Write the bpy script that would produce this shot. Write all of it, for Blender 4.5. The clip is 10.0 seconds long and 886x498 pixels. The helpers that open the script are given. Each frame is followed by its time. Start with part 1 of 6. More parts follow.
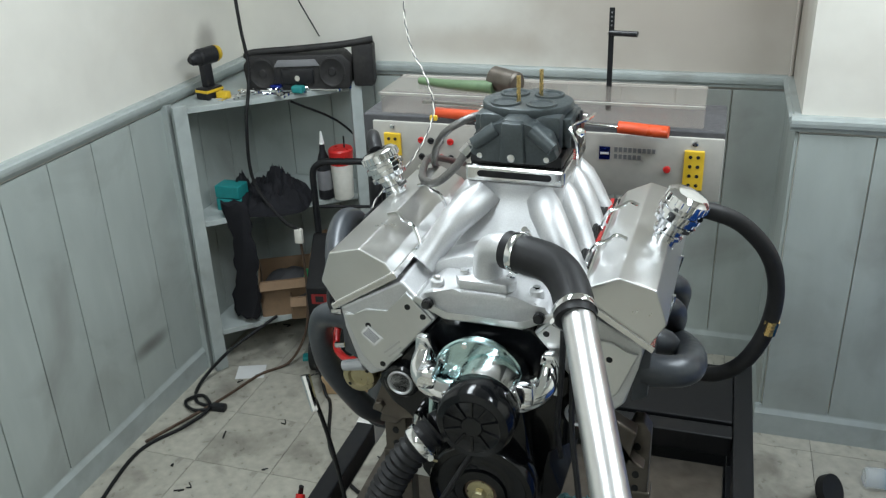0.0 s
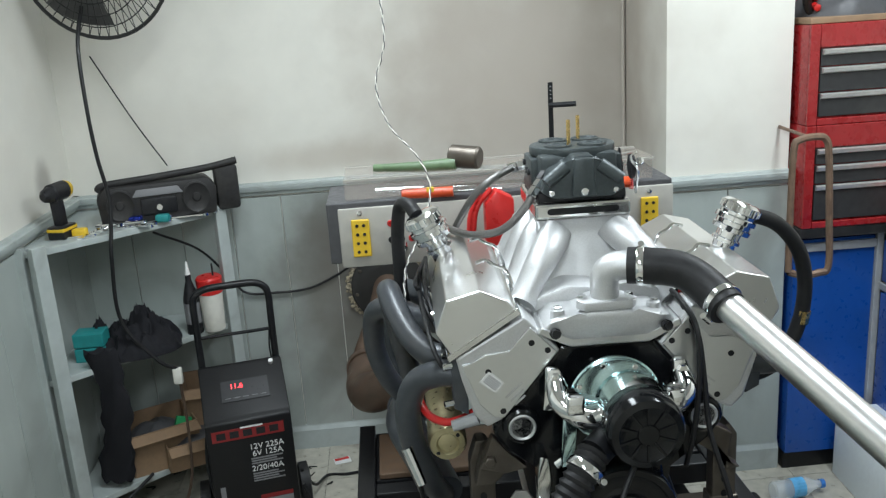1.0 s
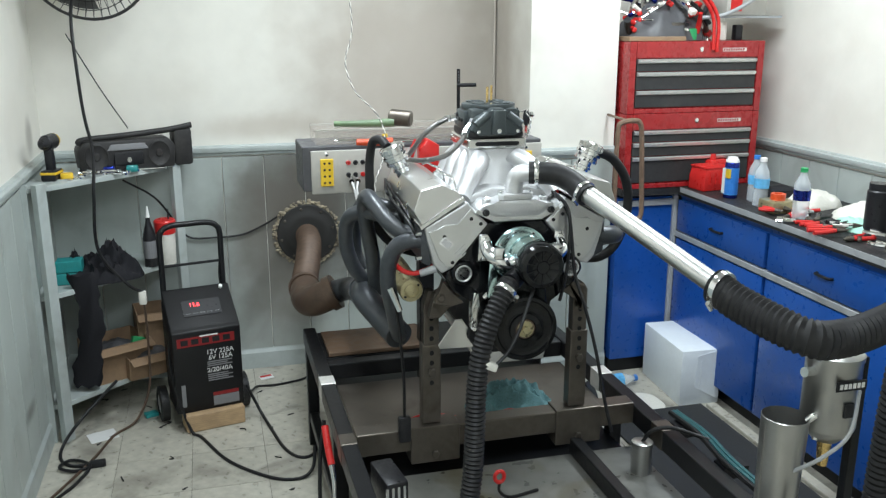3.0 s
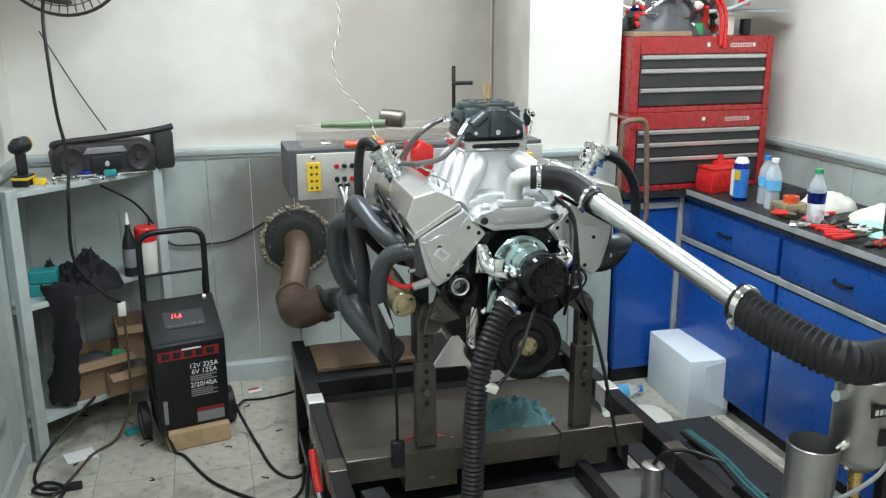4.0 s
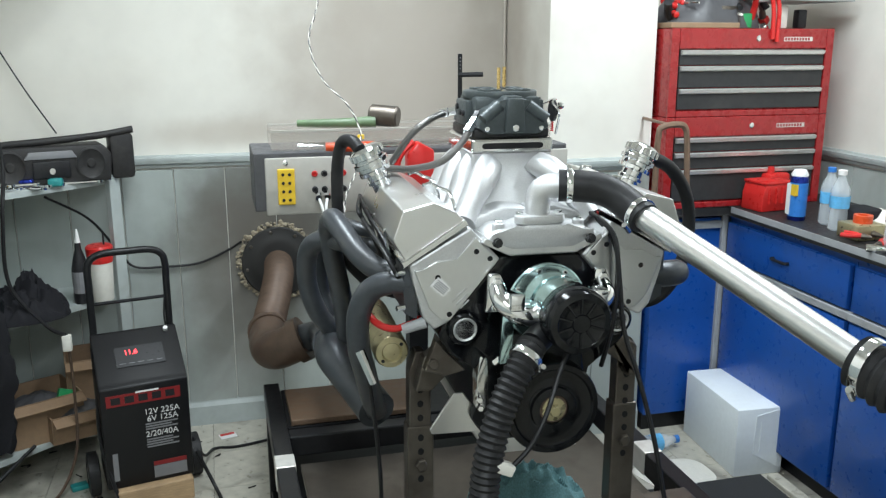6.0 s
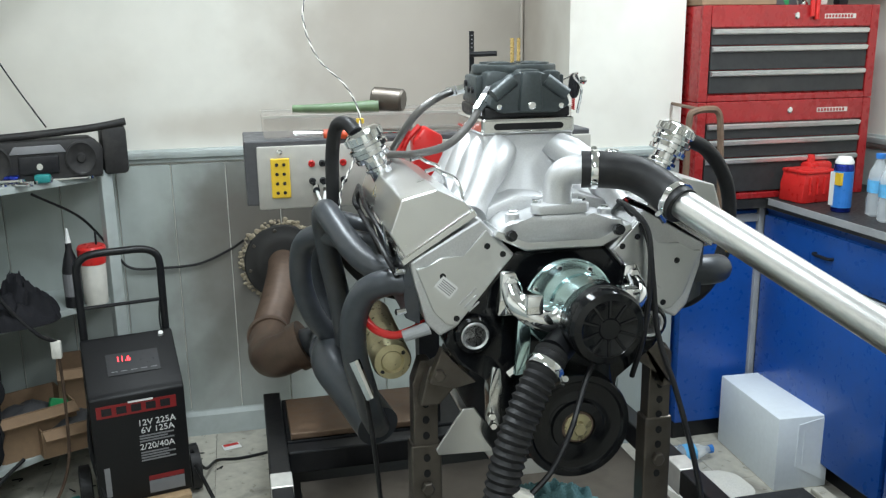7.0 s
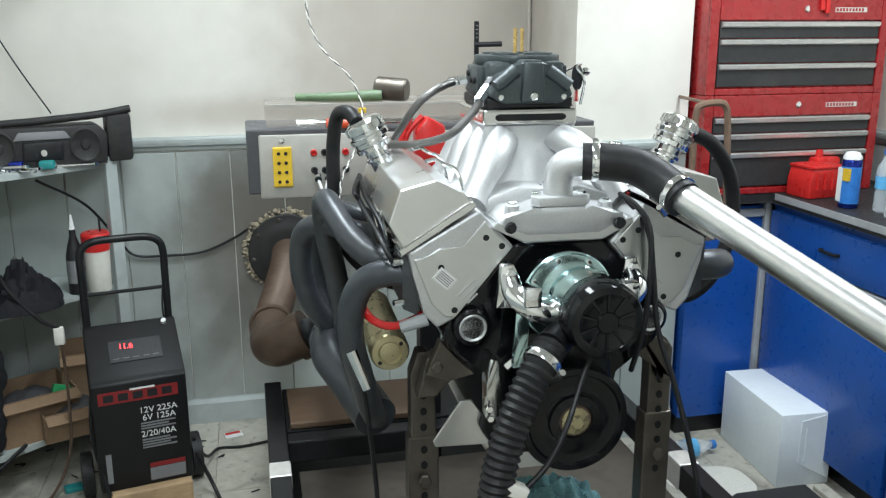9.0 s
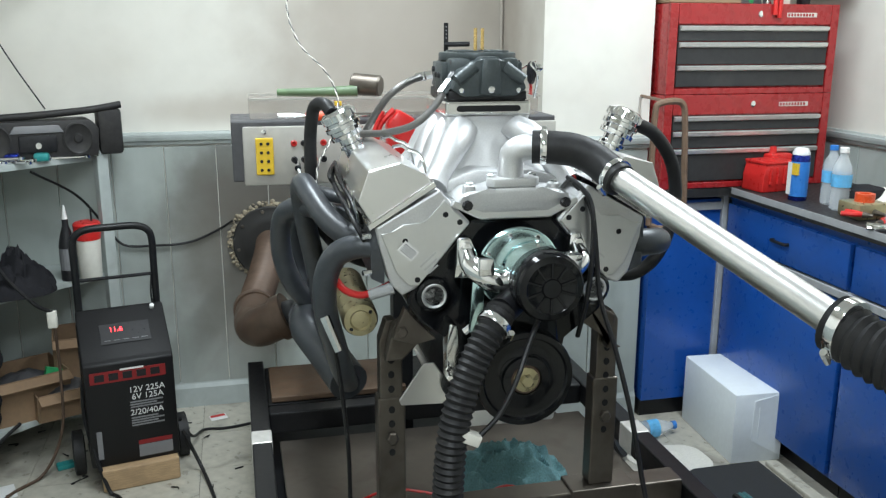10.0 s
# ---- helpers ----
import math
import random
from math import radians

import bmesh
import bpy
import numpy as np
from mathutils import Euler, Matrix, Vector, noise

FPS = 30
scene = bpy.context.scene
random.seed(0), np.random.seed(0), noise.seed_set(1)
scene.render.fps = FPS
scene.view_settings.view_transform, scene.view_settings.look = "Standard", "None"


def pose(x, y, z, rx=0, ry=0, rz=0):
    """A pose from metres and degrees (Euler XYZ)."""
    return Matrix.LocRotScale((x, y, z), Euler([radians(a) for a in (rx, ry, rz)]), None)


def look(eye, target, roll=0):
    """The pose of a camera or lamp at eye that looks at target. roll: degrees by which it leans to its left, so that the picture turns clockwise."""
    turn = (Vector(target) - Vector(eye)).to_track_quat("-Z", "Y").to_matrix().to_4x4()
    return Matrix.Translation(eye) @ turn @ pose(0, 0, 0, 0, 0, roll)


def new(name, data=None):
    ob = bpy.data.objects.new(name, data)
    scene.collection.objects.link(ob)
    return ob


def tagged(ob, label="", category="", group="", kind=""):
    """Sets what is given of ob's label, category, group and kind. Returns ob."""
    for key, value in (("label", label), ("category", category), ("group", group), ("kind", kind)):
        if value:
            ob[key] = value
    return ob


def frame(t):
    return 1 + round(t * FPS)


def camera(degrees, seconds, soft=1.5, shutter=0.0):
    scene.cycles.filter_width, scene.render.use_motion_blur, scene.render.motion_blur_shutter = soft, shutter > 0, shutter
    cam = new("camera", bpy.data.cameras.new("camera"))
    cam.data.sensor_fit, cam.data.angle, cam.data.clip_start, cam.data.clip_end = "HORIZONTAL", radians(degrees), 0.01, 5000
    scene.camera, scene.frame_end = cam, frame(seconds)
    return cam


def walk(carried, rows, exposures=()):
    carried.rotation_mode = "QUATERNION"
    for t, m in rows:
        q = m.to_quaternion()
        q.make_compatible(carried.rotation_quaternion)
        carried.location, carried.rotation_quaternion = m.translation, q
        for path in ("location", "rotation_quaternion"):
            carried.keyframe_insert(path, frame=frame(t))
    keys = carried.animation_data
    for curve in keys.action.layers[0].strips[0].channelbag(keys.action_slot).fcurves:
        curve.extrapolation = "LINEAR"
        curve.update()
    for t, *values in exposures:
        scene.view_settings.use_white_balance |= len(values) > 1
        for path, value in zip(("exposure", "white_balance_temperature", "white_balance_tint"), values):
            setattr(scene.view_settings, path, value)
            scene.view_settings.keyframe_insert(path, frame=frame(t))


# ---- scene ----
cam = camera(54.0, 10.0, soft=1.3)
PATH = [
    (0, (0.421, -0.853, 2.000), (-0.147, 0.871, 1.161), -2.23),
    (0.5, (0.084, -0.921, 1.912), (-0.112, 0.963, 1.269), -3.25),
    (1, (-0.313, -1.012, 1.839), (-0.201, 0.912, 1.304), -3.73),
    (1.5, (-0.689, -1.370, 1.833), (-0.290, 0.535, 1.374), 0.02),
    (2, (-0.784, -1.705, 1.810), (-0.355, 0.187, 1.325), 0.80),
    (2.5, (-0.797, -1.954, 1.811), (-0.337, -0.079, 1.288), 0.54),
    (3, (-0.807, -1.944, 1.822), (-0.306, -0.078, 1.304), -0.01),
    (4.5, (-0.709, -1.615, 1.777), (-0.199, 0.248, 1.258), -0.26),
    (5, (-0.673, -1.491, 1.745), (-0.173, 0.380, 1.249), -0.02),
    (5.5, (-0.632, -1.352, 1.712), (-0.129, 0.524, 1.232), 0.16),
    (7, (-0.498, -1.000, 1.607), (-0.055, 0.892, 1.133), -0.80),
    (7.5, (-0.481, -0.972, 1.599), (-0.064, 0.923, 1.115), -1.19),
    (8, (-0.479, -0.978, 1.602), (-0.086, 0.919, 1.107), -1.11),
    (8.5, (-0.481, -0.988, 1.604), (-0.082, 0.908, 1.108), -0.62),
    (9, (-0.479, -0.994, 1.604), (-0.056, 0.897, 1.111), -0.21),
    (9.5, (-0.468, -1.044, 1.598), (-0.050, 0.849, 1.107), -0.19),
    (10, (-0.477, -1.188, 1.593), (-0.023, 0.699, 1.110), 0.13),
]
walk(cam, [(t, look(eye, target, roll)) for t, eye, target, roll in PATH],
     exposures=[(0.0, -0.42), (1.0, -0.38), (1.5, -0.25), (2.0, -0.08), (5.5, -0.05), (7.0, -0.13), (10.0, -0.08)])

# ---- world and lamps ----
world = bpy.data.worlds.new("world")
scene.world = world
world.use_nodes = True
world.node_tree.nodes["Background"].inputs[0].default_value = (0.9, 0.95, 1.0, 1)
world.node_tree.nodes["Background"].inputs[1].default_value = 0.05


def tube_lamp(x, y, z, sx, sy, watts, colour=(0.85, 0.945, 1.0)):
    """A fluorescent ceiling lamp: the light of its tubes."""
    data = bpy.data.lights.new("fluorescent_light", "AREA")
    data.shape, data.size, data.size_y, data.energy, data.color = "RECTANGLE", sx, sy, watts, colour
    ob = new("fluorescent_light", data)
    ob.location = (x, y, z)
    return ob


tube_lamp(-0.45, 1.0, 2.64, 0.3, 1.2, 41.5)
tube_lamp(1.15, 0.9, 2.64, 0.3, 1.2, 43)
tube_lamp(-0.5, -1.3, 2.64, 0.3, 1.2, 41.5)


# ---- materials ----
def mat(name, colour, rough=0.5, metal=0.0, grain=60.0, vary=0.12, stain=0.0, stain_colour=(0.1, 0.09, 0.07), stain_scale=3.0,
        bump=0.05, rough_vary=0.12, coat=0.0, random=0.0, emit=0.0, stretch=(1, 1, 1), alpha=1.0, transmit=0.0, soot=(), spec=0.5):
    m = bpy.data.materials.new(name)
    m.use_nodes = True
    nt = m.node_tree
    nodes, links = nt.nodes, nt.links
    b = nodes["Principled BSDF"]
    tc = nodes.new("ShaderNodeTexCoord")
    mp = nodes.new("ShaderNodeMapping")
    mp.inputs["Scale"].default_value = stretch
    links.new(tc.outputs["Object"], mp.inputs["Vector"])
    n1 = nodes.new("ShaderNodeTexNoise")
    n1.inputs["Scale"].default_value, n1.inputs["Detail"].default_value = grain, 6
    links.new(mp.outputs[0], n1.inputs["Vector"])
    ramp = nodes.new("ShaderNodeMapRange")
    ramp.inputs[1].default_value, ramp.inputs[2].default_value = 0.3, 0.7
    ramp.inputs[3].default_value, ramp.inputs[4].default_value = 1 - vary, 1 + vary
    links.new(n1.outputs[0], ramp.inputs[0])
    mul = nodes.new("ShaderNodeVectorMath")
    mul.operation = "SCALE"
    mul.inputs[0].default_value = colour[:3]
    links.new(ramp.outputs[0], mul.inputs["Scale"])
    out = mul.outputs[0]
    if random:
        info = nodes.new("ShaderNodeObjectInfo")
        r2 = nodes.new("ShaderNodeMapRange")
        r2.inputs[3].default_value, r2.inputs[4].default_value = 1 - random, 1 + random
        links.new(info.outputs["Random"], r2.inputs[0])
        m2 = nodes.new("ShaderNodeVectorMath")
        m2.operation = "SCALE"
        links.new(out, m2.inputs[0])
        links.new(r2.outputs[0], m2.inputs["Scale"])
        out = m2.outputs[0]
    if stain:
        geo = nodes.new("ShaderNodeNewGeometry")
        n2 = nodes.new("ShaderNodeTexNoise")
        n2.inputs["Scale"].default_value, n2.inputs["Detail"].default_value, n2.inputs["Distortion"].default_value = stain_scale, 8, 0.6
        links.new(geo.outputs["Position"], n2.inputs["Vector"])
        r3 = nodes.new("ShaderNodeMapRange")
        r3.inputs[1].default_value, r3.inputs[2].default_value, r3.inputs[4].default_value = 0.52, 0.72, stain
        links.new(n2.outputs[0], r3.inputs[0])
        mix = nodes.new("ShaderNodeMix")
        mix.data_type = "RGBA"
        links.new(r3.outputs[0], mix.inputs["Factor"])
        links.new(out, mix.inputs["A"])
        mix.inputs["B"].default_value = (*stain_colour, 1)
        out = mix.outputs["Result"]
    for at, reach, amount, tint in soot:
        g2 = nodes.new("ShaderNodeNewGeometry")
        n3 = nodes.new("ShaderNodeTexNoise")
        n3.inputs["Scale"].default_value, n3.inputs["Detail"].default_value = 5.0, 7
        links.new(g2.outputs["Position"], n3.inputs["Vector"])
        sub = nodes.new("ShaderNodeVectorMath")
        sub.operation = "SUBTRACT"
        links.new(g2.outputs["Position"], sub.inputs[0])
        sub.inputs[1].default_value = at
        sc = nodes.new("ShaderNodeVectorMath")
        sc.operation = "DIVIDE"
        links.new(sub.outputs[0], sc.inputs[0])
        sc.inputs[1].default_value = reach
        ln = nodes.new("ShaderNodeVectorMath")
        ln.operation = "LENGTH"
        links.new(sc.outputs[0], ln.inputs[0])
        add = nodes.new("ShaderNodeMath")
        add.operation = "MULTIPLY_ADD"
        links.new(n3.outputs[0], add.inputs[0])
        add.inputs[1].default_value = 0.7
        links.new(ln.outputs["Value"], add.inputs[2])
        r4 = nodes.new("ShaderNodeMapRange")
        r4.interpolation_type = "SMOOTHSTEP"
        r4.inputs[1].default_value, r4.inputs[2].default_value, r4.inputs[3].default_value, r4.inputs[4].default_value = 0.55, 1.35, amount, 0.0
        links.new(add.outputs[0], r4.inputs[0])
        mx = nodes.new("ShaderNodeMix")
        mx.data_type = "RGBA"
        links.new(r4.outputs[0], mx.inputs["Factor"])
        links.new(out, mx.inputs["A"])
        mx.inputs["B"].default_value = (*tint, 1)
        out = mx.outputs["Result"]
    links.new(out, b.inputs["Base Color"])
    rr = nodes.new("ShaderNodeMapRange")
    rr.inputs[1].default_value, rr.inputs[2].default_value = 0.3, 0.7
    rr.inputs[3].default_value, rr.inputs[4].default_value = max(0.02, rough - rough_vary), min(1, rough + rough_vary)
    links.new(n1.outputs[0], rr.inputs[0])
    links.new(rr.outputs[0], b.inputs["Roughness"])
    b.inputs["Metallic"].default_value = metal
    b.inputs["Coat Weight"].default_value = coat
    b.inputs["Specular IOR Level"].default_value = spec
    if bump:
        bp = nodes.new("ShaderNodeBump")
        bp.inputs["Strength"].default_value, bp.inputs["Distance"].default_value = bump, 0.004
        links.new(n1.outputs[0], bp.inputs["Height"])
        links.new(bp.outputs[0], b.inputs["Normal"])
    if emit:
        b.inputs["Emission Color"].default_value = (*colour[:3], 1)
        b.inputs["Emission Strength"].default_value = emit
    if transmit:
        b.inputs["Transmission Weight"].default_value = transmit
        b.inputs["IOR"].default_value = 1.3
    if alpha < 1:
        b.inputs["Alpha"].default_value = alpha
    return m


WALL = mat("cream_wall_paint", (0.74, 0.72, 0.66), 0.55, grain=9, vary=0.03, stain=0.2, stain_colour=(0.5, 0.44, 0.37), stain_scale=1.7, bump=0.04,
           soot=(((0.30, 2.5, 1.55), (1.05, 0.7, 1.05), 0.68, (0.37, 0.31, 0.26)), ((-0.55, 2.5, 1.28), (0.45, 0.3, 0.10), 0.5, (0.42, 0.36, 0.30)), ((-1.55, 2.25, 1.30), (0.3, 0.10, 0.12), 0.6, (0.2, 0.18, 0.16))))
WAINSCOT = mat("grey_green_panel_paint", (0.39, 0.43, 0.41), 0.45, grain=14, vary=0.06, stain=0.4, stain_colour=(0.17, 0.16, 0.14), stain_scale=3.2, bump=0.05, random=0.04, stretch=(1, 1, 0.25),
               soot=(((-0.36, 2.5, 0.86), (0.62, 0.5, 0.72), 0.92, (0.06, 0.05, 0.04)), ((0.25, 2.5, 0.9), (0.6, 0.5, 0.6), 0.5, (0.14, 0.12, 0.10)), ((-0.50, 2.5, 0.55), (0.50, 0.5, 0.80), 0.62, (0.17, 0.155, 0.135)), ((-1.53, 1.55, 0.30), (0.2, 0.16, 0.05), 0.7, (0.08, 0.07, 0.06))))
TRIM = mat("grey_trim_paint", (0.40, 0.44, 0.43), 0.4, grain=20, vary=0.07, stain=0.4, stain_colour=(0.2, 0.19, 0.17), stain_scale=6)
CEIL = mat("white_ceiling_paint", (0.78, 0.78, 0.75), 0.8, grain=20, vary=0.03)
TILE = mat("worn_vinyl_tile", (0.43, 0.41, 0.35), 0.35, grain=25, vary=0.16, stain=0.85, stain_colour=(0.14, 0.125, 0.105), stain_scale=4.5, bump=0.03, random=0.06)
GROUT = mat("dirty_joint", (0.14, 0.13, 0.11), 0.8)
CAST = mat("cast_aluminium", (0.60, 0.605, 0.61), 0.52, 0.88, grain=350, vary=0.08, bump=0.10, rough_vary=0.06, stain=0.18, stain_colour=(0.42, 0.41, 0.40), stain_scale=14)
MACH = mat("machined_aluminium", (0.68, 0.69, 0.69), 0.30, 1.0, grain=60, vary=0.015, bump=0.0, rough_vary=0.015)
SHEET = mat("sheet_aluminium", (0.76, 0.76, 0.75), 0.31, 1.0, grain=12, vary=0.03, bump=0.004, rough_vary=0.04)
POLISH = mat("polished_aluminium", (0.78, 0.78, 0.77), 0.14, 1.0, grain=20, vary=0.03, bump=0.005, rough_vary=0.03)
BRUSHED = mat("brushed_aluminium_tube", (0.70, 0.70, 0.69), 0.34, 1.0, grain=30, vary=0.012, bump=0.0, rough_vary=0.02)
CHROME = mat("chrome", (0.86, 0.87, 0.88), 0.05, 1.0, grain=30, vary=0.03, bump=0.0, rough_vary=0.03)
ZINC = mat("blue_zinc_plate", (0.55, 0.75, 0.76), 0.15, 1.0, grain=30, vary=0.08, bump=0.0, rough_vary=0.06)
BLACK = mat("gloss_black_engine_paint", (0.005, 0.0055, 0.0065), 0.13, grain=60, vary=0.15, bump=0.03, coat=0.0, rough_vary=0.04, spec=0.34)
SATIN = mat("satin_black_steel", (0.010, 0.0105, 0.012), 0.35, 0.0, grain=60, vary=0.2, stain=0.2, stain_colour=(0.03, 0.027, 0.024), stain_scale=9, rough_vary=0.06, spec=0.28)
RUBBER = mat("black_rubber", (0.016, 0.016, 0.017), 0.5, grain=90, vary=0.2, bump=0.05, stain=0.25, stain_colour=(0.04, 0.038, 0.035), stain_scale=12, rough_vary=0.08, spec=0.28)
CABLE = mat("black_cable", (0.012, 0.012, 0.013), 0.45, grain=60, vary=0.15, spec=0.28)
CARB = mat("dark_grey_carburetor", (0.058, 0.070, 0.073), 0.42, 0.3, grain=150, vary=0.15, bump=0.08)
HEADER = mat("grey_header_coating", (0.050, 0.056, 0.064), 0.36, 0.2, grain=60, vary=0.12, stain=0.3, stain_colour=(0.08, 0.075, 0.07), stain_scale=7, bump=0.05, rough_vary=0.06)
RUST = mat("heat_browned_pipe", (0.105, 0.068, 0.048), 0.5, 0.3, grain=30, vary=0.25, stain=0.5, stain_colour=(0.08, 0.05, 0.035), stain_scale=9, bump=0.1)
STEEL = mat("bare_mild_steel", (0.135, 0.118, 0.10), 0.38, 0.75, grain=40, vary=0.12, stain=0.5, stain_colour=(0.06, 0.045, 0.035), stain_scale=8, bump=0.04, rough_vary=0.08)
SHEETGREY = mat("stained_grey_sheet_steel", (0.20, 0.20, 0.185), 0.36, 0.3, grain=20, vary=0.15, stain=0.8, stain_colour=(0.11, 0.085, 0.03), stain_scale=4, bump=0.02)
POT = mat("dull_turned_aluminium", (0.42, 0.42, 0.41), 0.33, 0.95, grain=25, vary=0.05, bump=0.0, rough_vary=0.03)
DUSTY = mat("dusty_black_plastic", (0.026, 0.025, 0.025), 0.55, grain=60, vary=0.25, stain=0.4, stain_colour=(0.06, 0.055, 0.05), stain_scale=20, spec=0.3)
DARKTEAL = mat("dirty_teal_rubber", (0.015, 0.09, 0.10), 0.5, grain=60, vary=0.2)
BRASS = mat("brass", (0.72, 0.52, 0.22), 0.25, 1.0, grain=60, vary=0.08)
GOLD = mat("zinc_yellow_filter", (0.42, 0.37, 0.22), 0.35, 0.7, grain=60, vary=0.12)
RED = mat("red_cabinet_paint", (0.31, 0.014, 0.016), 0.3, grain=40, vary=0.08, stain=0.25, stain_colour=(0.2, 0.02, 0.02), stain_scale=7, coat=0.3)
DRAWER = mat("dark_grey_drawer", (0.035, 0.035, 0.036), 0.4, grain=60, vary=0.15, stain=0.3, stain_colour=(0.08, 0.075, 0.07), stain_scale=5, spec=0.28)
PULL = mat("brushed_drawer_pull", (0.74, 0.73, 0.70), 0.40, 0.6, grain=60, vary=0.06, stain=0.15, stain_colour=(0.3, 0.28, 0.25), stain_scale=14)
BLUE = mat("blue_cabinet_paint", (0.008, 0.075, 0.34), 0.35, grain=40, vary=0.06, stain=0.3, stain_colour=(0.008, 0.05, 0.2), stain_scale=5, coat=0.15)
WORKTOP = mat("dark_worktop", (0.022, 0.022, 0.023), 0.5, grain=80, vary=0.25, stain=0.4, stain_colour=(0.06, 0.055, 0.05), stain_scale=9, spec=0.25)
GREYFRAME = mat("grey_cabinet_frame", (0.34, 0.35, 0.36), 0.4, grain=30, vary=0.08, stain=0.3, stain_colour=(0.16, 0.15, 0.14), stain_scale=9)
CARTON = mat("white_carton", (0.72, 0.77, 0.80), 0.6, grain=50, vary=0.03, stain=0.15, stain_colour=(0.5, 0.52, 0.53), stain_scale=6)
CARDBOARD = mat("brown_cardboard", (0.27, 0.175, 0.105), 0.7, grain=40, vary=0.1, stain=0.3, stain_colour=(0.2, 0.13, 0.08), stain_scale=8)
OILED = mat("oil_soaked_cardboard", (0.11, 0.068, 0.042), 0.55, grain=40, vary=0.2, stain=0.6, stain_colour=(0.045, 0.03, 0.02), stain_scale=8)
WOOD = mat("pine_block", (0.44, 0.30, 0.17), 0.6, grain=30, vary=0.2, stretch=(1, 12, 12), stain=0.3, stain_colour=(0.2, 0.13, 0.08), stain_scale=8)
MAT = mat("black_floor_mat", (0.02, 0.021, 0.022), 0.8, grain=160, vary=0.3, bump=0.3)
CASEBLACK = mat("black_charger_case", (0.009, 0.009, 0.010), 0.42, grain=180, vary=0.2, bump=0.06, spec=0.28)
PLASTIC_RED = mat("red_plastic", (0.55, 0.02, 0.018), 0.35, grain=40, vary=0.08)
PLASTIC_WHITE = mat("white_plastic", (0.74, 0.72, 0.66), 0.4, grain=40, vary=0.05, stain=0.25, stain_colour=(0.45, 0.42, 0.37), stain_scale=9)
PLASTIC_BLACK = mat("black_plastic", (0.018, 0.018, 0.02), 0.38, grain=80, vary=0.15, spec=0.28)
PLASTIC_TEAL = mat("teal_plastic", (0.02, 0.25, 0.25), 0.4, grain=40, vary=0.1)
PLASTIC_YELLOW = mat("yellow_plastic", (0.72, 0.47, 0.03), 0.4, grain=40, vary=0.06)
PLASTIC_ORANGE = mat("orange_plastic", (0.62, 0.075, 0.02), 0.35, grain=40, vary=0.06)
PLASTIC_BLUE = mat("blue_plastic", (0.03, 0.18, 0.55), 0.35, grain=40, vary=0.08)
PLASTIC_GREEN = mat("green_plastic", (0.02, 0.30, 0.10), 0.4, grain=40, vary=0.08)
CONSOLE = mat("grey_console_panel", (0.40, 0.385, 0.35), 0.4, grain=40, vary=0.05, stain=0.3, stain_colour=(0.3, 0.28, 0.25), stain_scale=8)
CONSOLE_SIDE = mat("dark_console_case", (0.07, 0.07, 0.075), 0.5, grain=60, vary=0.12)
CLOTH_BLACK = mat("black_jacket_cloth", (0.016, 0.016, 0.019), 0.9, grain=300, vary=0.3, bump=0.3, spec=0.2)
CLOTH_BLUE = mat("blue_rag_cloth", (0.12, 0.25, 0.27), 0.9, grain=250, vary=0.25, bump=0.3, stain=0.4, stain_colour=(0.06, 0.08, 0.09), stain_scale=20)
CLOTH_WHITE = mat("white_rag_cloth", (0.66, 0.64, 0.58), 0.9, grain=200, vary=0.1, bump=0.3)
PLASTER = mat("crumbled_foam", (0.34, 0.29, 0.21), 0.9, grain=60, vary=0.2, bump=0.5, stain=0.85, stain_colour=(0.07, 0.055, 0.04), stain_scale=16)
SOOT = mat("sooty_plate", (0.02, 0.019, 0.018), 0.7, grain=60, vary=0.3)
WHITE = mat("white_print", (0.75, 0.75, 0.74), 0.5, grain=40, vary=0.03)
REDPRINT = mat("red_print", (0.22, 0.01, 0.012), 0.4, grain=40, vary=0.05)
GREYPRINT = mat("grey_print", (0.2, 0.2, 0.21), 0.4, grain=40, vary=0.05)
LED = mat("red_led", (1.0, 0.03, 0.04), 0.4, emit=6.0)
BOTTLE = mat("clear_bottle", (0.80, 0.86, 0.90), 0.08, grain=30, vary=0.02, bump=0.0, rough_vary=0.02, alpha=0.32)
ACRYLIC = mat("clear_acrylic", (0.36, 0.32, 0.28), 0.08, grain=30, vary=0.02, bump=0.0, rough_vary=0.03, alpha=0.32)
FANWIRE = mat("black_fan_wire", (0.015, 0.015, 0.016), 0.4, grain=30, vary=0.1)
FANBLADE = mat("grey_fan_blade", (0.12, 0.12, 0.12), 0.4, 0.5, grain=30, vary=0.15)
BRAID = mat("braided_steel_hose", (0.20, 0.195, 0.19), 0.36, 0.85, grain=700, vary=0.3, bump=0.2, rough_vary=0.06)
ANODBLUE = mat("blue_anodised", (0.02, 0.04, 0.30), 0.2, 0.8, grain=40, vary=0.1)
GREENRUST = mat("green_mallet", (0.10, 0.16, 0.08), 0.5, grain=40, vary=0.2)
BROWNPAINT = mat("brown_painted_steel", (0.20, 0.13, 0.09), 0.45, 0.3, grain=40, vary=0.2, stain=0.4, stain_colour=(0.08, 0.06, 0.05), stain_scale=14)


# ---- mesh helpers ----
def laid(dx, dy, dz, sx=1.0, sy=1.0, sz=1.0):
    """Lays a group of things out: its own axes scaled, then shifted."""
    return Matrix.Translation((dx, dy, dz)) @ Matrix.Diagonal((sx, sy, sz, 1))


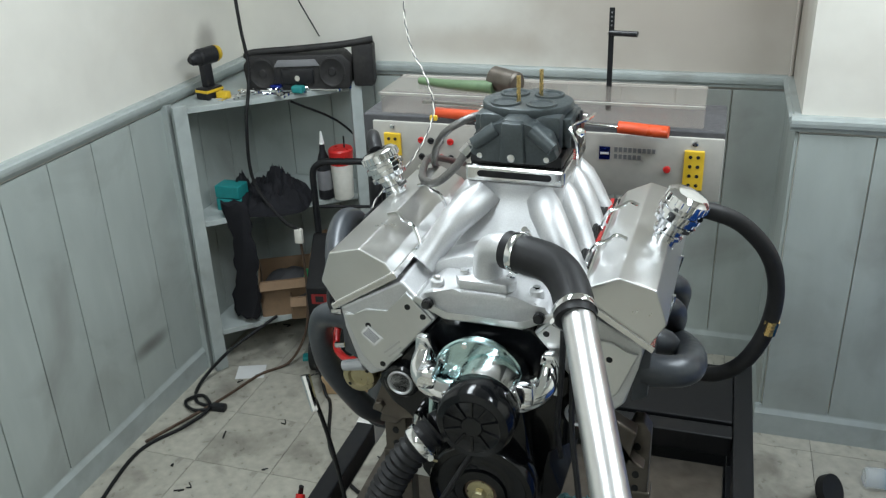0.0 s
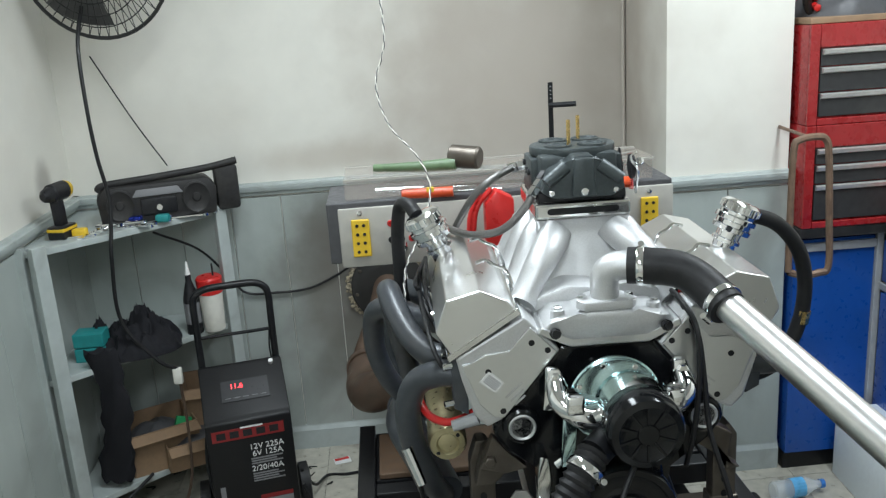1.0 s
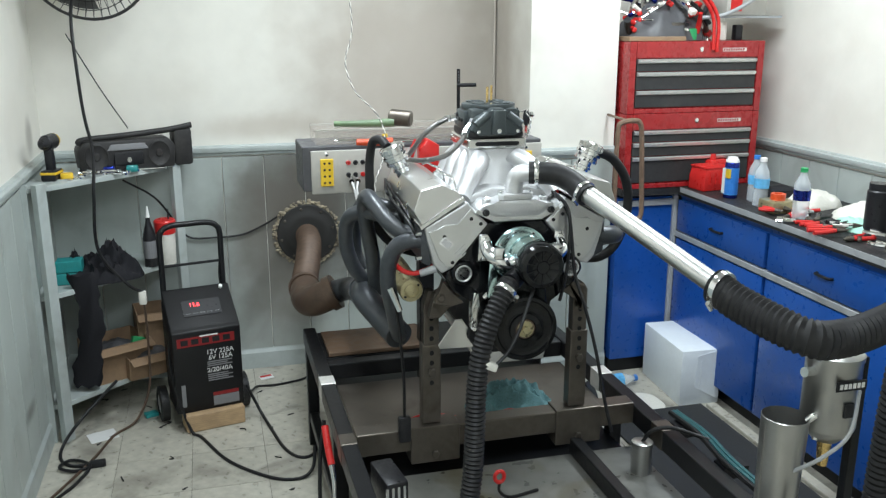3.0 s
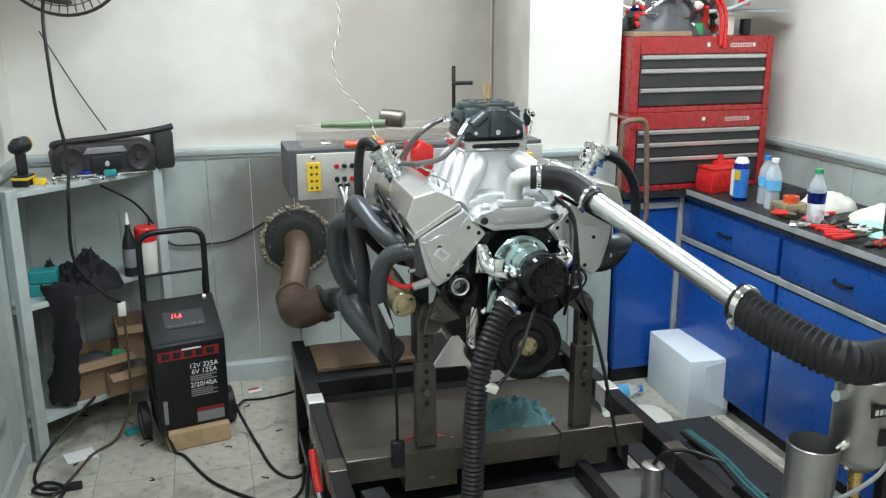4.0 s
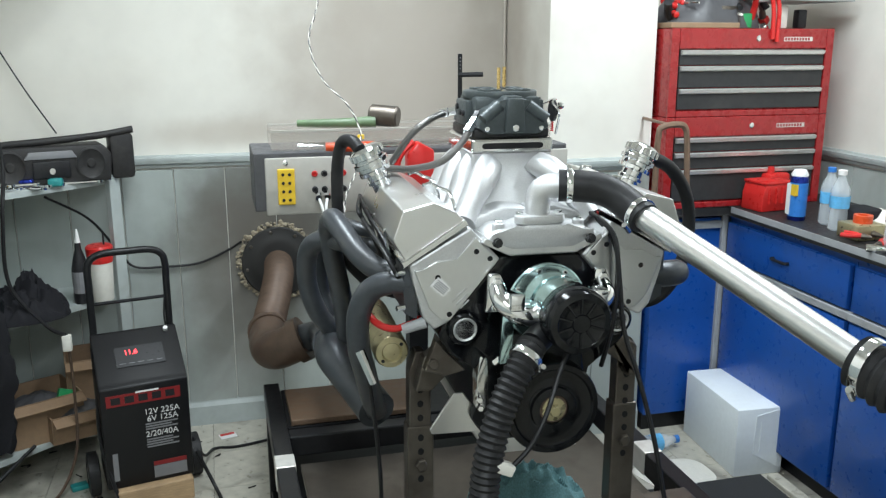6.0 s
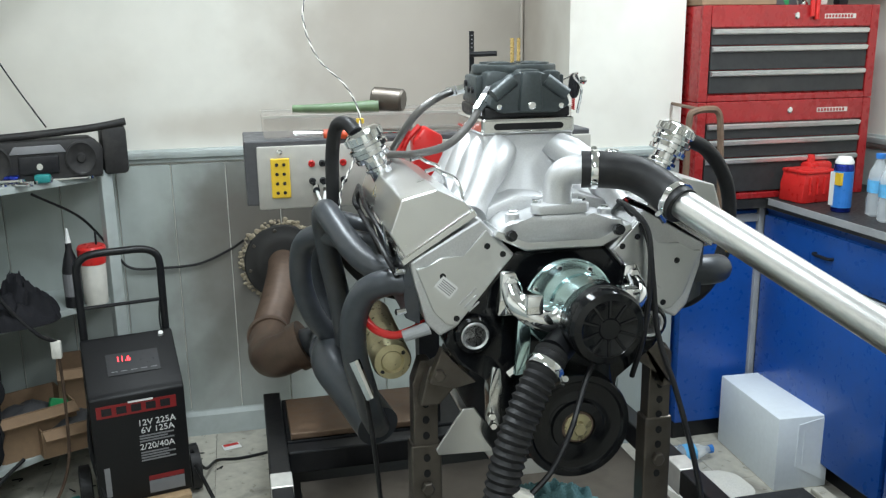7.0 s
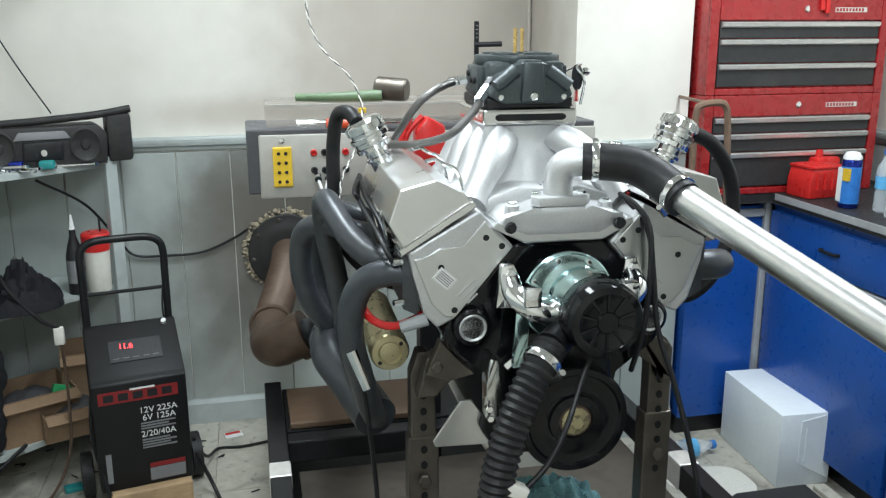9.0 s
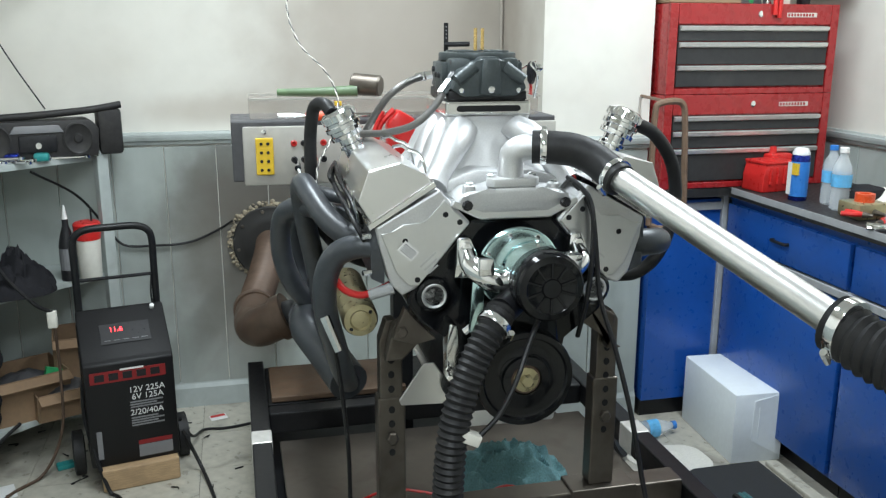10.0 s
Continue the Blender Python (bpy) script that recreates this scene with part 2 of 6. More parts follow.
HERE = Matrix()
STAND = laid(0.05, -0.30, 0.0, 0.966, 0.966, 1.137)
CONSOLE_AT = laid(0.01, -0.255, 0.066)
RIGHT = laid(0.08, -0.19, 0.0, 1, 1, 1.07)
SHELVES = laid(-0.202, 0.0, 0.0, 0.908, 1, 1.05)
LAY = HERE


def part(name, bm, material, parent=None, label="", smooth=False, m=None):
    me = bpy.data.meshes.new(name)
    bmesh.ops.recalc_face_normals(bm, faces=bm.faces)
    bm.to_mesh(me)
    bm.free()
    me.materials.append(material)
    if smooth:
        for p in me.polygons:
            p.use_smooth = True
        me.set_sharp_from_angle(angle=radians(38))
    ob = new(name, me)
    if parent:
        ob.parent = parent
        if m is not None:
            ob.matrix_basis = m
    else:
        ob.matrix_basis = LAY if m is None else LAY @ m
    if label:
        ob["label"] = label
    return ob


def share(name, me, parent, m, label=""):
    ob = new(name, me)
    ob.parent = parent
    ob.matrix_basis = m
    if label:
        ob["label"] = label
    return ob


def thing(name, label, category, m=None, group="", kind=""):
    ob = new(name)
    ob.empty_display_size = 0.05
    ob.matrix_basis = LAY if m is None else LAY @ m
    return tagged(ob, label, category, group, kind)


def box(x0, x1, y0, y1, z0, z1, bevel=0.0, bm=None, m=None):
    bm = bm or bmesh.new()
    g = bmesh.ops.create_cube(bm, size=1.0)
    vs = g["verts"]
    bmesh.ops.scale(bm, vec=(x1 - x0, y1 - y0, z1 - z0), verts=vs)
    bmesh.ops.translate(bm, vec=((x0 + x1) / 2, (y0 + y1) / 2, (z0 + z1) / 2), verts=vs)
    if bevel:
        es = list({e for v in vs for e in v.link_edges})
        r = bmesh.ops.bevel(bm, geom=es, offset=bevel, segments=2, profile=0.5, affect="EDGES")
        vs = list({v for f in r["faces"] for v in f.verts} | {v for v in vs if v.is_valid})
    if m is not None:
        bmesh.ops.transform(bm, matrix=m, verts=vs)
    return bm


def prism(poly, y0, y1, bevel=0.0, bm=None, axis="y"):
    """A polygon of (x, z) drawn out along y (or of (x, y) along z, or of (y, z) along x)."""
    bm = bm or bmesh.new()
    at = {"y": lambda a, b, c: (a, c, b), "z": lambda a, b, c: (a, b, c), "x": lambda a, b, c: (c, a, b)}[axis]
    lo = [bm.verts.new(at(a, b, y0)) for a, b in poly]
    hi = [bm.verts.new(at(a, b, y1)) for a, b in poly]
    n = len(poly)
    bm.faces.new(lo)
    bm.faces.new(hi[::-1])
    for i in range(n):
        bm.faces.new((lo[i], lo[(i + 1) % n], hi[(i + 1) % n], hi[i]))
    if bevel:
        es = list({e for v in lo + hi for e in v.link_edges})
        bmesh.ops.bevel(bm, geom=es, offset=bevel, segments=2, profile=0.5, affect="EDGES")
    return bm


def ring_at(bm, p, d, r, seg, up=(0, 0, 1)):
    d = Vector(d).normalized()
    u = Vector(up)
    if abs(d.dot(u)) > 0.95:
        u = Vector((1, 0, 0))
    a = d.cross(u).normalized()
    b = d.cross(a)
    return [bm.verts.new(Vector(p) + r * (math.cos(2 * math.pi * i / seg) * a + math.sin(2 * math.pi * i / seg) * b)) for i in range(seg)]


def loft(rings, bm, cap=True):
    n = len(rings[0])
    for r0, r1 in zip(rings, rings[1:]):
        for i in range(n):
            bm.faces.new((r0[i], r0[(i + 1) % n], r1[(i + 1) % n], r1[i]))
    if cap:
        bm.faces.new(rings[0][::-1])
        bm.faces.new(rings[-1])
    return bm


def turned(p0, d, profile, seg=24, bm=None, cap=True):
    """A turned piece: profile of (distance along d from p0, radius)."""
    bm = bm or bmesh.new()
    d = Vector(d).normalized()
    return loft([ring_at(bm, Vector(p0) + d * s, d, max(r, 0.0003), seg) for s, r in profile], bm, cap)


def cyl(p0, p1, r0, r1=None, seg=20, bm=None, chamfer=0.0):
    v = Vector(p1) - Vector(p0)
    r1 = r0 if r1 is None else r1
    prof = [(0, r0), (v.length, r1)] if not chamfer else [(0, r0 - chamfer), (chamfer, r0), (v.length - chamfer, r1), (v.length, r1 - chamfer)]
    return turned(p0, v, prof, seg, bm)


def smooth_path(pts, steps=6):
    pts = [Vector(p) for p in pts]
    q = [2 * pts[0] - pts[1]] + pts + [2 * pts[-1] - pts[-2]]
    out = []
    for i in range(1, len(q) - 2):
        a, b, c, d = q[i - 1:i + 3]
        for k in range(steps):
            t = k / steps
            out.append(0.5 * (2 * b + (c - a) * t + (2 * a - 5 * b + 4 * c - d) * t * t + (3 * b - a - 3 * c + d) * t ** 3))
    out.append(q[-2])
    return out


def pipe(pts, r, seg=12, steps=6, bm=None, smooth=True, wave=0.0, every=2, cap=True):
    """A bent pipe through the points. wave: depth of its corrugations."""
    bm = bm or bmesh.new()
    ps = smooth_path(pts, steps) if smooth else [Vector(p) for p in pts]
    rings = []
    side = None
    for i, p in enumerate(ps):
        d = (ps[min(i + 1, len(ps) - 1)] - ps[max(i - 1, 0)]).normalized()
        if side is None:
            side = d.orthogonal().normalized()
        side = (side - d * side.dot(d)).normalized()
        b = d.cross(side)
        rad = r[0] + (r[1] - r[0]) * i / (len(ps) - 1) if isinstance(r, tuple) else r
        rad -= wave if i % every else 0
        rings.append([bm.verts.new(p + rad * (math.cos(2 * math.pi * k / seg) * side + math.sin(2 * math.pi * k / seg) * b)) for k in range(seg)])
    return loft(rings, bm, cap)


def even(pts, step):
    """Points at an even step along a smooth path."""
    ps = smooth_path(pts, 24)
    out, left = [ps[0]], step
    for a, b in zip(ps, ps[1:]):
        seg = (b - a).length
        pos = 0.0
        while seg - pos >= left:
            pos += left
            out.append(a + (b - a) * (pos / seg))
            left = step
        left -= seg - pos
    return out


def lettering(text, size, m, material, parent, name="lettering", depth=0.0006):
    cu = bpy.data.curves.new(name, "FONT")
    cu.body, cu.size, cu.extrude, cu.align_x = text, size, depth, "LEFT"
    tmp = new("tmp_text", cu)
    bpy.context.view_layer.update()
    me = bpy.data.meshes.new_from_object(tmp.evaluated_get(bpy.context.evaluated_depsgraph_get()))
    bpy.data.objects.remove(tmp)
    me.materials.clear()
    me.materials.append(material)
    ob = new(name, me)
    ob.parent = parent
    ob.matrix_basis = m
    return ob


def hexhead(p, d, r=0.007, h=0.006, bm=None):
    return turned(p, d, [(0, r), (h * 0.8, r), (h, r * 0.8)], 6, bm)


def crumple(x0, x1, y0, y1, height, seed, cells=26, floor=0.0, rough=1.0, wrinkle=0.0):
    """A heap of crumpled cloth with a ragged outline, closed below."""
    bm = bmesh.new()
    top = {}
    for i in range(cells + 1):
        for j in range(cells + 1):
            u, v = i / cells * 2 - 1, j / cells * 2 - 1
            k = max(abs(u), abs(v))
            l = math.hypot(u, v) or 1
            u2, v2 = u * k / l, v * k / l
            a = math.atan2(v, u)
            wob = 1 + 0.22 * noise.noise((math.cos(a) * 1.4, math.sin(a) * 1.4, seed))
            n = 0.5 + 0.5 * noise.noise((u2 * 1.1 + seed, v2 * 1.1, 0.3))
            fold = 1 - abs(noise.noise((u2 * 2.3 + seed, v2 * 2.0, 1.7))) * 1.3
            fine = noise.noise((u2 * 5.5 + seed, v2 * 5.0, 4.1))
            z = height * max(0.0, 1 - k * k) ** 0.6 * (0.25 + 0.45 * n + rough * (0.30 * fold + 0.10 * fine) + wrinkle * (0.4 - abs(noise.noise((u2 * 3.6 + seed * 2, v2 * 3.2 + u2, 7.3))) * 1.6))
            top[i, j] = bm.verts.new(((x0 + x1) / 2 + (x1 - x0) / 2 * u2 * wob, (y0 + y1) / 2 + (y1 - y0) / 2 * v2 * wob, floor + max(z, 0.003)))
    for i in range(cells):
        for j in range(cells):
            bm.faces.new((top[i, j], top[i + 1, j], top[i + 1, j + 1], top[i, j + 1]))
    r = bmesh.ops.extrude_edge_only(bm, edges=[e for e in bm.edges if e.is_boundary])
    for v in [g for g in r["geom"] if isinstance(g, bmesh.types.BMVert)]:
        v.co.z = floor
    bmesh.ops.contextual_create(bm, geom=[e for e in bm.edges if e.is_boundary])
    return bm


def on_z(x, y, z, rz=0):
    return pose(x, y, z, 0, 0, rz)


# ---- the room ----
X0, X1, Y0, Y1, ZC = -1.58, 2.03, -2.6, 2.52, 2.7
PX0, PX1, PY = 0.68, 1.13, 2.0
RAIL = 1.15


def slab(name, *b, material=None, kind="structure", label="", bevel=0.0):
    ob = part(name, box(*b, bevel=bevel), material)
    return tagged(ob, label, name.split("_")[0], kind=kind)


floor = slab("floor", X0 - 0.1, X1 + 0.1, Y0 - 0.1, Y1 + 0.1, -0.12, -0.004, material=GROUT, label="worn off-white vinyl tile floor with dark stains")
slab("ceiling", X0 - 0.1, X1 + 0.1, Y0 - 0.1, Y1 + 0.1, ZC, ZC + 0.1, material=CEIL, label="plain white painted ceiling")
wall_n = slab("wall_north", X0 - 0.1, X1 + 0.1, Y1, Y1 + 0.12, 0, ZC, material=WALL, label="cream wall above grey-green panelling, smoke stained")
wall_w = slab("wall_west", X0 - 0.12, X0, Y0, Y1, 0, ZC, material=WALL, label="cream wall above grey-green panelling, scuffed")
wall_e = slab("wall_east", X1, X1 + 0.12, Y0, Y1, 0, ZC, material=WALL, label="cream wall above grey-green panelling")
slab("wall_south", X0 - 0.1, X1 + 0.1, Y0 - 0.12, Y0, 0, ZC, material=WALL, label="plain cream painted wall")
pilaster = slab("wall_pilaster", PX0, PX1, PY, Y1 - 0.001, 0, ZC, material=WALL, label="cream wall pier above grey-green panelling")


def boards(wall, axis, a0, a1, at, out, z0, z1, width=0.21):
    """Panelling boards with open grooves, on the plane axis = at, towards out (+1 or -1)."""
    n = max(1, round((a1 - a0) / width))
    w = (a1 - a0) / n
    bm = box(-w / 2 + 0.002, w / 2 - 0.002, 0, 0.012, z0, z1, bevel=0.002)
    me = bpy.data.meshes.new("board")
    bm.to_mesh(me)
    bm.free()
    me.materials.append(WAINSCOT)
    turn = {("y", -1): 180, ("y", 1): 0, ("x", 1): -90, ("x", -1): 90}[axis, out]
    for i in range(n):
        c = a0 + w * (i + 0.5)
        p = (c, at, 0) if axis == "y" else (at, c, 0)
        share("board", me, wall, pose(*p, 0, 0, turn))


def rail(name, axis, a0, a1, at, out, z, h, d, profile):
    """A moulding along a wall: profile of (distance out, height)."""
    poly = [(at + out * q * d, z + r * h) for q, r in profile]
    if axis == "y":
        bm = prism([(q, r) for q, r in poly], a0, a1, axis="x")
    else:
        bm = prism([(q, r) for q, r in poly], a0, a1, axis="y")
    return tagged(part(name, bm, TRIM), "grey painted " + ("chair rail moulding" if "rail" in name else "skirting board"), "trim", kind="structure")


MOULD = [(0, 0), (0.5, 0), (0.55, 0.25), (0.9, 0.35), (1, 0.6), (1, 0.8), (0.7, 0.85), (0.6, 1), (0, 1)]
SKIRT = [(0, 0), (1, 0), (1, 0.75), (0.6, 0.9), (0.5, 1), (0, 1)]
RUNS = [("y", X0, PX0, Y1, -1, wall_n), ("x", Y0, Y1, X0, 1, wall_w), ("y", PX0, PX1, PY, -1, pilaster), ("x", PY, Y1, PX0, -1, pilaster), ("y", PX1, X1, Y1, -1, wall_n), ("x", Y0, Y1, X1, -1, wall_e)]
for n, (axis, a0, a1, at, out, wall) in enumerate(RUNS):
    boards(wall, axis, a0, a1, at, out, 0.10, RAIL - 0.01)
    rail("trim_chair_rail", axis, a0 - (0.03 if wall is pilaster and axis == "y" else 0), a1, at, out, RAIL, 0.05, 0.035, MOULD)
    rail("baseboard", axis, a0 - (0.02 if wall is pilaster and axis == "y" else 0), a1, at, out, 0.0, 0.115, 0.022, SKIRT)

# smoke-darkened conduit in the corner by the pier
conduit = part("trim_conduit", cyl((PX0 - 0.012, Y1 - 0.012, RAIL + 0.05), (PX0 - 0.012, Y1 - 0.012, ZC), 0.007, seg=8), WALL)
tagged(conduit, "thin cream painted corner bead", "trim", kind="structure")

# three lamps under the ceiling
for lx, ly in ((-0.45, 1.0), (1.15, 0.9), (-0.5, -1.3)):
    lamp = thing("ceiling_lamp", "white fluorescent lamp fitting under the ceiling", "ceiling lamp", on_z(lx, ly, ZC), group="ceiling lamps")
    part("housing", prism([(-0.17, 0), (-0.15, -0.03), (0.15, -0.03), (0.17, 0)], -0.62, 0.62), PLASTIC_WHITE, lamp)


# ---- engine ----
ENGINE = pose(0.064, 0.445, 0.921, 0, 0, -1.5) @ Matrix.Scale(0.966, 4)
engine = thing("engine", "bare aluminium and black V8 engine bolted on a test stand", "engine", ENGINE)


def mir(poly, s):
    return [(s * a, b) for a, b in poly]


block = part("block", prism([(-0.11, -0.075), (-0.115, 0.05), (-0.20, 0.10), (-0.228, 0.145), (-0.222, 0.165), (-0.088, 0.319), (0.088, 0.319),
                             (0.222, 0.165), (0.228, 0.145), (0.20, 0.10), (0.115, 0.05), (0.11, -0.075)], 0.012, 0.50, bevel=0.008), BLACK, engine, "gloss black cast engine block")
part("timing_cover", prism([(-0.105, 0.0), (-0.085, 0.13), (-0.075, 0.25), (-0.03, 0.285), (0.03, 0.285), (0.075, 0.25), (0.085, 0.13), (0.105, 0.0), (0.07, -0.08), (-0.07, -0.08)], -0.03, 0.013, bevel=0.010), BLACK, engine, "gloss black timing cover", True)
for s, px, pz in ((-1, -0.172, 0.163), (1, 0.182, 0.158)):
    part("boss", turned((px, 0.03, pz), (0, -1, 0), [(0, 0.042), (0.032, 0.036), (0.036, 0.031)], 24), BLACK, engine, "", True)
    part("core_plug", turned((px, 0.0, pz), (0, -1, 0), [(0, 0.027), (0.007, 0.027), (0.009, 0.025), (0.008, 0.0225), (0.006, 0.021), (0.006, 0.002)], 24), CAST, engine, "bare metal core plug", True)

HEAD = [(-0.292, 0.312), (-0.283, 0.270), (-0.262, 0.19), (-0.238, 0.165), (-0.206, 0.180), (-0.093, 0.314), (-0.160, 0.386)]
COVER = [(-0.300, 0.322), (-0.326, 0.366), (-0.304, 0.428), (-0.240, 0.444), (-0.190, 0.420), (-0.174, 0.398)]
RAILP = [(-0.304, 0.306), (-0.309, 0.318), (-0.172, 0.405), (-0.165, 0.393)]
for s in (-1, 1):
    head = part("cylinder_head", prism(mir([(a, b) for a, b in HEAD], -s), 0.002, 0.47, bevel=0.005), CAST, engine, "cast aluminium cylinder head")
    # machined end plate with its raised rim and bolt holes
    plate = part("end_plate", prism(mir([(-0.282, 0.300), (-0.250, 0.215), (-0.225, 0.188), (-0.205, 0.186), (-0.100, 0.312), (-0.150, 0.366), (-0.19, 0.318), (-0.235, 0.318), (-0.262, 0.300)], -s), -0.004, 0.004, bevel=0.002), MACH, head)
    for hx, hz in ((-0.148, 0.335), (-0.118, 0.318), (-0.207, 0.200), (-0.232, 0.283)):
        part("bolt_hole", turned((-s * hx, -0.003, hz), (0, -1, 0), [(0, 0.0060), (0.0016, 0.0060), (0.0017, 0.001)], 14), SATIN, head)
    if s < 0:
        tag = part("paper_tag", box(-0.019, 0.019, -0.0016, 0, -0.013, 0.013), WHITE, head, "small white printed tag", m=pose(-0.226, -0.0045, 0.262, 0, 42, 0))
        for k in range(5):
            part("tag_bar", box(-0.015, 0.015, -0.001, 0, -0.0008, 0.0008), GREYPRINT, tag, m=pose(0, -0.0018, -0.008 + 0.004 * k))
    # cast script lines on the end
    for k in range(3):
        part("cast_script", box(-0.022 + 0.004 * k, 0.022 - 0.005 * k, -0.0015, 0, -0.0018, 0.0018), CAST, head, m=pose(-s * (-0.185 + 0.006 * k), -0.0045, 0.242 - 0.010 * k, 0, -s * -42, 0))
    cover = part("valve_cover", prism(mir(COVER, -s), 0.0, 0.475, bevel=0.0025), SHEET, engine, "folded sheet aluminium valve cover")
    part("cover_rail", prism(mir(RAILP, -s), -0.004, 0.480, bevel=0.002), POLISH, cover, "polished thick gasket rail")
    part("weld_bead", pipe([(-s * (-0.298 + 0.0027 * k + 0.0008 * (k % 2)), -0.002, 0.324 + 0.00172 * k) for k in range(46)], 0.0022, 6, 1, smooth=False), POLISH, cover, "stacked weld bead")
    # crossing hold-down rods of bent wire
    for yy in (0.12, 0.29):
        part("hold_down", pipe([(-s * -0.158, yy, 0.372), (-s * -0.165, yy, 0.41), (-s * -0.178, yy + 0.004, 0.442), (-s * -0.20, yy + 0.01, 0.452), (-s * -0.215, yy + 0.02, 0.460), (-s * -0.235, yy + 0.012, 0.458)], 0.004, 8), CHROME, cover, "bent chrome hold-down handle", True)
        part("hold_down", pipe([(-s * -0.312, yy, 0.300), (-s * -0.322, yy - 0.01, 0.34), (-s * -0.328, yy - 0.02, 0.372)], 0.0035, 8), CHROME, cover, "bent chrome hold-down handle", True)
    # breather on the cover
    by = 0.33 if s < 0 else 0.22
    base = Vector((-s * -0.292, by, 0.425))
    up = Vector((-s * -0.42, 0.02, 0.9)).normalized()
    br = part("breather", turned(base, up, [(-0.0224, 0.0240), (0.0134, 0.0240), (0.0157, 0.0300), (0.0224, 0.0300), (0.0246, 0.0252), (0.0381, 0.0252), (0.0403, 0.0396), (0.0493, 0.0408), (0.0515, 0.0372), (0.0605, 0.0372), (0.0627, 0.0432), (0.0717, 0.0432), (0.0739, 0.0372), (0.0806, 0.0372), (0.0829, 0.0420), (0.0986, 0.0408), (0.1053, 0.0336), (0.1064, 0.0240)], 24), CHROME, cover, "stacked chrome crankcase breather", True)
    for k in range(20):
        a = 2 * math.pi * k / 20
        u = up.orthogonal().normalized()
        q = base + up * 0.0907 + 0.0408 * (math.cos(a) * u + math.sin(a) * up.cross(u))
        part("knurl", cyl(q - up * 0.006, q + up * 0.007, 0.0024, seg=6), CHROME, br)

# starter-side black hose from the left breather, and the loop of the right one
part("breather_hose", pipe([(-0.345, 0.345, 0.515), (-0.360, 0.37, 0.532), (-0.380, 0.41, 0.522), (-0.390, 0.43, 0.46), (-0.392, 0.43, 0.38), (-0.39, 0.43, 0.30), (-0.37, 0.44, 0.22), (-0.30, 0.46, 0.14), (-0.20, 0.47, 0.10)], 0.0155, 14), RUBBER, engine, "black rubber breather hose", True)
rb = part("breather_hose", pipe([(0.33, 0.23, 0.487), (0.37, 0.24, 0.484), (0.43, 0.26, 0.455), (0.485, 0.28, 0.39), (0.508, 0.29, 0.31), (0.500, 0.29, 0.22), (0.465, 0.29, 0.14), (0.41, 0.29, 0.10), (0.34, 0.30, 0.10), (0.26, 0.30, 0.12)], 0.0165, 14, 8), RUBBER, engine, "long looping black rubber breather hose", True)
part("hose_band", pipe([(0.507, 0.29, 0.245), (0.502, 0.29, 0.215)], 0.0175, 14, 3), BRASS, rb, "worn yellow hose band")
part("hose_fitting", cyl((0.325, 0.225, 0.487), (0.352, 0.235, 0.486), 0.011, seg=12), PLASTIC_BLACK, engine)

# ---- intake ----
intake = part("intake_manifold", prism([(-0.128, 0.358), (-0.072, 0.332), (0.072, 0.332), (0.130, 0.357), (0.112, 0.366), (0.098, 0.378), (0.055, 0.380), (0.04, 0.386), (-0.04, 0.386), (-0.055, 0.380), (-0.098, 0.380), (-0.112, 0.370)], -0.004, 0.10, bevel=0.006), CAST, engine, "cast aluminium single-plane intake manifold", True)
part("intake_flange", prism([(-0.137, 0.352), (-0.074, 0.321), (0.074, 0.321), (0.138, 0.351), (0.132, 0.364), (0.070, 0.334), (-0.070, 0.334), (-0.130, 0.365)], -0.008, 0.46, bevel=0.003), MACH, intake, "machined manifold flange")
for s in (-1, 1):
    part("runner_floor", prism(mir([(-0.152, 0.372), (-0.128, 0.352), (0.0, 0.345), (0.0, 0.405), (-0.06, 0.41), (-0.11, 0.395)], -s), 0.09, 0.46, bevel=0.008), CAST, intake, "", True)
# the plenum rises from the runners as a tapered tower
bm = bmesh.new()
rings = []
for z, hx, y0, y1, k in ((0.36, 0.135, 0.10, 0.45, 0.03), (0.40, 0.118, 0.125, 0.44, 0.03), (0.44, 0.104, 0.165, 0.425, 0.026), (0.475, 0.098, 0.185, 0.415, 0.022), (0.500, 0.096, 0.190, 0.410, 0.014), (0.512, 0.098, 0.188, 0.412, 0.012)):
    pts = []
    for cx, cy, a0 in ((hx - k, y1 - k, 0), (-hx + k, y1 - k, 90), (-hx + k, y0 + k, 180), (hx - k, y0 + k, 270)):
        for a in range(0, 91, 18):
            pts.append((cx + k * math.cos(radians(a0 + a)), cy + k * math.sin(radians(a0 + a)), z))
    rings.append([bm.verts.new(p) for p in pts])
loft(rings, bm)
part("plenum", bm, CAST, intake, "smooth cast plenum tower", True, m=Matrix.Translation((0, 0.03, 0)))
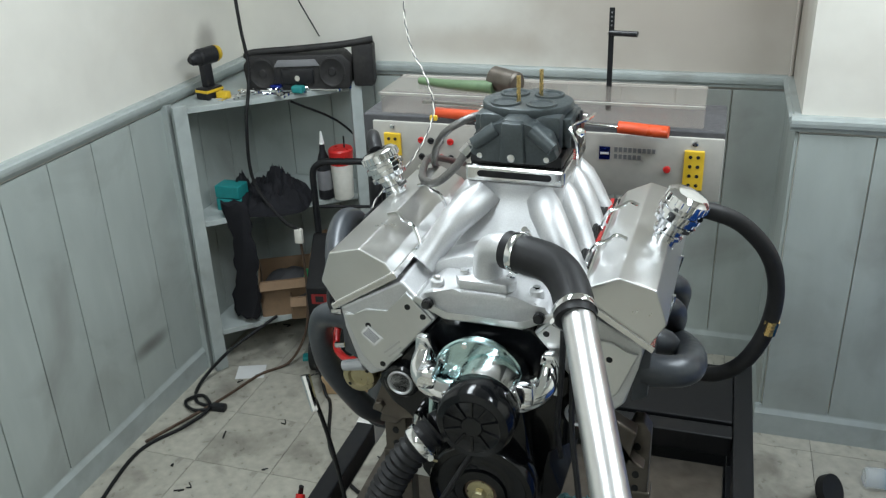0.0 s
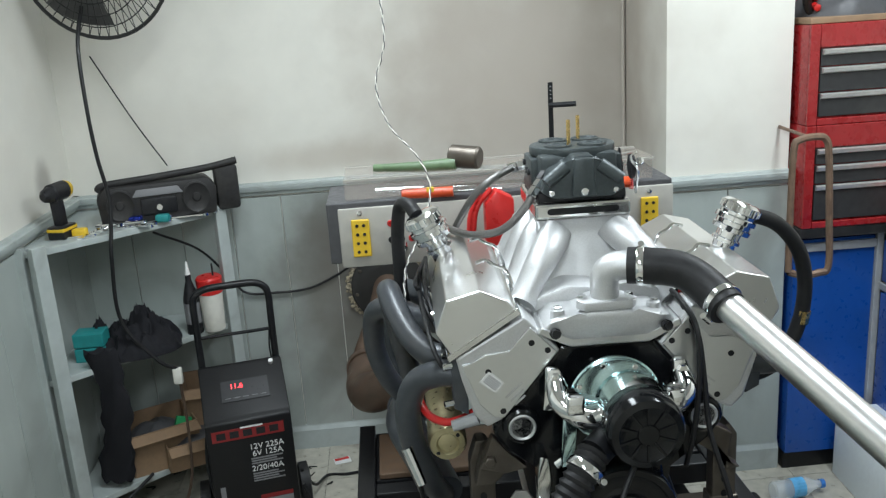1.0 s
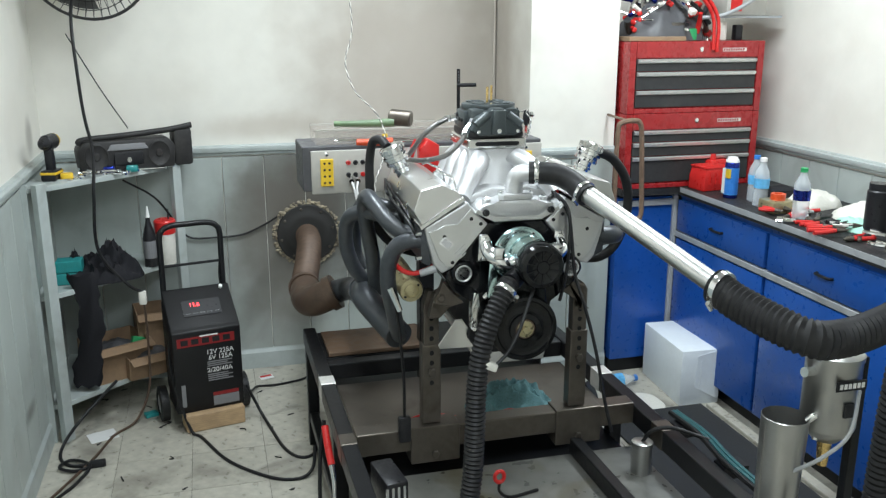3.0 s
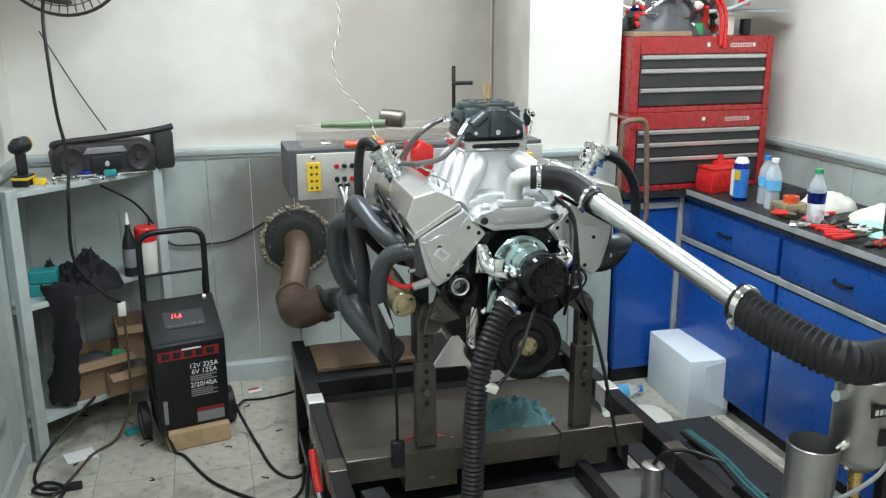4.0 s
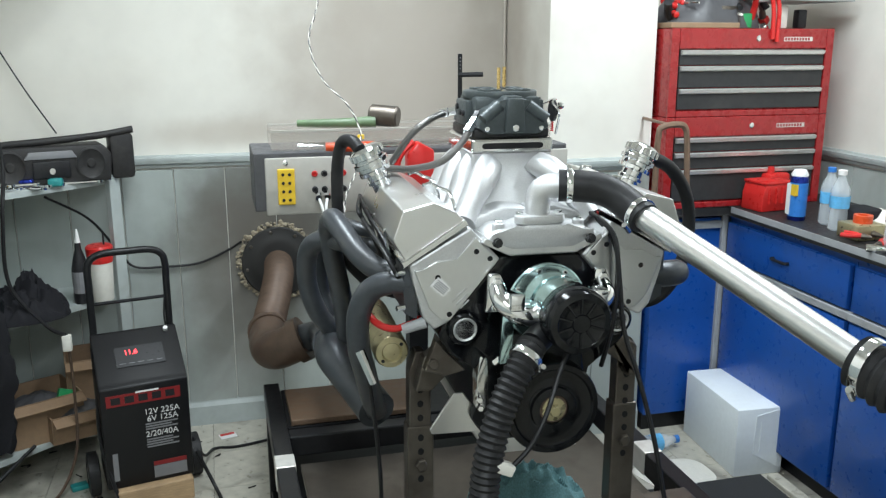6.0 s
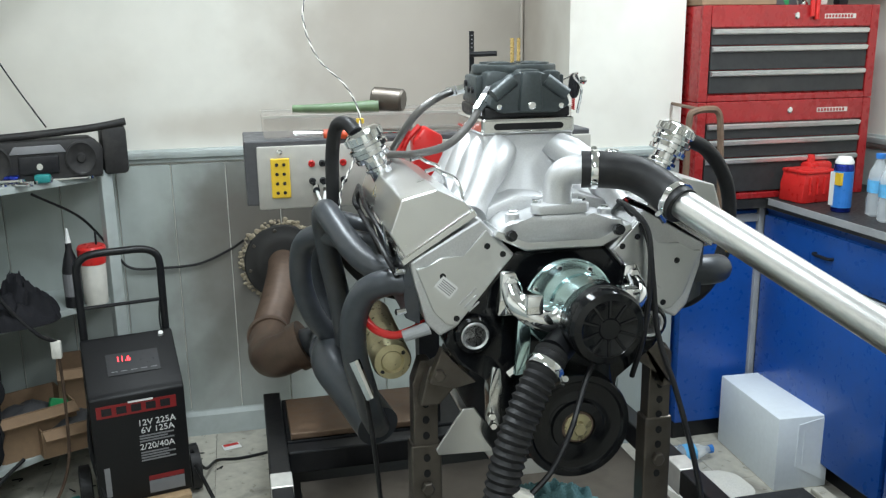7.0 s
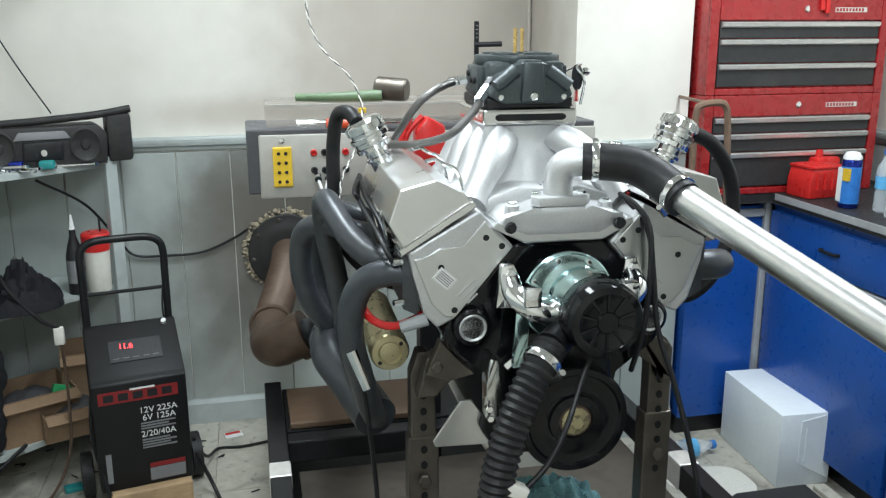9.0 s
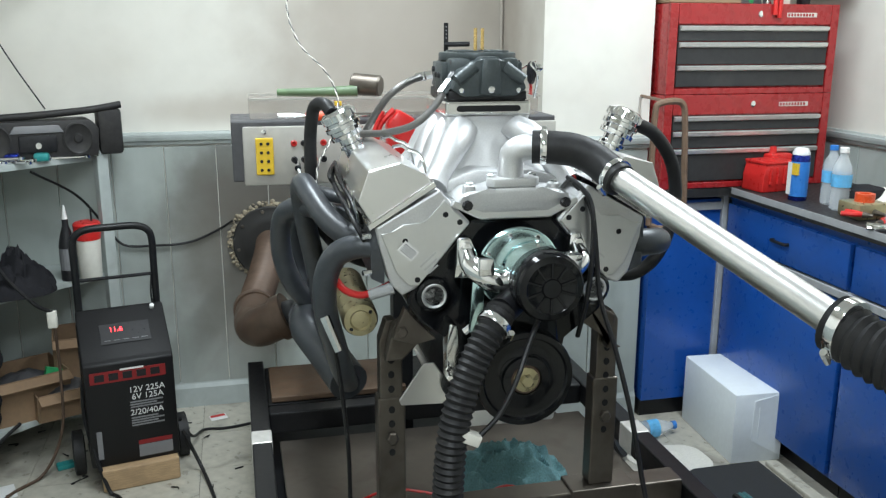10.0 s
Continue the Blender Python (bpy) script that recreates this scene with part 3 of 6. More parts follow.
# eight runners, each a swelling tube from plenum to head
for s in (-1, 1):
    for k, (yp, yh) in enumerate(((0.222, 0.10), (0.28, 0.21), (0.37, 0.325), (0.42, 0.43))):
        bm = bmesh.new()
        rings = []
        for t, rx, rz in ((0, 0.022, 0.030), (0.2, 0.029, 0.033), (0.45, 0.032, 0.031), (0.7, 0.031, 0.027), (0.88, 0.030, 0.025), (1, 0.033, 0.030)):
            top = Vector((s * (0.052 if k in (0, 3) else 0.07), yp, 0.492))
            end = Vector((s * 0.152, yh, 0.372))
            p = top.lerp(end, t)
            p.z += 0.020 * math.sin(math.pi * t) * (1.0 if k in (0, 3) else 0.7)
            p.y += (-0.022 if k == 0 else 0.012 if k == 3 else 0) * math.sin(math.pi * min(1, t * 1.2))
            d = (end - top).normalized()
            a = Vector((0, 1, 0)) - d * d.y
            a.normalize()
            b = d.cross(a)
            rings.append([bm.verts.new(p + rx * math.cos(2 * math.pi * i / 16) * a + rz * math.sin(2 * math.pi * i / 16) * b) for i in range(16)])
        loft(rings, bm)
        part("runner", bm, CAST, intake, "", True)
for bx, by, bz in ((-0.094, 0.018, 0.385), (0.092, 0.03, 0.383)):
    part("boss", turned((bx, by, bz - 0.02), (0, 0, 1), [(0, 0.015), (0.024, 0.013), (0.026, 0.011)], 16), CAST, intake, "", True)
    part("bolt", hexhead((bx, by, bz + 0.005), (0, 0, 1), 0.008, 0.006), CHROME, intake)
for bx, bz in ((-0.104, 0.352), (0.106, 0.352)):
    part("pipe_plug", turned((bx, -0.008, bz), (0, -1, 0.25), [(0, 0.011), (0.008, 0.011), (0.009, 0.008), (0.018, 0.008)], 8), SATIN, intake, "black pipe plug")

# water neck and the big rubber elbow with its alloy tube
neck = part("water_neck", prism([(-0.058, 0.02), (-0.045, 0.0), (0.045, 0.0), (0.058, 0.02), (0.045, 0.055), (0.02, 0.075), (-0.02, 0.075), (-0.045, 0.055)], 0.386, 0.404, bevel=0.003, axis="z"), CAST, engine, "cast aluminium water outlet neck", True)
part("neck_bend", pipe([(0.0, 0.035, 0.395), (0.0, 0.035, 0.430), (0.004, 0.032, 0.452), (0.022, 0.026, 0.464), (0.055, 0.015, 0.466)], 0.0275, 18), CAST, neck, "", True)
for bx in (-0.044, 0.044):
    part("bolt", hexhead((bx, 0.03, 0.403), (0, 0, 1), 0.009, 0.008), CHROME, neck)
HOSE = [(0.040, 0.018, 0.466), (0.075, 0.006, 0.466), (0.125, -0.008, 0.460), (0.155, -0.03, 0.446), (0.176, -0.065, 0.426), (0.187, -0.10, 0.410)]
rh = part("rubber_elbow", pipe(HOSE, 0.0345, 20, 8), RUBBER, engine, "black rubber radiator hose elbow", True)
TUBE0, TUBE1 = Vector((0.183, -0.075, 0.420)), Vector((0.370, -0.615, 0.243))
tube = part("alloy_tube", cyl(TUBE0, TUBE1, 0.0275, seg=36), BRUSHED, engine, "brushed aluminium coolant tube", True)


def clamp(p, d, r, parent, w=0.013):
    d = Vector(d).normalized()
    c = part("hose_clamp", turned(Vector(p) - d * w / 2, d, [(0, r), (0, r + 0.002), (w * 0.15, r + 0.0028), (w * 0.85, r + 0.0028), (w, r + 0.002), (w, r)], 24), CHROME, parent, "stainless worm-drive hose clamp", True)
    a = d.orthogonal().normalized()
    q = Vector(p) + a * (r + 0.006)
    part("clamp_screw", cyl(q - d.cross(a) * 0.013, q + d.cross(a) * 0.013, 0.006, seg=8), CHROME, c)
    return c


clamp((0.062, 0.010, 0.466), (0.9, -0.3, 0), 0.0345, rh)
clamp((0.183, -0.085, 0.417), TUBE1 - TUBE0, 0.0345, rh)

# ---- carburettor ----
CY = 0.335
plate = part("carburetor_spacer", box(-0.100, 0.100, CY - 0.115, CY + 0.115, 0.512, 0.546, bevel=0.006), POLISH, engine, "polished aluminium carburetor spacer with a slot")
bm = bmesh.new()
slot = [(0.066 * math.copysign(1, math.cos(a)) + 0.009 * math.cos(a), 0.529 + 0.007 * math.sin(a)) for a in [2 * math.pi * i / 20 + 0.01 for i in range(20)]]
part("slot", prism(slot, CY - 0.1155, CY - 0.110, bm=bm), SATIN, plate, "dark slot through the spacer")
carb = part("carburetor", box(-0.082, 0.082, CY - 0.075, CY + 0.075, 0.565, 0.640, bevel=0.010), CARB, engine, "dark grey four-barrel carburetor", True)
part("base_plate", box(-0.092, 0.092, CY - 0.105, CY + 0.105, 0.546, 0.568, bevel=0.004), PLASTIC_BLACK, carb, "black throttle base plate", True)
part("air_horn", prism([(0.092 * math.cos(a), CY + 0.080 * math.sin(a)) for a in [2 * math.pi * i / 28 for i in range(28)]], 0.632, 0.652, bevel=0.005, axis="z"), CARB, carb, "", True)
for s in (-1, 1):
    for q in (-1, 1):
        part("venturi", turned((s * 0.036, CY + q * 0.036, 0.650), (0, 0, 1), [(0, 0.031), (0.006, 0.030), (0.006, 0.025), (0.001, 0.022)], 20), CARB, carb, "", True)
for q in (-1, 1):
    yb = CY + q * 0.10
    bowl = part("fuel_bowl", prism([(-0.088, 0.572), (-0.070, 0.615), (-0.030, 0.628), (-0.020, 0.644), (0.020, 0.644), (0.030, 0.628), (0.070, 0.615), (0.088, 0.572), (0.060, 0.556), (-0.060, 0.556)], min(yb - q * 0.025, yb + q * 0.022), max(yb - q * 0.025, yb + q * 0.022), bevel=0.006), CARB, carb, "dark grey float bowl", True)
    part("bowl_ridge", prism([(-0.026, 0.560), (-0.020, 0.640), (0.020, 0.640), (0.026, 0.560)], min(yb, yb + q * 0.034), max(yb, yb + q * 0.034), bevel=0.006), CARB, bowl, "", True)
    for s in (-1, 1):
        part("inlet_boss", cyl((s * 0.035, yb + q * 0.015, 0.622), (s * 0.078, yb + q * 0.026, 0.592), 0.015, 0.013, 14), CARB, bowl, "", True)
    part("bowl_screw", turned((0.0, yb + q * 0.034, 0.572), (0, q, 0), [(0, 0.008), (0.003, 0.008), (0.004, 0.006)], 12), CHROME, bowl)
    for s in (-1, 1):
        part("bowl_screw", turned((s * 0.066, yb + q * 0.02, 0.570), (0, q, 0), [(0, 0.006), (0.006, 0.006), (0.007, 0.004)], 8), CHROME, bowl)
    part("vent_tube", cyl((0.016 * q + 0.004, CY + q * 0.03, 0.645), (0.016 * q + 0.004, CY + q * 0.03, 0.706), 0.0042, seg=10), BRASS, carb, "brass vent tube")
for s in (-1, 1):
    blk = part("metering_block", box(s * 0.085 - 0.012, s * 0.085 + 0.012, CY - 0.05, CY + 0.05, 0.570, 0.630, bevel=0.004), CARB, carb, "", True)
    for yy in (-0.03, 0.0, 0.03):
        part("screw", turned((s * 0.096, CY + yy, 0.60 + 0.012 * (yy > 0)), (s, 0, 0), [(0, 0.007), (0.006, 0.007), (0.007, 0.003)], 10), PLASTIC_BLACK, blk)
# throttle levers on the right side, springs and the choke arm
lever = part("throttle_lever", prism([(CY - 0.02, 0.556), (CY + 0.03, 0.562), (CY + 0.035, 0.60), (CY + 0.01, 0.632), (CY - 0.012, 0.60)], 0.104, 0.109, axis="x"), SATIN, carb, "black throttle linkage lever")
part("link_ball", turned((0.106, CY - 0.09, 0.618), (1, 0, 0), [(0, 0.004), (0.012, 0.004), (0.013, 0.008), (0.020, 0.009), (0.026, 0.005)], 12), CHROME, lever)
part("link_wheel", turned((0.108, CY - 0.075, 0.606), (1, 0, 0), [(0, 0.026), (0.006, 0.026), (0.008, 0.022)], 16), PLASTIC_BLACK, lever)
part("return_spring", pipe([(0.112 + 0.004 * math.cos(i * 1.6), CY - 0.07 + 0.004 * math.sin(i * 1.6), 0.556 + 0.0011 * i) for i in range(36)], 0.0012, 6, 1, smooth=False), PLASTIC_RED, lever, "red-dipped return spring")
part("link_rod", pipe([(0.118, CY - 0.08, 0.55), (0.118, CY - 0.1, 0.60), (0.105, CY - 0.09, 0.625), (0.128, CY - 0.04, 0.63), (0.12, CY + 0.1, 0.60)], 0.003, 8), CHROME, carb)
# braided fuel lines with fittings
for pts in ([(-0.075, CY - 0.075, 0.596), (-0.098, CY - 0.095, 0.570), (-0.125, CY - 0.10, 0.532), (-0.17, CY - 0.09, 0.492), (-0.225, CY - 0.02, 0.468), (-0.262, CY + 0.08, 0.456), (-0.285, CY + 0.2, 0.44), (-0.25, CY + 0.34, 0.38)],
            [(-0.078, CY + 0.075, 0.600), (-0.112, CY + 0.09, 0.592), (-0.16, CY + 0.06, 0.578), (-0.205, CY + 0.06, 0.545), (-0.240, CY + 0.10, 0.485), (-0.258, CY + 0.16, 0.43), (-0.25, CY + 0.28, 0.36)]):
    ln = part("fuel_line", pipe(pts, 0.0085, 12, 8), BRAID, carb, "braided steel fuel line", True)
    d = (Vector(pts[1]) - Vector(pts[0])).normalized()
    for s0, s1, r, mm in ((-0.012, 0.012, 0.0125, PLASTIC_BLACK), (0.012, 0.030, 0.0115, CHROME), (0.033, 0.055, 0.0125, CHROME)):
        part("line_fitting", cyl(Vector(pts[0]) + d * s0, Vector(pts[0]) + d * s1, r, seg=6), mm, ln)
# upright throttle arm behind with its cross handle
arm = part("throttle_arm", box(0.058, 0.072, 0.980, 0.985, -0.358, 0.725, bevel=0.001), SATIN, engine, "upright flat black throttle arm with cross pin")
part("cross_pin", cyl((0.060, 0.981, 0.660), (0.135, 0.962, 0.662), 0.0075, seg=12), SATIN, arm)
for k in range(4):
    part("arm_hole", cyl((0.065, 0.9795, 0.680 + 0.011 * k), (0.065, 0.9790, 0.680 + 0.011 * k), 0.0024, seg=8), GREYPRINT, arm)

# ---- front drive ----
pump = part("pump_motor", turned((0.027, 0.0, 0.215), (0, -1, 0.0), [(0, 0.062), (0.055, 0.062), (0.058, 0.066), (0.105, 0.066), (0.107, 0.064)], 40), POLISH, engine, "polished electric water pump drive", True)
part("motor_cap", turned((0.027, -0.107, 0.215), (0, -1, 0), [(0, 0.0665), (0.004, 0.0695), (0.052, 0.0695), (0.062, 0.064), (0.066, 0.052), (0.063, 0.048), (0.063, 0.020), (0.066, 0.018), (0.066, 0.002)], 40), BLACK, pump, "gloss black ribbed end cap", True)
for k in range(10):
    part("cap_rib", box(-0.0025, 0.0025, -0.004, 0, 0.020, 0.052, bevel=0.001), BLACK, pump, m=pose(0.027, -0.169, 0.215) @ Matrix.Rotation(2 * math.pi * k / 10, 4, "Y"))
zp = part("zinc_plate", turned((0.000, -0.032, 0.222), (0, -1, 0), [(0, 0.088), (0.006, 0.088), (0.008, 0.085), (0.014, 0.084), (0.015, 0.055)], 40), ZINC, pump, "blue zinc plated backing plate", True)
for k in range(8):
    a = 2 * math.pi * k / 8 + 0.3
    part("bolt", hexhead((0.077 * math.cos(a), -0.045, 0.222 + 0.077 * math.sin(a)), (0, -1, 0), 0.006, 0.006), CHROME, zp)
for s, ax in ((-1, -0.105), (1, 0.125)):
    leg = part("pump_leg", pipe([(s * 0.04 + 0.02, -0.055, 0.205), (ax * 0.62, -0.075, 0.21), (ax, -0.06, 0.235), (ax * 1.04, -0.02, 0.262)], (0.025, 0.018), 14), CHROME, pump, "chromed cast pump leg", True)
    part("leg_pad", prism([(ax * 1.04 - 0.026, 0.205), (ax * 1.04 + 0.022, 0.205), (ax * 1.04 + 0.026, 0.25), (ax * 1.04 + 0.008, 0.290), (ax * 1.04 - 0.016, 0.288)], -0.030, -0.008, bevel=0.005), CHROME, pump, "", True)
    for bz in (0.222, 0.272):
        part("bolt", hexhead((ax * 1.04, -0.030, bz), (0, -1, 0), 0.011, 0.010), CHROME, pump)
    part("leg_clamp", box(ax * 0.8 - 0.016, ax * 0.8 + 0.016, -0.10, -0.055, 0.225, 0.262, bevel=0.005), CHROME, pump, "", True)
part("inlet", pipe([(-0.01, -0.07, 0.175), (-0.035, -0.095, 0.165), (-0.060, -0.12, 0.158)], 0.030, 18), SATIN, pump, "black pump inlet", True)
part("zinc_strip", prism([(-0.105, 0.09), (-0.078, 0.09), (-0.070, 0.205), (-0.098, 0.21)], -0.040, -0.028, bevel=0.003), ZINC, engine, "blue zinc bracket", True)

bal = part("crank_damper", turned((0.01, -0.02, -0.01), (0, -1, 0), [(0, 0.102), (0.008, 0.106), (0.048, 0.106), (0.054, 0.103), (0.055, 0.092), (0.050, 0.088), (0.046, 0.060), (0.050, 0.052), (0.058, 0.050), (0.060, 0.034), (0.052, 0.030)], 48), BLACK, engine, "gloss black crank damper", True)
part("washer", turned((0.01, -0.072, -0.01), (0, -1, 0), [(0, 0.027), (0.005, 0.027), (0.006, 0.025)], 28), GOLD, bal, "yellow zinc crank washer", True)
part("crank_bolt", hexhead((0.01, -0.077, -0.01), (0, -1, 0), 0.014, 0.014), GOLD, bal)
# brown colour stands in for a reddish reflection on the gloss black hub
part("hub_bore", turned((0.01, -0.070, -0.01), (0, -1, 0), [(0, 0.046), (0.003, 0.046), (0.0045, 0.030)], 28), RUST, bal, "hub face with a reddish-brown reflection in its colour")
part("front_cover_lower", prism([(-0.15, -0.06), (-0.12, 0.03), (0.12, 0.03), (0.15, -0.06), (0.11, -0.12), (-0.11, -0.12)], 0.02, 0.48, bevel=0.01), SATIN, engine, "", True)
pan = part("oil_pan", prism([(-0.16, -0.075), (0.14, -0.075), (0.12, -0.17), (-0.10, -0.17)], 0.05, 0.46, bevel=0.008), SHEET, engine, "sheet aluminium oil pan", True)
part("pan_fin", prism([(-0.185, -0.005), (-0.162, -0.005), (-0.105, -0.09), (-0.118, -0.104), (-0.235, -0.100), (-0.240, -0.088)], 0.045, 0.052, bevel=0.002), SHEET, pan, "bare aluminium gusset plate")
ear = part("motor_mount", prism([(-0.255, 0.06), (-0.228, 0.13), (-0.205, 0.10), (-0.16, 0.055), (-0.205, 0.045)], 0.03, 0.055, bevel=0.003), STEEL, engine, "bare steel motor mount")
part("mount_bolt", hexhead((-0.235, 0.03, 0.078), (0, -1, 0), 0.012, 0.012), STEEL, ear)
part("fuel_pump_plate", prism([(-0.148, -0.02), (-0.128, -0.02), (-0.118, 0.05), (-0.126, 0.10), (-0.142, 0.105), (-0.148, 0.05)], -0.02, 0.02, bevel=0.004), POLISH, engine, "polished block-off plate", True)
for bz in (-0.012, 0.008):
    part("bolt", hexhead((-0.150 + 0.6 * abs(bz), -0.02, bz), (0, -1, 0), 0.008, 0.014), CHROME, engine)
part("dipstick_clamp", cyl((-0.110, -0.02, 0.085), (-0.080, -0.025, 0.11), 0.009, seg=10), CHROME, engine)
oilf = part("oil_filter", turned((-0.315, 0.40, 0.085), (0.0, -1, 0), [(0, 0.040), (0.29, 0.040), (0.30, 0.036), (0.302, 0.024), (0.296, 0.020), (0.298, 0.012)], 28), GOLD, engine, "dull gold starter end housing", True)
for a in (0.7, 3.9):
    part("through_bolt", hexhead((-0.315 + 0.028 * math.cos(a), 0.103, 0.085 + 0.028 * math.sin(a)), (0, -1, 0), 0.005, 0.005), SATIN, oilf)
part("starter_lead", pipe([(-0.255, 0.06, 0.175), (-0.285, 0.05, 0.165), (-0.320, 0.06, 0.155), (-0.355, 0.09, 0.165), (-0.37, 0.16, 0.19), (-0.35, 0.26, 0.17)], 0.008, 10), PLASTIC_RED, engine, "red starter lead", True)
part("head_sender", cyl((-0.305, 0.02, 0.165), (-0.255, 0.015, 0.180), 0.011, 0.013, 12), GREYFRAME, engine)

# ---- exhaust headers ----
left_hdr = part("exhaust_header", prism([(-0.300, 0.20), (-0.272, 0.185), (-0.268, 0.315), (-0.302, 0.315)], 0.02, 0.46, bevel=0.003), HEADER, engine, "dark grey coated exhaust header", True)
for pts in ([(-0.285, 0.045, 0.262), (-0.325, 0.05, 0.264), (-0.368, 0.07, 0.240), (-0.390, 0.09, 0.180), (-0.388, 0.11, 0.10), (-0.372, 0.14, 0.03), (-0.350, 0.19, -0.06), (-0.330, 0.25, -0.12)],
            [(-0.285, 0.12, 0.270), (-0.335, 0.13, 0.272), (-0.375, 0.17, 0.300), (-0.405, 0.24, 0.340), (-0.418, 0.31, 0.355), (-0.420, 0.38, 0.32), (-0.410, 0.41, 0.24), (-0.388, 0.43, 0.12), (-0.375, 0.47, 0.02), (-0.37, 0.50, -0.04)],
            [(-0.285, 0.30, 0.272), (-0.35, 0.33, 0.278), (-0.415, 0.40, 0.285), (-0.462, 0.48, 0.245), (-0.470, 0.51, 0.15), (-0.445, 0.52, 0.06), (-0.40, 0.54, -0.01)],
            [(-0.285, 0.42, 0.272), (-0.35, 0.47, 0.29), (-0.40, 0.55, 0.28), (-0.425, 0.60, 0.20), (-0.425, 0.61, 0.09), (-0.40, 0.59, 0.02)]):
    part("primary_tube", pipe(pts, 0.0262, 18, 7), HEADER, left_hdr, "", True)
for yy, zz in ((0.02, 0.215), (0.02, 0.292), (0.075, 0.292)):
    part("stud", cyl((-0.300, yy, zz), (-0.318, yy - 0.006, zz), 0.006, seg=6), CHROME, left_hdr)
part("collector", pipe([(-0.330, 0.25, -0.12), (-0.37, 0.38, -0.09), (-0.41, 0.47, -0.05), (-0.40, 0.58, -0.05)], 0.048, 18), HEADER, left_hdr, "", True)
part("lambda_probe", cyl((-0.398, 0.02, 0.125), (-0.372, 0.0, 0.055), 0.011, 0.009, 10), CHROME, left_hdr, "bright oxygen sensor")
right_hdr = part("exhaust_header", prism([(0.300, 0.20), (0.272, 0.185), (0.268, 0.315), (0.302, 0.315)], 0.02, 0.46, bevel=0.003), HEADER, engine, "dark grey coated exhaust header", True)
part("primary_tube", pipe([(0.285, 0.045, 0.245), (0.330, 0.047, 0.244), (0.362, 0.075, 0.238), (0.366, 0.15, 0.215), (0.350, 0.28, 0.16), (0.325, 0.44, 0.08)], 0.030, 18), HEADER, right_hdr, "", True)
for yy in (0.16, 0.30, 0.41):
    part("primary_tube", pipe([(0.280, yy, 0.235), (0.308, yy + 0.02, 0.225), (0.318, yy + 0.06, 0.19), (0.312, yy + 0.12, 0.13), (0.305, 0.54, 0.06)], 0.027, 16), HEADER, right_hdr, "", True)

# cables on the engine
for pts in ([(0.16, 0.10, 0.375), (0.15, 0.02, 0.37), (0.163, -0.02, 0.33), (0.172, -0.03, 0.25), (0.178, -0.05, 0.15), (0.200, -0.09, 0.05), (0.225, -0.13, -0.08), (0.25, -0.16, -0.24), (0.27, -0.18, -0.34)],
            [(0.14, 0.12, 0.39), (0.145, 0.03, 0.385), (0.155, -0.035, 0.35), (0.156, -0.05, 0.26), (0.150, -0.045, 0.15), (0.150, 0.0, 0.05)],
            [(0.03, -0.11, 0.15), (0.0, -0.13, 0.10), (-0.04, -0.17, 0.03), (-0.08, -0.19, -0.03), (-0.125, -0.20, -0.07)]):
    part("wiring", pipe(pts, 0.0055, 8, 8), CABLE, engine, "black rubber cable", True)
part("wire_connector", box(-0.045, 0.0, -0.014, 0.014, -0.012, 0.012, bevel=0.004), PLASTIC_WHITE, engine, "white wiring connector", True, m=pose(-0.122, -0.20, -0.075, 0, 25, 0))
for k, (dx, dz) in enumerate(((0, 0), (0.012, 0.010), (-0.008, 0.016), (0.02, 0.0))):
    part("plug_lead", pipe([(-0.30 + dx, 0.05 + 0.1 * k, 0.26), (-0.322 + dx, 0.02 + 0.1 * k, 0.30 + dz), (-0.338 + dx, 0.08 + 0.1 * k, 0.335 + dz), (-0.350 + dx, 0.30, 0.36 + dz), (-0.33, 0.47, 0.38)], 0.005, 8), CABLE, engine, "black ignition lead", True)
for k in range(5):
    part("loom", pipe([(0.145 + 0.008 * k, 0.46, 0.40), (0.150 + 0.007 * k, 0.30, 0.402 - 0.004 * k), (0.148 + 0.006 * k, 0.14, 0.395), (0.150 + 0.005 * k, 0.08, 0.386)], 0.0055, 8), CABLE if k != 2 else PLASTIC_RED, engine, "", True)
LOW = [(-0.060, -0.12, 0.158), (-0.085, -0.145, 0.135), (-0.120, -0.165, 0.085), (-0.150, -0.18, 0.02), (-0.172, -0.19, -0.06), (-0.182, -0.195, -0.16), (-0.186, -0.20, -0.28), (-0.195, -0.21, -0.42), (-0.22, -0.23, -0.56)]
lh = part("lower_hose", pipe(even(LOW, 0.007), 0.032, 20, 1, smooth=False, wave=0.005, every=2), RUBBER, engine, "black corrugated lower radiator hose", True)
clamp((-0.080, -0.142, 0.140), (-0.7, -0.5, -0.6), 0.033, lh, 0.016)


# ---- engine stand ----
def steel_tube(x0, x1, y0, y1, z0, z1, material, parent, name="bar", label=""):
    return part(name, box(x0, x1, y0, y1, z0, z1, bevel=0.004), material, parent, label)


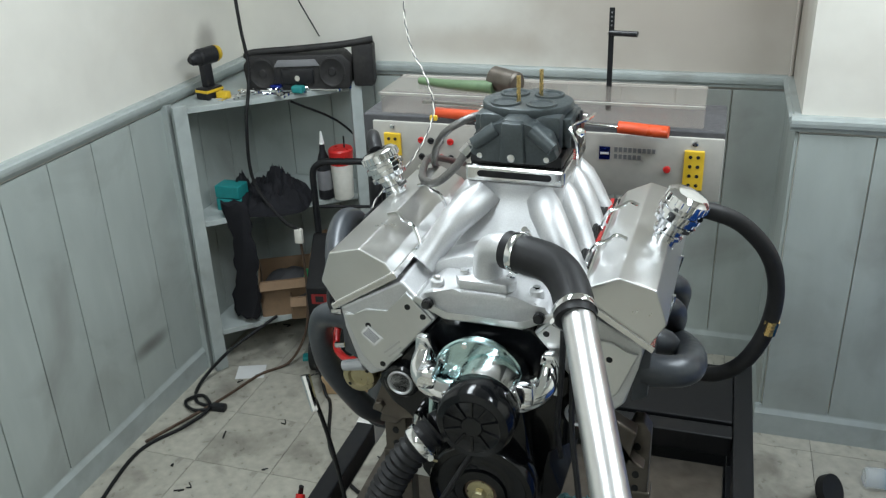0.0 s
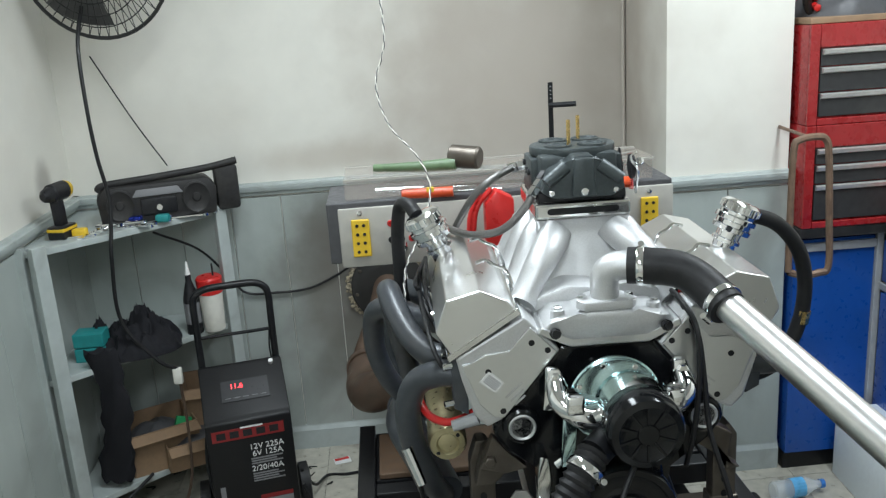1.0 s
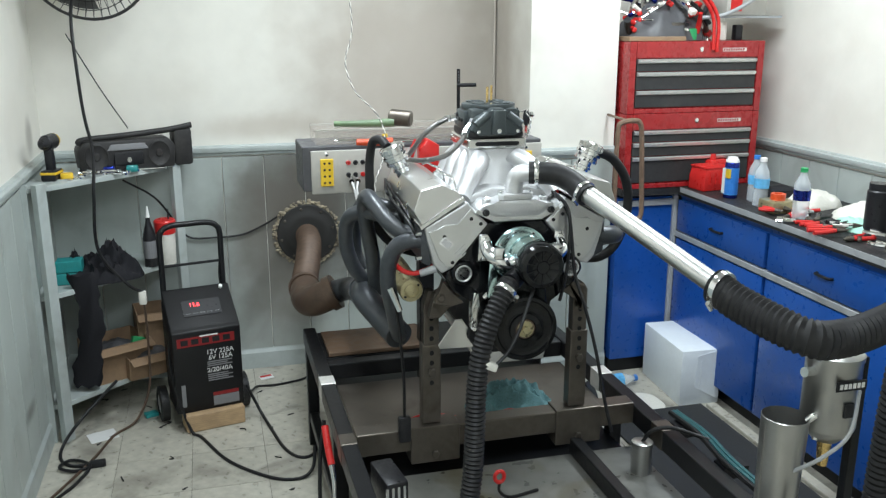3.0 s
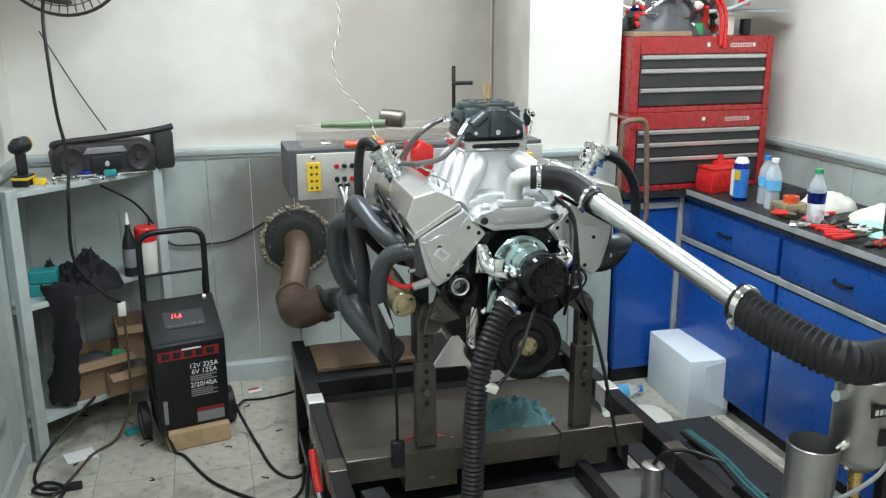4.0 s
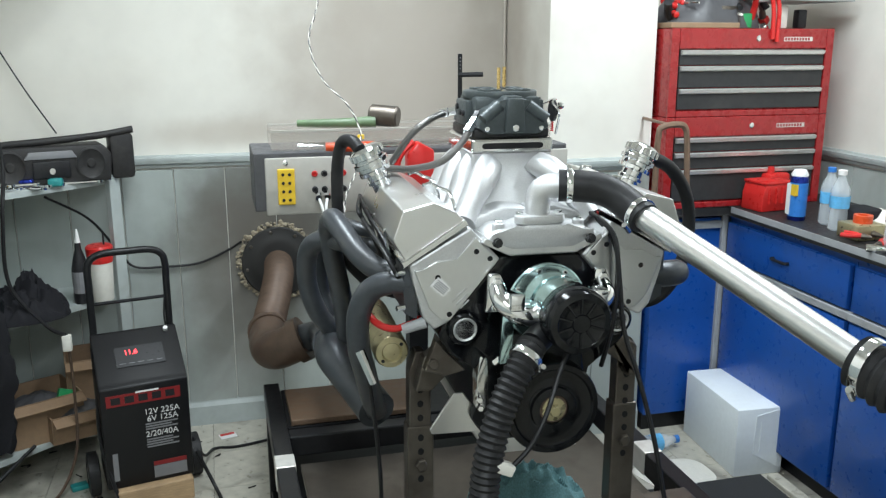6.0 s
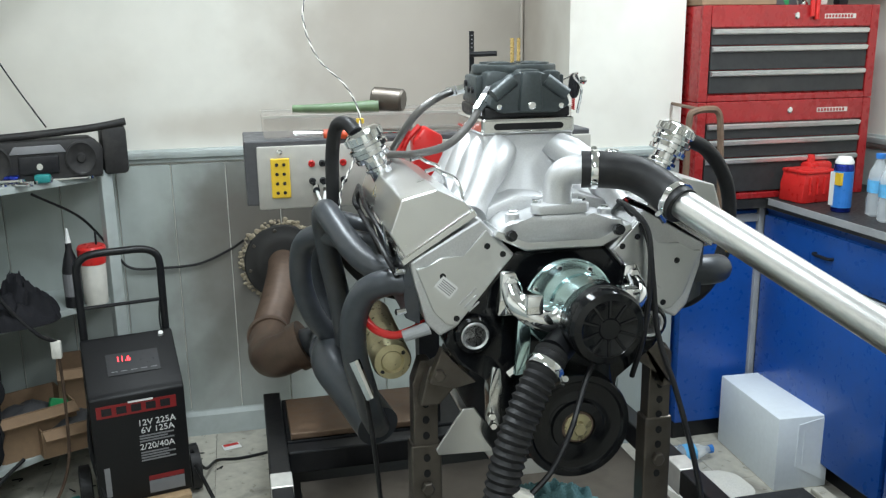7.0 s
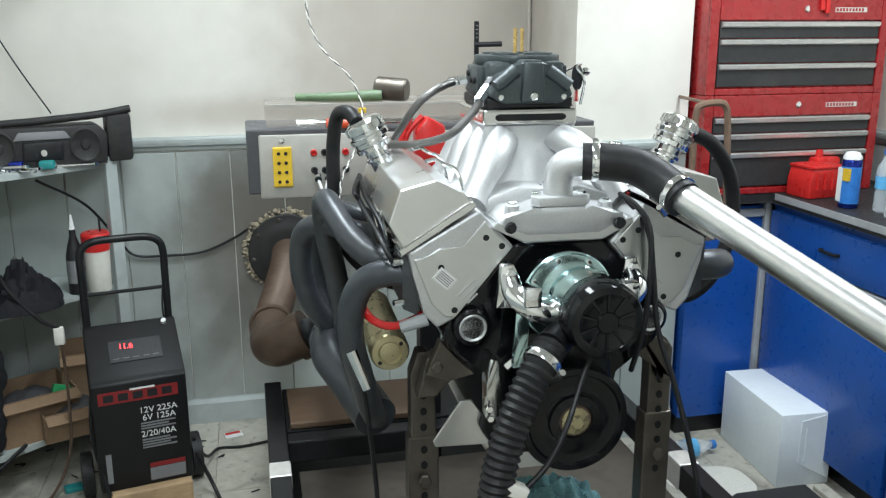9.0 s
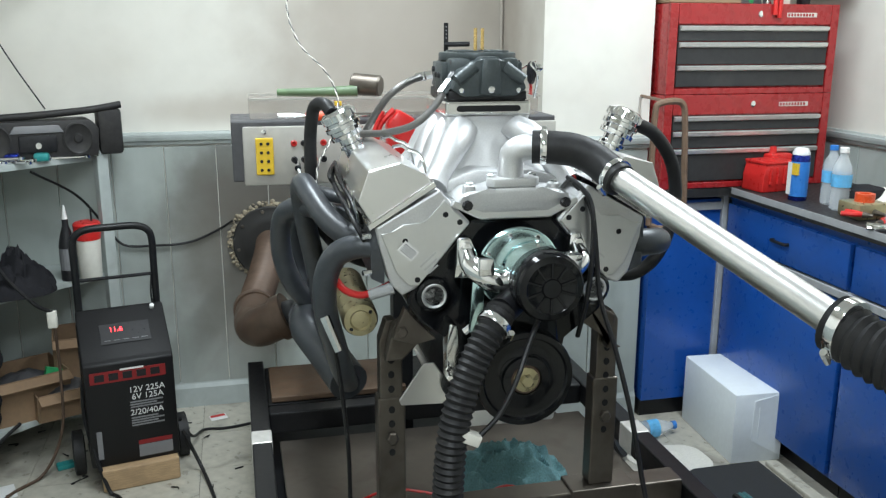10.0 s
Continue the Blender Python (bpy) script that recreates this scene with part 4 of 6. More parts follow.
LAY = STAND
stand = thing("engine_test_stand", "welded steel engine test stand, black rails and bare crossbar", "engine stand", on_z(0, 0, 0))
RZ = 0.455
for x, y0, y1, nm in ((-0.515, 0.35, 2.0, "side_rail"), (0.545, -0.15, 2.0, "side_rail")):
    r = steel_tube(x - 0.027, x + 0.027, y0, y1, RZ - 0.06, RZ, SATIN, stand, nm, "black painted square tube rail")
    for yy in ((1.40, 0.90) if x < 0 else (0.72, 1.22)):
        part("bare_sleeve", box(x - 0.029, x + 0.029, yy - 0.04, yy + 0.04, RZ - 0.062, RZ + 0.002, bevel=0.003), STEEL if yy < 1 else PULL, r, "bare metal sleeve on the rail")
    for yy in (y0 + 0.12, 1.1, 1.94):
        steel_tube(x - 0.025, x + 0.025, yy - 0.025, yy + 0.025, 0.0, RZ - 0.061, SATIN, stand, "leg")
    steel_tube(x - 0.02, x + 0.02, y0 + 0.146, 1.074, 0.10, 0.14, SATIN, stand, "lower_rail")
    steel_tube(x - 0.02, x + 0.02, 1.126, 1.914, 0.10, 0.14, SATIN, stand, "lower_rail")
cross = steel_tube(-0.487, 0.517, 0.885, 0.955, RZ - 0.055, RZ + 0.012, STEEL, stand, "crossbar", "bare steel crossbar")
for x0, x1 in ((-0.305, -0.135), (0.215, 0.385)):
    part("saddle", box(x0, x1, 0.878, 0.962, RZ - 0.095, RZ + 0.018, bevel=0.003), STEEL, cross, "bare steel clamp saddle")
    part("saddle_bolt", hexhead(((x0 + x1) / 2, 0.879, RZ - 0.07), (0, -1, 0), 0.013, 0.010), STEEL, cross)
steel_tube(-0.487, 0.517, 1.56, 1.62, RZ - 0.06, RZ - 0.004, SATIN, stand, "crossbar")
for x, ztop in ((-0.228, 0.852), (0.297, 0.840)):
    up = part("upright", box(x - 0.032, x + 0.032, 0.897, 0.943, RZ + 0.02, 0.715, bevel=0.004), STEEL, stand, "bare steel upright sleeve with pin holes")
    inner = part("slide", prism([(x - 0.026, 0.70), (x + 0.026, 0.70), (x + 0.026, ztop), (x + 0.010, ztop + 0.02), (x - 0.010, ztop + 0.02), (x - 0.026, ztop - 0.02)], 0.900, 0.940, bevel=0.003), STEEL, stand, "bare steel slide with pin holes")
    for k in range(4):
        part("pin_hole", cyl((x, 0.8975, 0.69 - 0.030 * k), (x, 0.8955, 0.69 - 0.030 * k), 0.0075, seg=12), SATIN, up)
    for k in range(4):
        part("pin_hole", cyl((x, 0.900, ztop - 0.03 - 0.030 * k), (x, 0.8985, ztop - 0.03 - 0.030 * k), 0.0075, seg=12), SATIN, inner)
    part("pin_bolt", hexhead((x, 0.896, 0.632), (0, -1, 0), 0.014, 0.012), STEEL, up)
    part("mount_link", prism([(x - 0.02, ztop - 0.05), (x + 0.02, ztop - 0.05), (x + (0.10 if x < 0 else -0.10), ztop + 0.02), (x + (0.08 if x < 0 else -0.08), ztop + 0.06), (x, ztop + 0.02)], 0.86, 0.895, bevel=0.004), STEEL, stand, "bare steel mount bracket")
part("tray", box(-0.46, 0.50, 1.0, 1.53, RZ - 0.085, RZ - 0.07, bevel=0.002), STEEL, stand, "stained steel tray under the engine")
# added black sheet: keeps the gap below the tray dark, hides the floor
part("dark_gap_sheet", box(-0.487, 0.517, 0.90, 1.95, RZ - 0.180, RZ - 0.168, bevel=0.002), SATIN, stand, "black sheet added under the tray for the dark gap there")
part("lower_tray", box(-0.487, 0.515, -0.14, 0.88, 0.315, 0.327, bevel=0.002), SHEETGREY, stand, "oil stained sheet steel drip tray")

# what lies on the stand
rag = part("shop_rag", crumple(-0.04, 0.31, 1.01, 1.27, 0.115, 3.0, cells=56, floor=RZ - 0.07, rough=0.8, wrinkle=0.6), CLOTH_BLUE, None, "", True)
tagged(rag, "crumpled blue-green shop rags on the stand tray", "rag")
stack = part("cardboard_sheet", box(-0.475, -0.05, 1.64, 1.9, RZ - 0.004, RZ + 0.012, bevel=0.003), OILED, None)
tagged(stack, "oil soaked brown cardboard sheet on the stand", "cardboard")
# dark plate added to fill the gap at the rear of the stand
steel_tube(-0.487, 0.517, 1.64, 1.95, RZ - 0.05, RZ - 0.006, SATIN, stand, "rear_plate")

# red clamp handles hanging on the left rail
clampset = thing("jumper_clamp", "red handled battery clamp hanging on the rail", "clamp", on_z(-0.572, 0.98, 0.36))
part("handle", pipe([(0, 0.06, 0.085), (0.004, 0.02, 0.03), (0.010, -0.01, -0.01)], 0.013, 10), PLASTIC_RED, clampset, "", True)
part("jaw", pipe([(0.010, -0.01, -0.01), (0.014, -0.03, -0.05), (0.012, -0.045, -0.10)], (0.011, 0.006), 10), CHROME, clampset, "", True)
part("lead", pipe([(0.0, 0.07, 0.10), (-0.02, 0.05, 0.0), (-0.03, 0.02, -0.12), (-0.03, -0.02, -0.24)], 0.007, 8), CABLE, clampset, "", True)

# coolant cans at the near end of the right rail
tower = thing("coolant_tower", "brushed aluminium swirl pot on a post beside the stand", "coolant can", on_z(0.655, 0.085, -0.085))
pot = part("can", turned((0, 0, 0.755), (0, 0, 1), [(0, 0.012), (0.002, 0.035), (0.03, 0.066), (0.04, 0.071), (0.195, 0.071), (0.200, 0.074), (0.212, 0.074), (0.214, 0.068), (0.225, 0.04)], 36), POT, tower, "brushed aluminium can", True)
part("outlet", cyl((0, 0, 0.69), (0, 0, 0.76), 0.014, 0.02, 14), BRASS, tower)
part("side_fitting", cyl((-0.07, -0.01, 0.93), (-0.105, -0.02, 0.935), 0.012, seg=12), CHROME, tower)
lab = part("black_label", prism([(-0.045, 0.90), (0.045, 0.90), (0.045, 0.922), (-0.045, 0.922)], -0.0735, -0.070), PLASTIC_BLACK, tower, "black label strip with white bars")
for k in range(6):
    part("label_bar", box(-0.036 + 0.013 * k, -0.027 + 0.013 * k, -0.0745, -0.0735, 0.905, 0.917), WHITE, lab)
part("bracket", box(-0.014, 0.014, -0.076, -0.068, 0.835, 0.87, bevel=0.002), PLASTIC_BLACK, tower)
part("post", box(0.072, 0.10, -0.014, 0.014, 0.085, 0.95, bevel=0.003), SATIN, tower)
part("foot", box(0.02, 0.15, -0.06, 0.06, 0.085, 0.097, bevel=0.002), SATIN, tower)
TUBE_END = STAND.inverted() @ ENGINE @ TUBE1
CORR = [TUBE_END + Vector((-0.012, 0.05, 0.010)), TUBE_END + Vector((0.01, -0.03, -0.012)), (0.45, -0.045, 0.975), (0.56, -0.045, 0.962), (0.70, -0.02, 0.975), (0.84, 0.04, 0.985), (0.95, 0.13, 0.94), (0.99, 0.20, 0.80), (1.00, 0.23, 0.55), (1.00, 0.24, 0.25), (1.00, 0.24, 0.04)]
ch = part("corrugated_hose", pipe(even(CORR, 0.0085), 0.042, 22, 1, smooth=False, wave=0.0055, every=2), RUBBER, tower, "black corrugated coolant hose", True, m=on_z(-0.655, -0.085, 0.085))
clamp(TUBE_END + Vector((-0.008, 0.028, 0.006)), (0.26, -0.95, -0.2), 0.0425, ch, 0.018)
part("thin_hose", pipe([(0.02, -0.08, 0.90), (-0.03, -0.12, 0.82), (-0.09, -0.10, 0.76), (-0.13, 0.0, 0.66), (-0.12, 0.06, 0.5)], 0.005, 8), GREYFRAME, tower, "", True)
catch = thing("catch_can", "open topped sheet aluminium catch can", "can", on_z(0.53, 0.10, 0.0))
part("body", turned((0, 0, 0.455), (0.02, 0, 1), [(0, 0.050), (0.004, 0.053), (0.26, 0.061), (0.278, 0.062), (0.28, 0.060), (0.26, 0.058), (0.06, 0.050), (0.055, 0.003)], 36), POT, catch, "", True)
part("seam", box(-0.057, -0.048, -0.004, 0.004, 0.47, 0.72), POT, catch)
part("stand_bracket", box(-0.04, 0.09, -0.03, 0.03, 0.43, 0.455), SATIN, catch)
part("stand_leg", box(-0.02, 0.02, -0.02, 0.02, 0.0, 0.43), SATIN, catch)
part("bail", pipe([(0.045, -0.035, 0.73), (0.06, -0.045, 0.745), (0.08, -0.035, 0.73), (0.083, -0.025, 0.68)], 0.009, 10), CHROME, catch, "", True)

# ---- dyno console ----
LAY = CONSOLE_AT
CON = pose(-0.012, 1.50, 1.115, 0, 0, 0)
console = thing("dyno_console", "grey dyno sensor box with yellow sockets under a clear lid", "console", CON)
part("case", box(-0.482, 0.452, 0.0065, 0.25, 0.010, 0.176, bevel=0.004), CONSOLE_SIDE, console, "dark grey steel case")
panel = part("front_panel", box(-0.452, 0.452, -0.006, 0.006, 0.0, 0.162, bevel=0.005), CONSOLE, console, "light grey front panel", True)
for sx in (-0.395, 0.385):
    sock = part("socket_strip", box(sx - 0.024, sx + 0.024, -0.014, -0.006, 0.030, 0.132, bevel=0.003), PLASTIC_YELLOW, panel, "yellow double-row socket strip")
    for k in range(4):
        for q in (-1, 1):
            part("socket_hole", cyl((sx + q * 0.009, -0.0142, 0.044 + 0.024 * k), (sx + q * 0.009, -0.0155, 0.044 + 0.024 * k), 0.0045, seg=10), PLASTIC_BLACK, sock)
    part("corner_screw", turned((sx, -0.006, 0.148), (0, -1, 0), [(0, 0.007), (0.003, 0.007), (0.004, 0.004)], 12), CHROME, panel)
for k in range(4):
    for r in range(2):
        part("jack", turned((-0.315 + 0.027 * k, -0.006, 0.115 - 0.045 * r), (0, -1, 0), [(0, 0.009), (0.004, 0.009), (0.006, 0.006), (0.002, 0.005)], 12), (PLASTIC_BLACK if (k + r) % 3 else PLASTIC_RED), panel)
for k in range(2):
    part("bayonet_plug", cyl((-0.308 + 0.025 * k, -0.006, 0.06), (-0.308 + 0.025 * k, -0.035, 0.05), 0.009, seg=12), CHROME, panel)
    part("twisted_wire", pipe([(-0.308 + 0.025 * k, -0.03, 0.05), (-0.300 + 0.010 * k, -0.045, 0.02), (-0.292 + 0.008 * k, -0.05, -0.03)], 0.004, 8), WHITE, panel, "", True)
logo = part("logo_mark", box(0.155, 0.182, -0.0075, -0.006, 0.095, 0.128), ANODBLUE, panel, "dark blue square mark")
part("mark_stripe", box(0.158, 0.179, -0.0085, -0.0075, 0.108, 0.114), WHITE, logo)
for z, n in ((0.116, 9), (0.098, 6)):
    for k in range(n):
        part("name_bar", box(0.192 + 0.0115 * k, 0.200 + 0.0115 * k, -0.0072, -0.006, z, z + 0.012), GREYPRINT, panel)
part("red_button", turned((0.322, -0.006, 0.078), (0, -1, 0), [(0, 0.009), (0.006, 0.008), (0.007, 0.004)], 14), PLASTIC_RED, panel)
lid = part("clear_lid", box(-0.43, 0.40, 0.010, 0.20, 0.180, 0.240, bevel=0.004), ACRYLIC, console, "clear acrylic lid")
lid.visible_shadow = False
for yy in (0.0, 0.19):
    part("lid_edge", box(-0.43, 0.40, yy - 0.003, yy + 0.003, 0.232, 0.238), CONSOLE, lid)
part("support_post", box(-0.03, 0.03, 0.06, 0.12, -1.181, 0.002, bevel=0.003), SATIN, console)
part("support_foot", box(-0.15, 0.15, 0.0, 0.2, -1.181, -1.166), SATIN, console)

for nm, lab2, mm, pts, r in (("screwdriver", "orange handled screwdriver lying on the console", PLASTIC_ORANGE, [(-0.155, 1.50, 1.302), (-0.255, 1.515, 1.300), (-0.29, 1.52, 1.300)], 0.014),
                             ("screwdriver", "orange handled screwdriver lying on the console", PLASTIC_ORANGE, [(0.19, 1.47, 1.302), (0.27, 1.46, 1.300), (0.31, 1.455, 1.300)], 0.015)):
    sd = thing(nm, lab2, "screwdriver")
    part("grip", pipe(pts, r, 12), mm, sd, "", True)
    e = Vector(pts[0])
    part("shaft", cyl(e, e + (e - Vector(pts[1])).normalized() * 0.13, 0.0035, seg=8), CHROME, sd)
mallet = thing("mallet", "green handled mallet with a steel head on the console lid", "mallet")
part("handle", pipe([(-0.36, 1.60, 1.362), (-0.26, 1.57, 1.362), (-0.14, 1.545, 1.366)], (0.010, 0.018), 12), GREENRUST, mallet, "worn green handle", True)
part("head", cyl((-0.15, 1.575, 1.385), (-0.075, 1.535, 1.379), 0.031, seg=20, chamfer=0.005), STEEL, mallet, "steel head", True)
tools = thing("hand_tool", "long steel ratchet lying under the clear lid", "hand tool")
part("bar", pipe([(-0.36, 1.62, 1.293), (-0.1, 1.60, 1.293), (0.1, 1.58, 1.293)], 0.010, 10), CHROME, tools, "", True)
redtool = thing("riveter", "red handled hand riveter standing behind the engine", "tool", pose(-0.12, 1.36, 1.115))
part("body", prism([(0.03, 0.02), (0.10, 0.02), (0.105, 0.19), (0.06, 0.215), (0.03, 0.18)], -0.02, 0.03, bevel=0.008), PLASTIC_RED, redtool, "red tool body", True)
part("lever", pipe([(0.0, 0.0, 0.0), (0.0, 0, 0.10), (0.012, 0, 0.17), (0.05, 0, 0.215)], 0.007, 8), PLASTIC_RED, redtool, "", True)
part("lever", pipe([(-0.03, 0.0, 0.0), (-0.012, 0, 0.10), (-0.005, 0, 0.15), (0.02, 0, 0.21)], 0.007, 8), PLASTIC_RED, redtool, "", True)

# ---- exhaust outlet ----
LAY = HERE

outlet = thing("exhaust_outlet", "rusty flexible exhaust pipe into a sooty wall flange", "exhaust pipe")
FX, FZ = -0.350, 0.725
part("wall_plate", turned((FX, Y1 - 0.012, FZ), (0, -1, 0), [(0, 0.155), (0.02, 0.155), (0.024, 0.150), (0.024, 0.118), (0.03, 0.110), (0.03, 0.085)], 36), SOOT, outlet, "sooty black wall flange", True)
bm = bmesh.new()
for k in range(210):
    a = 2 * math.pi * k / 210 + random.uniform(-0.03, 0.03)
    rr = 0.158 + random.uniform(-0.012, 0.018)
    s = random.uniform(0.004, 0.010)
    c = Vector((FX + rr * math.cos(a), Y1 - 0.02 + random.uniform(-0.008, 0.006), FZ + rr * math.sin(a)))
    g = bmesh.ops.create_icosphere(bm, subdivisions=1, radius=s)
    for v in g["verts"]:
        v.co = c + Vector((v.co.x * random.uniform(0.7, 1.6), v.co.y * 0.8, v.co.z * random.uniform(0.7, 1.4)))
part("foam_seal", bm, PLASTER, outlet, "crumbling yellowed foam seal", True)
for k in range(8):
    a = 2 * math.pi * k / 8 + 0.2
    part("flange_bolt", hexhead((FX + 0.135 * math.cos(a), Y1 - 0.034, FZ + 0.135 * math.sin(a)), (0, -1, 0), 0.008, 0.006), STEEL, outlet)
FLEX = [(FX, Y1 - 0.02, FZ - 0.005), (FX - 0.012, 2.30, FZ), (-0.392, 2.10, 0.690), (-0.425, 1.93, 0.655), (-0.440, 1.80, 0.638)]
part("flex_pipe", pipe(even(FLEX, 0.008), 0.061, 24, 1, smooth=False, wave=0.0055, every=2), RUST, outlet, "heat-browned corrugated flex pipe", True)
part("elbow", pipe([(-0.438, 1.82, 0.640), (-0.445, 1.73, 0.628), (-0.440, 1.66, 0.632), (-0.420, 1.60, 0.650), (-0.385, 1.565, 0.675), (-0.340, 1.55, 0.700)], 0.066, 28, 8), RUST, outlet, "heat-browned pipe elbow", True)
part("joint_ring", pipe([(-0.441, 1.838, 0.641), (-0.440, 1.812, 0.639)], 0.072, 28, 2), RUST, outlet, "", True)
part("joint_ring", pipe([(-0.365, 1.556, 0.687), (-0.335, 1.549, 0.702)], 0.076, 28, 2), RUST, outlet, "raised joint ring", True)
part("stub", pipe([(-0.345, 1.552, 0.697), (-0.285, 1.50, 0.725), (-0.280, 1.36, 0.76), (-0.300, 1.18, 0.82), (-0.315, 1.02, 0.865)], 0.048, 20, 5), HEADER, outlet, "dark grey connecting pipe", True)

# ---- battery charger ----
CH = pose(-0.88, 1.86, 0.085, 0, 0, 12) @ Matrix.Scale(1.06, 4)
charger = thing("battery_charger", "black wheeled battery charger with a tall loop handle and red display", "battery charger", CH)
W = 0.143
part("case", prism([(0.0, 0.0), (0.0, 0.362), (0.018, 0.372), (0.178, 0.500), (0.192, 0.500), (0.192, 0.0)], -W, W, bevel=0.006, axis="x"), CASEBLACK, charger, "black textured charger case", True)
face = math.degrees(math.atan2(0.128, 0.160))
disp = part("display", box(-0.075, 0.085, 0, 0.08, 0, 0.0016), PLASTIC_BLACK, charger, "dark control panel", m=pose(0.0, 0.062, 0.4092, face, 0, 0))
lettering("11.6", 0.026, pose(-0.045, 0.048, 0.002), LED, disp, "digits")
for k in range(5):
    part("panel_line", box(-0.065 + 0.03 * k, -0.045 + 0.03 * k, 0.012, 0.0135, 0.0016, 0.0022), GREYPRINT, disp)
part("knob", cyl((0.105, 0.165, 0.489), (0.105, 0.157, 0.500), 0.008, seg=12), WHITE, charger, "white button")
band = part("brand_band", box(-0.125, 0.115, -0.0016, 0, 0.298, 0.338), REDPRINT, charger, "dark red brand band of plain bars")
for k in range(5):
    part("band_bar", box(-0.11 + 0.044 * k, -0.08 + 0.044 * k, -0.0026, -0.0016, 0.306, 0.330), PLASTIC_BLACK, band)
part("band_script", box(-0.03, 0.045, -0.0028, -0.0016, 0.336, 0.342), WHITE, band)
for txt, z, sz in (("12V 225A", 0.252, 0.029), (" 6V 125A", 0.226, 0.029), ("2/20/40A", 0.170, 0.029)):
    lettering(txt, sz, pose(-0.008, -0.0008, z, 90, 0, 0), WHITE, charger, "rating_print")
for z in (0.214, 0.205, 0.196, 0.157, 0.148, 0.139, 0.130):
    part("small_print", box(-0.006, 0.100 - 0.02 * ((z * 1000) % 2), -0.001, 0, z, z + 0.005), GREYPRINT, charger)
part("side_model_bars", box(-0.12, -0.103, -0.001, 0, 0.03, 0.13), GREYPRINT, charger)
part("grey_patch", box(0.01, 0.12, -0.0012, 0, 0.015, 0.058), GREYPRINT, charger, "grey lower patch")
part("red_stripe", box(0.01, 0.12, -0.0012, 0, 0.060, 0.075), REDPRINT, charger)
for q in (-1, 1):
    w = part("wheel", turned((q * (W + 0.012), 0.165, -0.005), (q, 0, 0), [(0, 0.06), (0.004, 0.078), (0.036, 0.078), (0.04, 0.06), (0.04, 0.05), (0.03, 0.045)], 28), RUBBER, charger, "black rubber wheel", True)
    part("hub", turned((q * (W + 0.045), 0.165, -0.005), (q, 0, 0), [(0, 0.045), (0.004, 0.04), (0.006, 0.012)], 20), GREYFRAME, w)
HX = 0.128
hd = part("handle", pipe([(-HX, 0.207, 0.10), (-HX, 0.207, 0.62), (-HX, 0.207, 0.72), (-HX + 0.012, 0.207, 0.757), (-HX + 0.05, 0.207, 0.775), (0, 0.207, 0.777), (HX - 0.05, 0.207, 0.775), (HX - 0.012, 0.207, 0.757), (HX, 0.207, 0.72), (HX, 0.207, 0.62), (HX, 0.207, 0.10)], 0.0125, 12, 6), SATIN, charger, "black tubular loop handle", True)
part("cross_rod", cyl((-HX, 0.207, 0.60), (HX, 0.207, 0.60), 0.006, seg=10), SATIN, hd)
part("cable_tie", pipe([(HX - 0.012, 0.197, 0.60), (HX - 0.018, 0.195, 0.54), (HX - 0.016, 0.193, 0.49)], 0.003, 6), SATIN, hd)
for q in (-1, 1):
    part("bracket", box(q * HX - 0.016, q * HX + 0.016, 0.193, 0.199, 0.06, 0.45), SATIN, charger)
blockw = part("wood_block", box(-0.115, 0.135, -0.03, 0.08, -0.080, 0.0, bevel=0.006), WOOD, None, "", False, m=CH)
tagged(blockw, "raw pine block under the charger", "wood block")

# clutter along the right rail
LAY = STAND
can3 = thing("fuel_canister", "short bare metal canister beside the rail", "canister", on_z(0.455, 0.70, 0.327))
part("body", turned((0, 0, 0), (0, 0, 1), [(0, 0.034), (0.08, 0.034), (0.084, 0.036), (0.096, 0.036), (0.098, 0.03)], 24), POT, can3, "", True)
part("pipe", pipe([(0, 0, 0.095), (0.02, -0.02, 0.135), (0.08, -0.05, 0.15), (0.16, -0.15, 0.145)], 0.006, 8), CABLE, can3, "", True)
batt = thing("ignition_box", "black ignition box with bright fins standing inside the rail", "ignition box", pose(-0.425, 0.66, 0.327, 0, 0, 8))
part("case", box(-0.035, 0.035, -0.08, 0.08, 0, 0.13, bevel=0.006), PLASTIC_BLACK, batt, "", True)
for k in range(4):
    part("fin", box(-0.038 + 0.018 * k, -0.030 + 0.018 * k, -0.084, -0.08, 0.01, 0.12), CHROME, batt)
ringp = thing("red_terminal", "red insulated ring terminal on a black lead", "terminal", pose(-0.08, 0.62, 0.415))
part("ring", pipe([(0.016 * math.cos(k * 0.7), 0, 0.016 * math.sin(k * 0.7)) for k in range(10)], 0.006, 8, 3, cap=False), PLASTIC_RED, ringp, "", True)
part("lead", pipe([(0, 0, -0.016), (0.005, 0.01, -0.05), (0.05, 0.03, -0.082), (0.15, 0.05, -0.082)], 0.005, 8), CABLE, ringp, "", True)
for k in range(3):
    tagged(part("teal_hose", pipe([(0.60 + 0.012 * k, 0.78, RZ + 0.012), (0.605 + 0.014 * k, 0.60, RZ + 0.014), (0.585 + 0.016 * k, 0.42, RZ + 0.012), (0.60 + 0.014 * k, 0.24, RZ + 0.0)], 0.008, 8), DARKTEAL if k else CABLE, None, "", True), "dirty teal hose lying along the rail", "hose", group="hoses along the rail")
part("hose_clip", box(0.575, 0.66, 0.40, 0.46, RZ - 0.03, RZ + 0.003), SATIN, stand)
part("hose_clip", box(0.575, 0.66, 0.68, 0.74, RZ - 0.03, RZ + 0.003), SATIN, stand)
steel_tube(0.27, 0.31, 0.0, 0.884, RZ - 0.127, RZ - 0.075, SATIN, stand, "inner_rail")
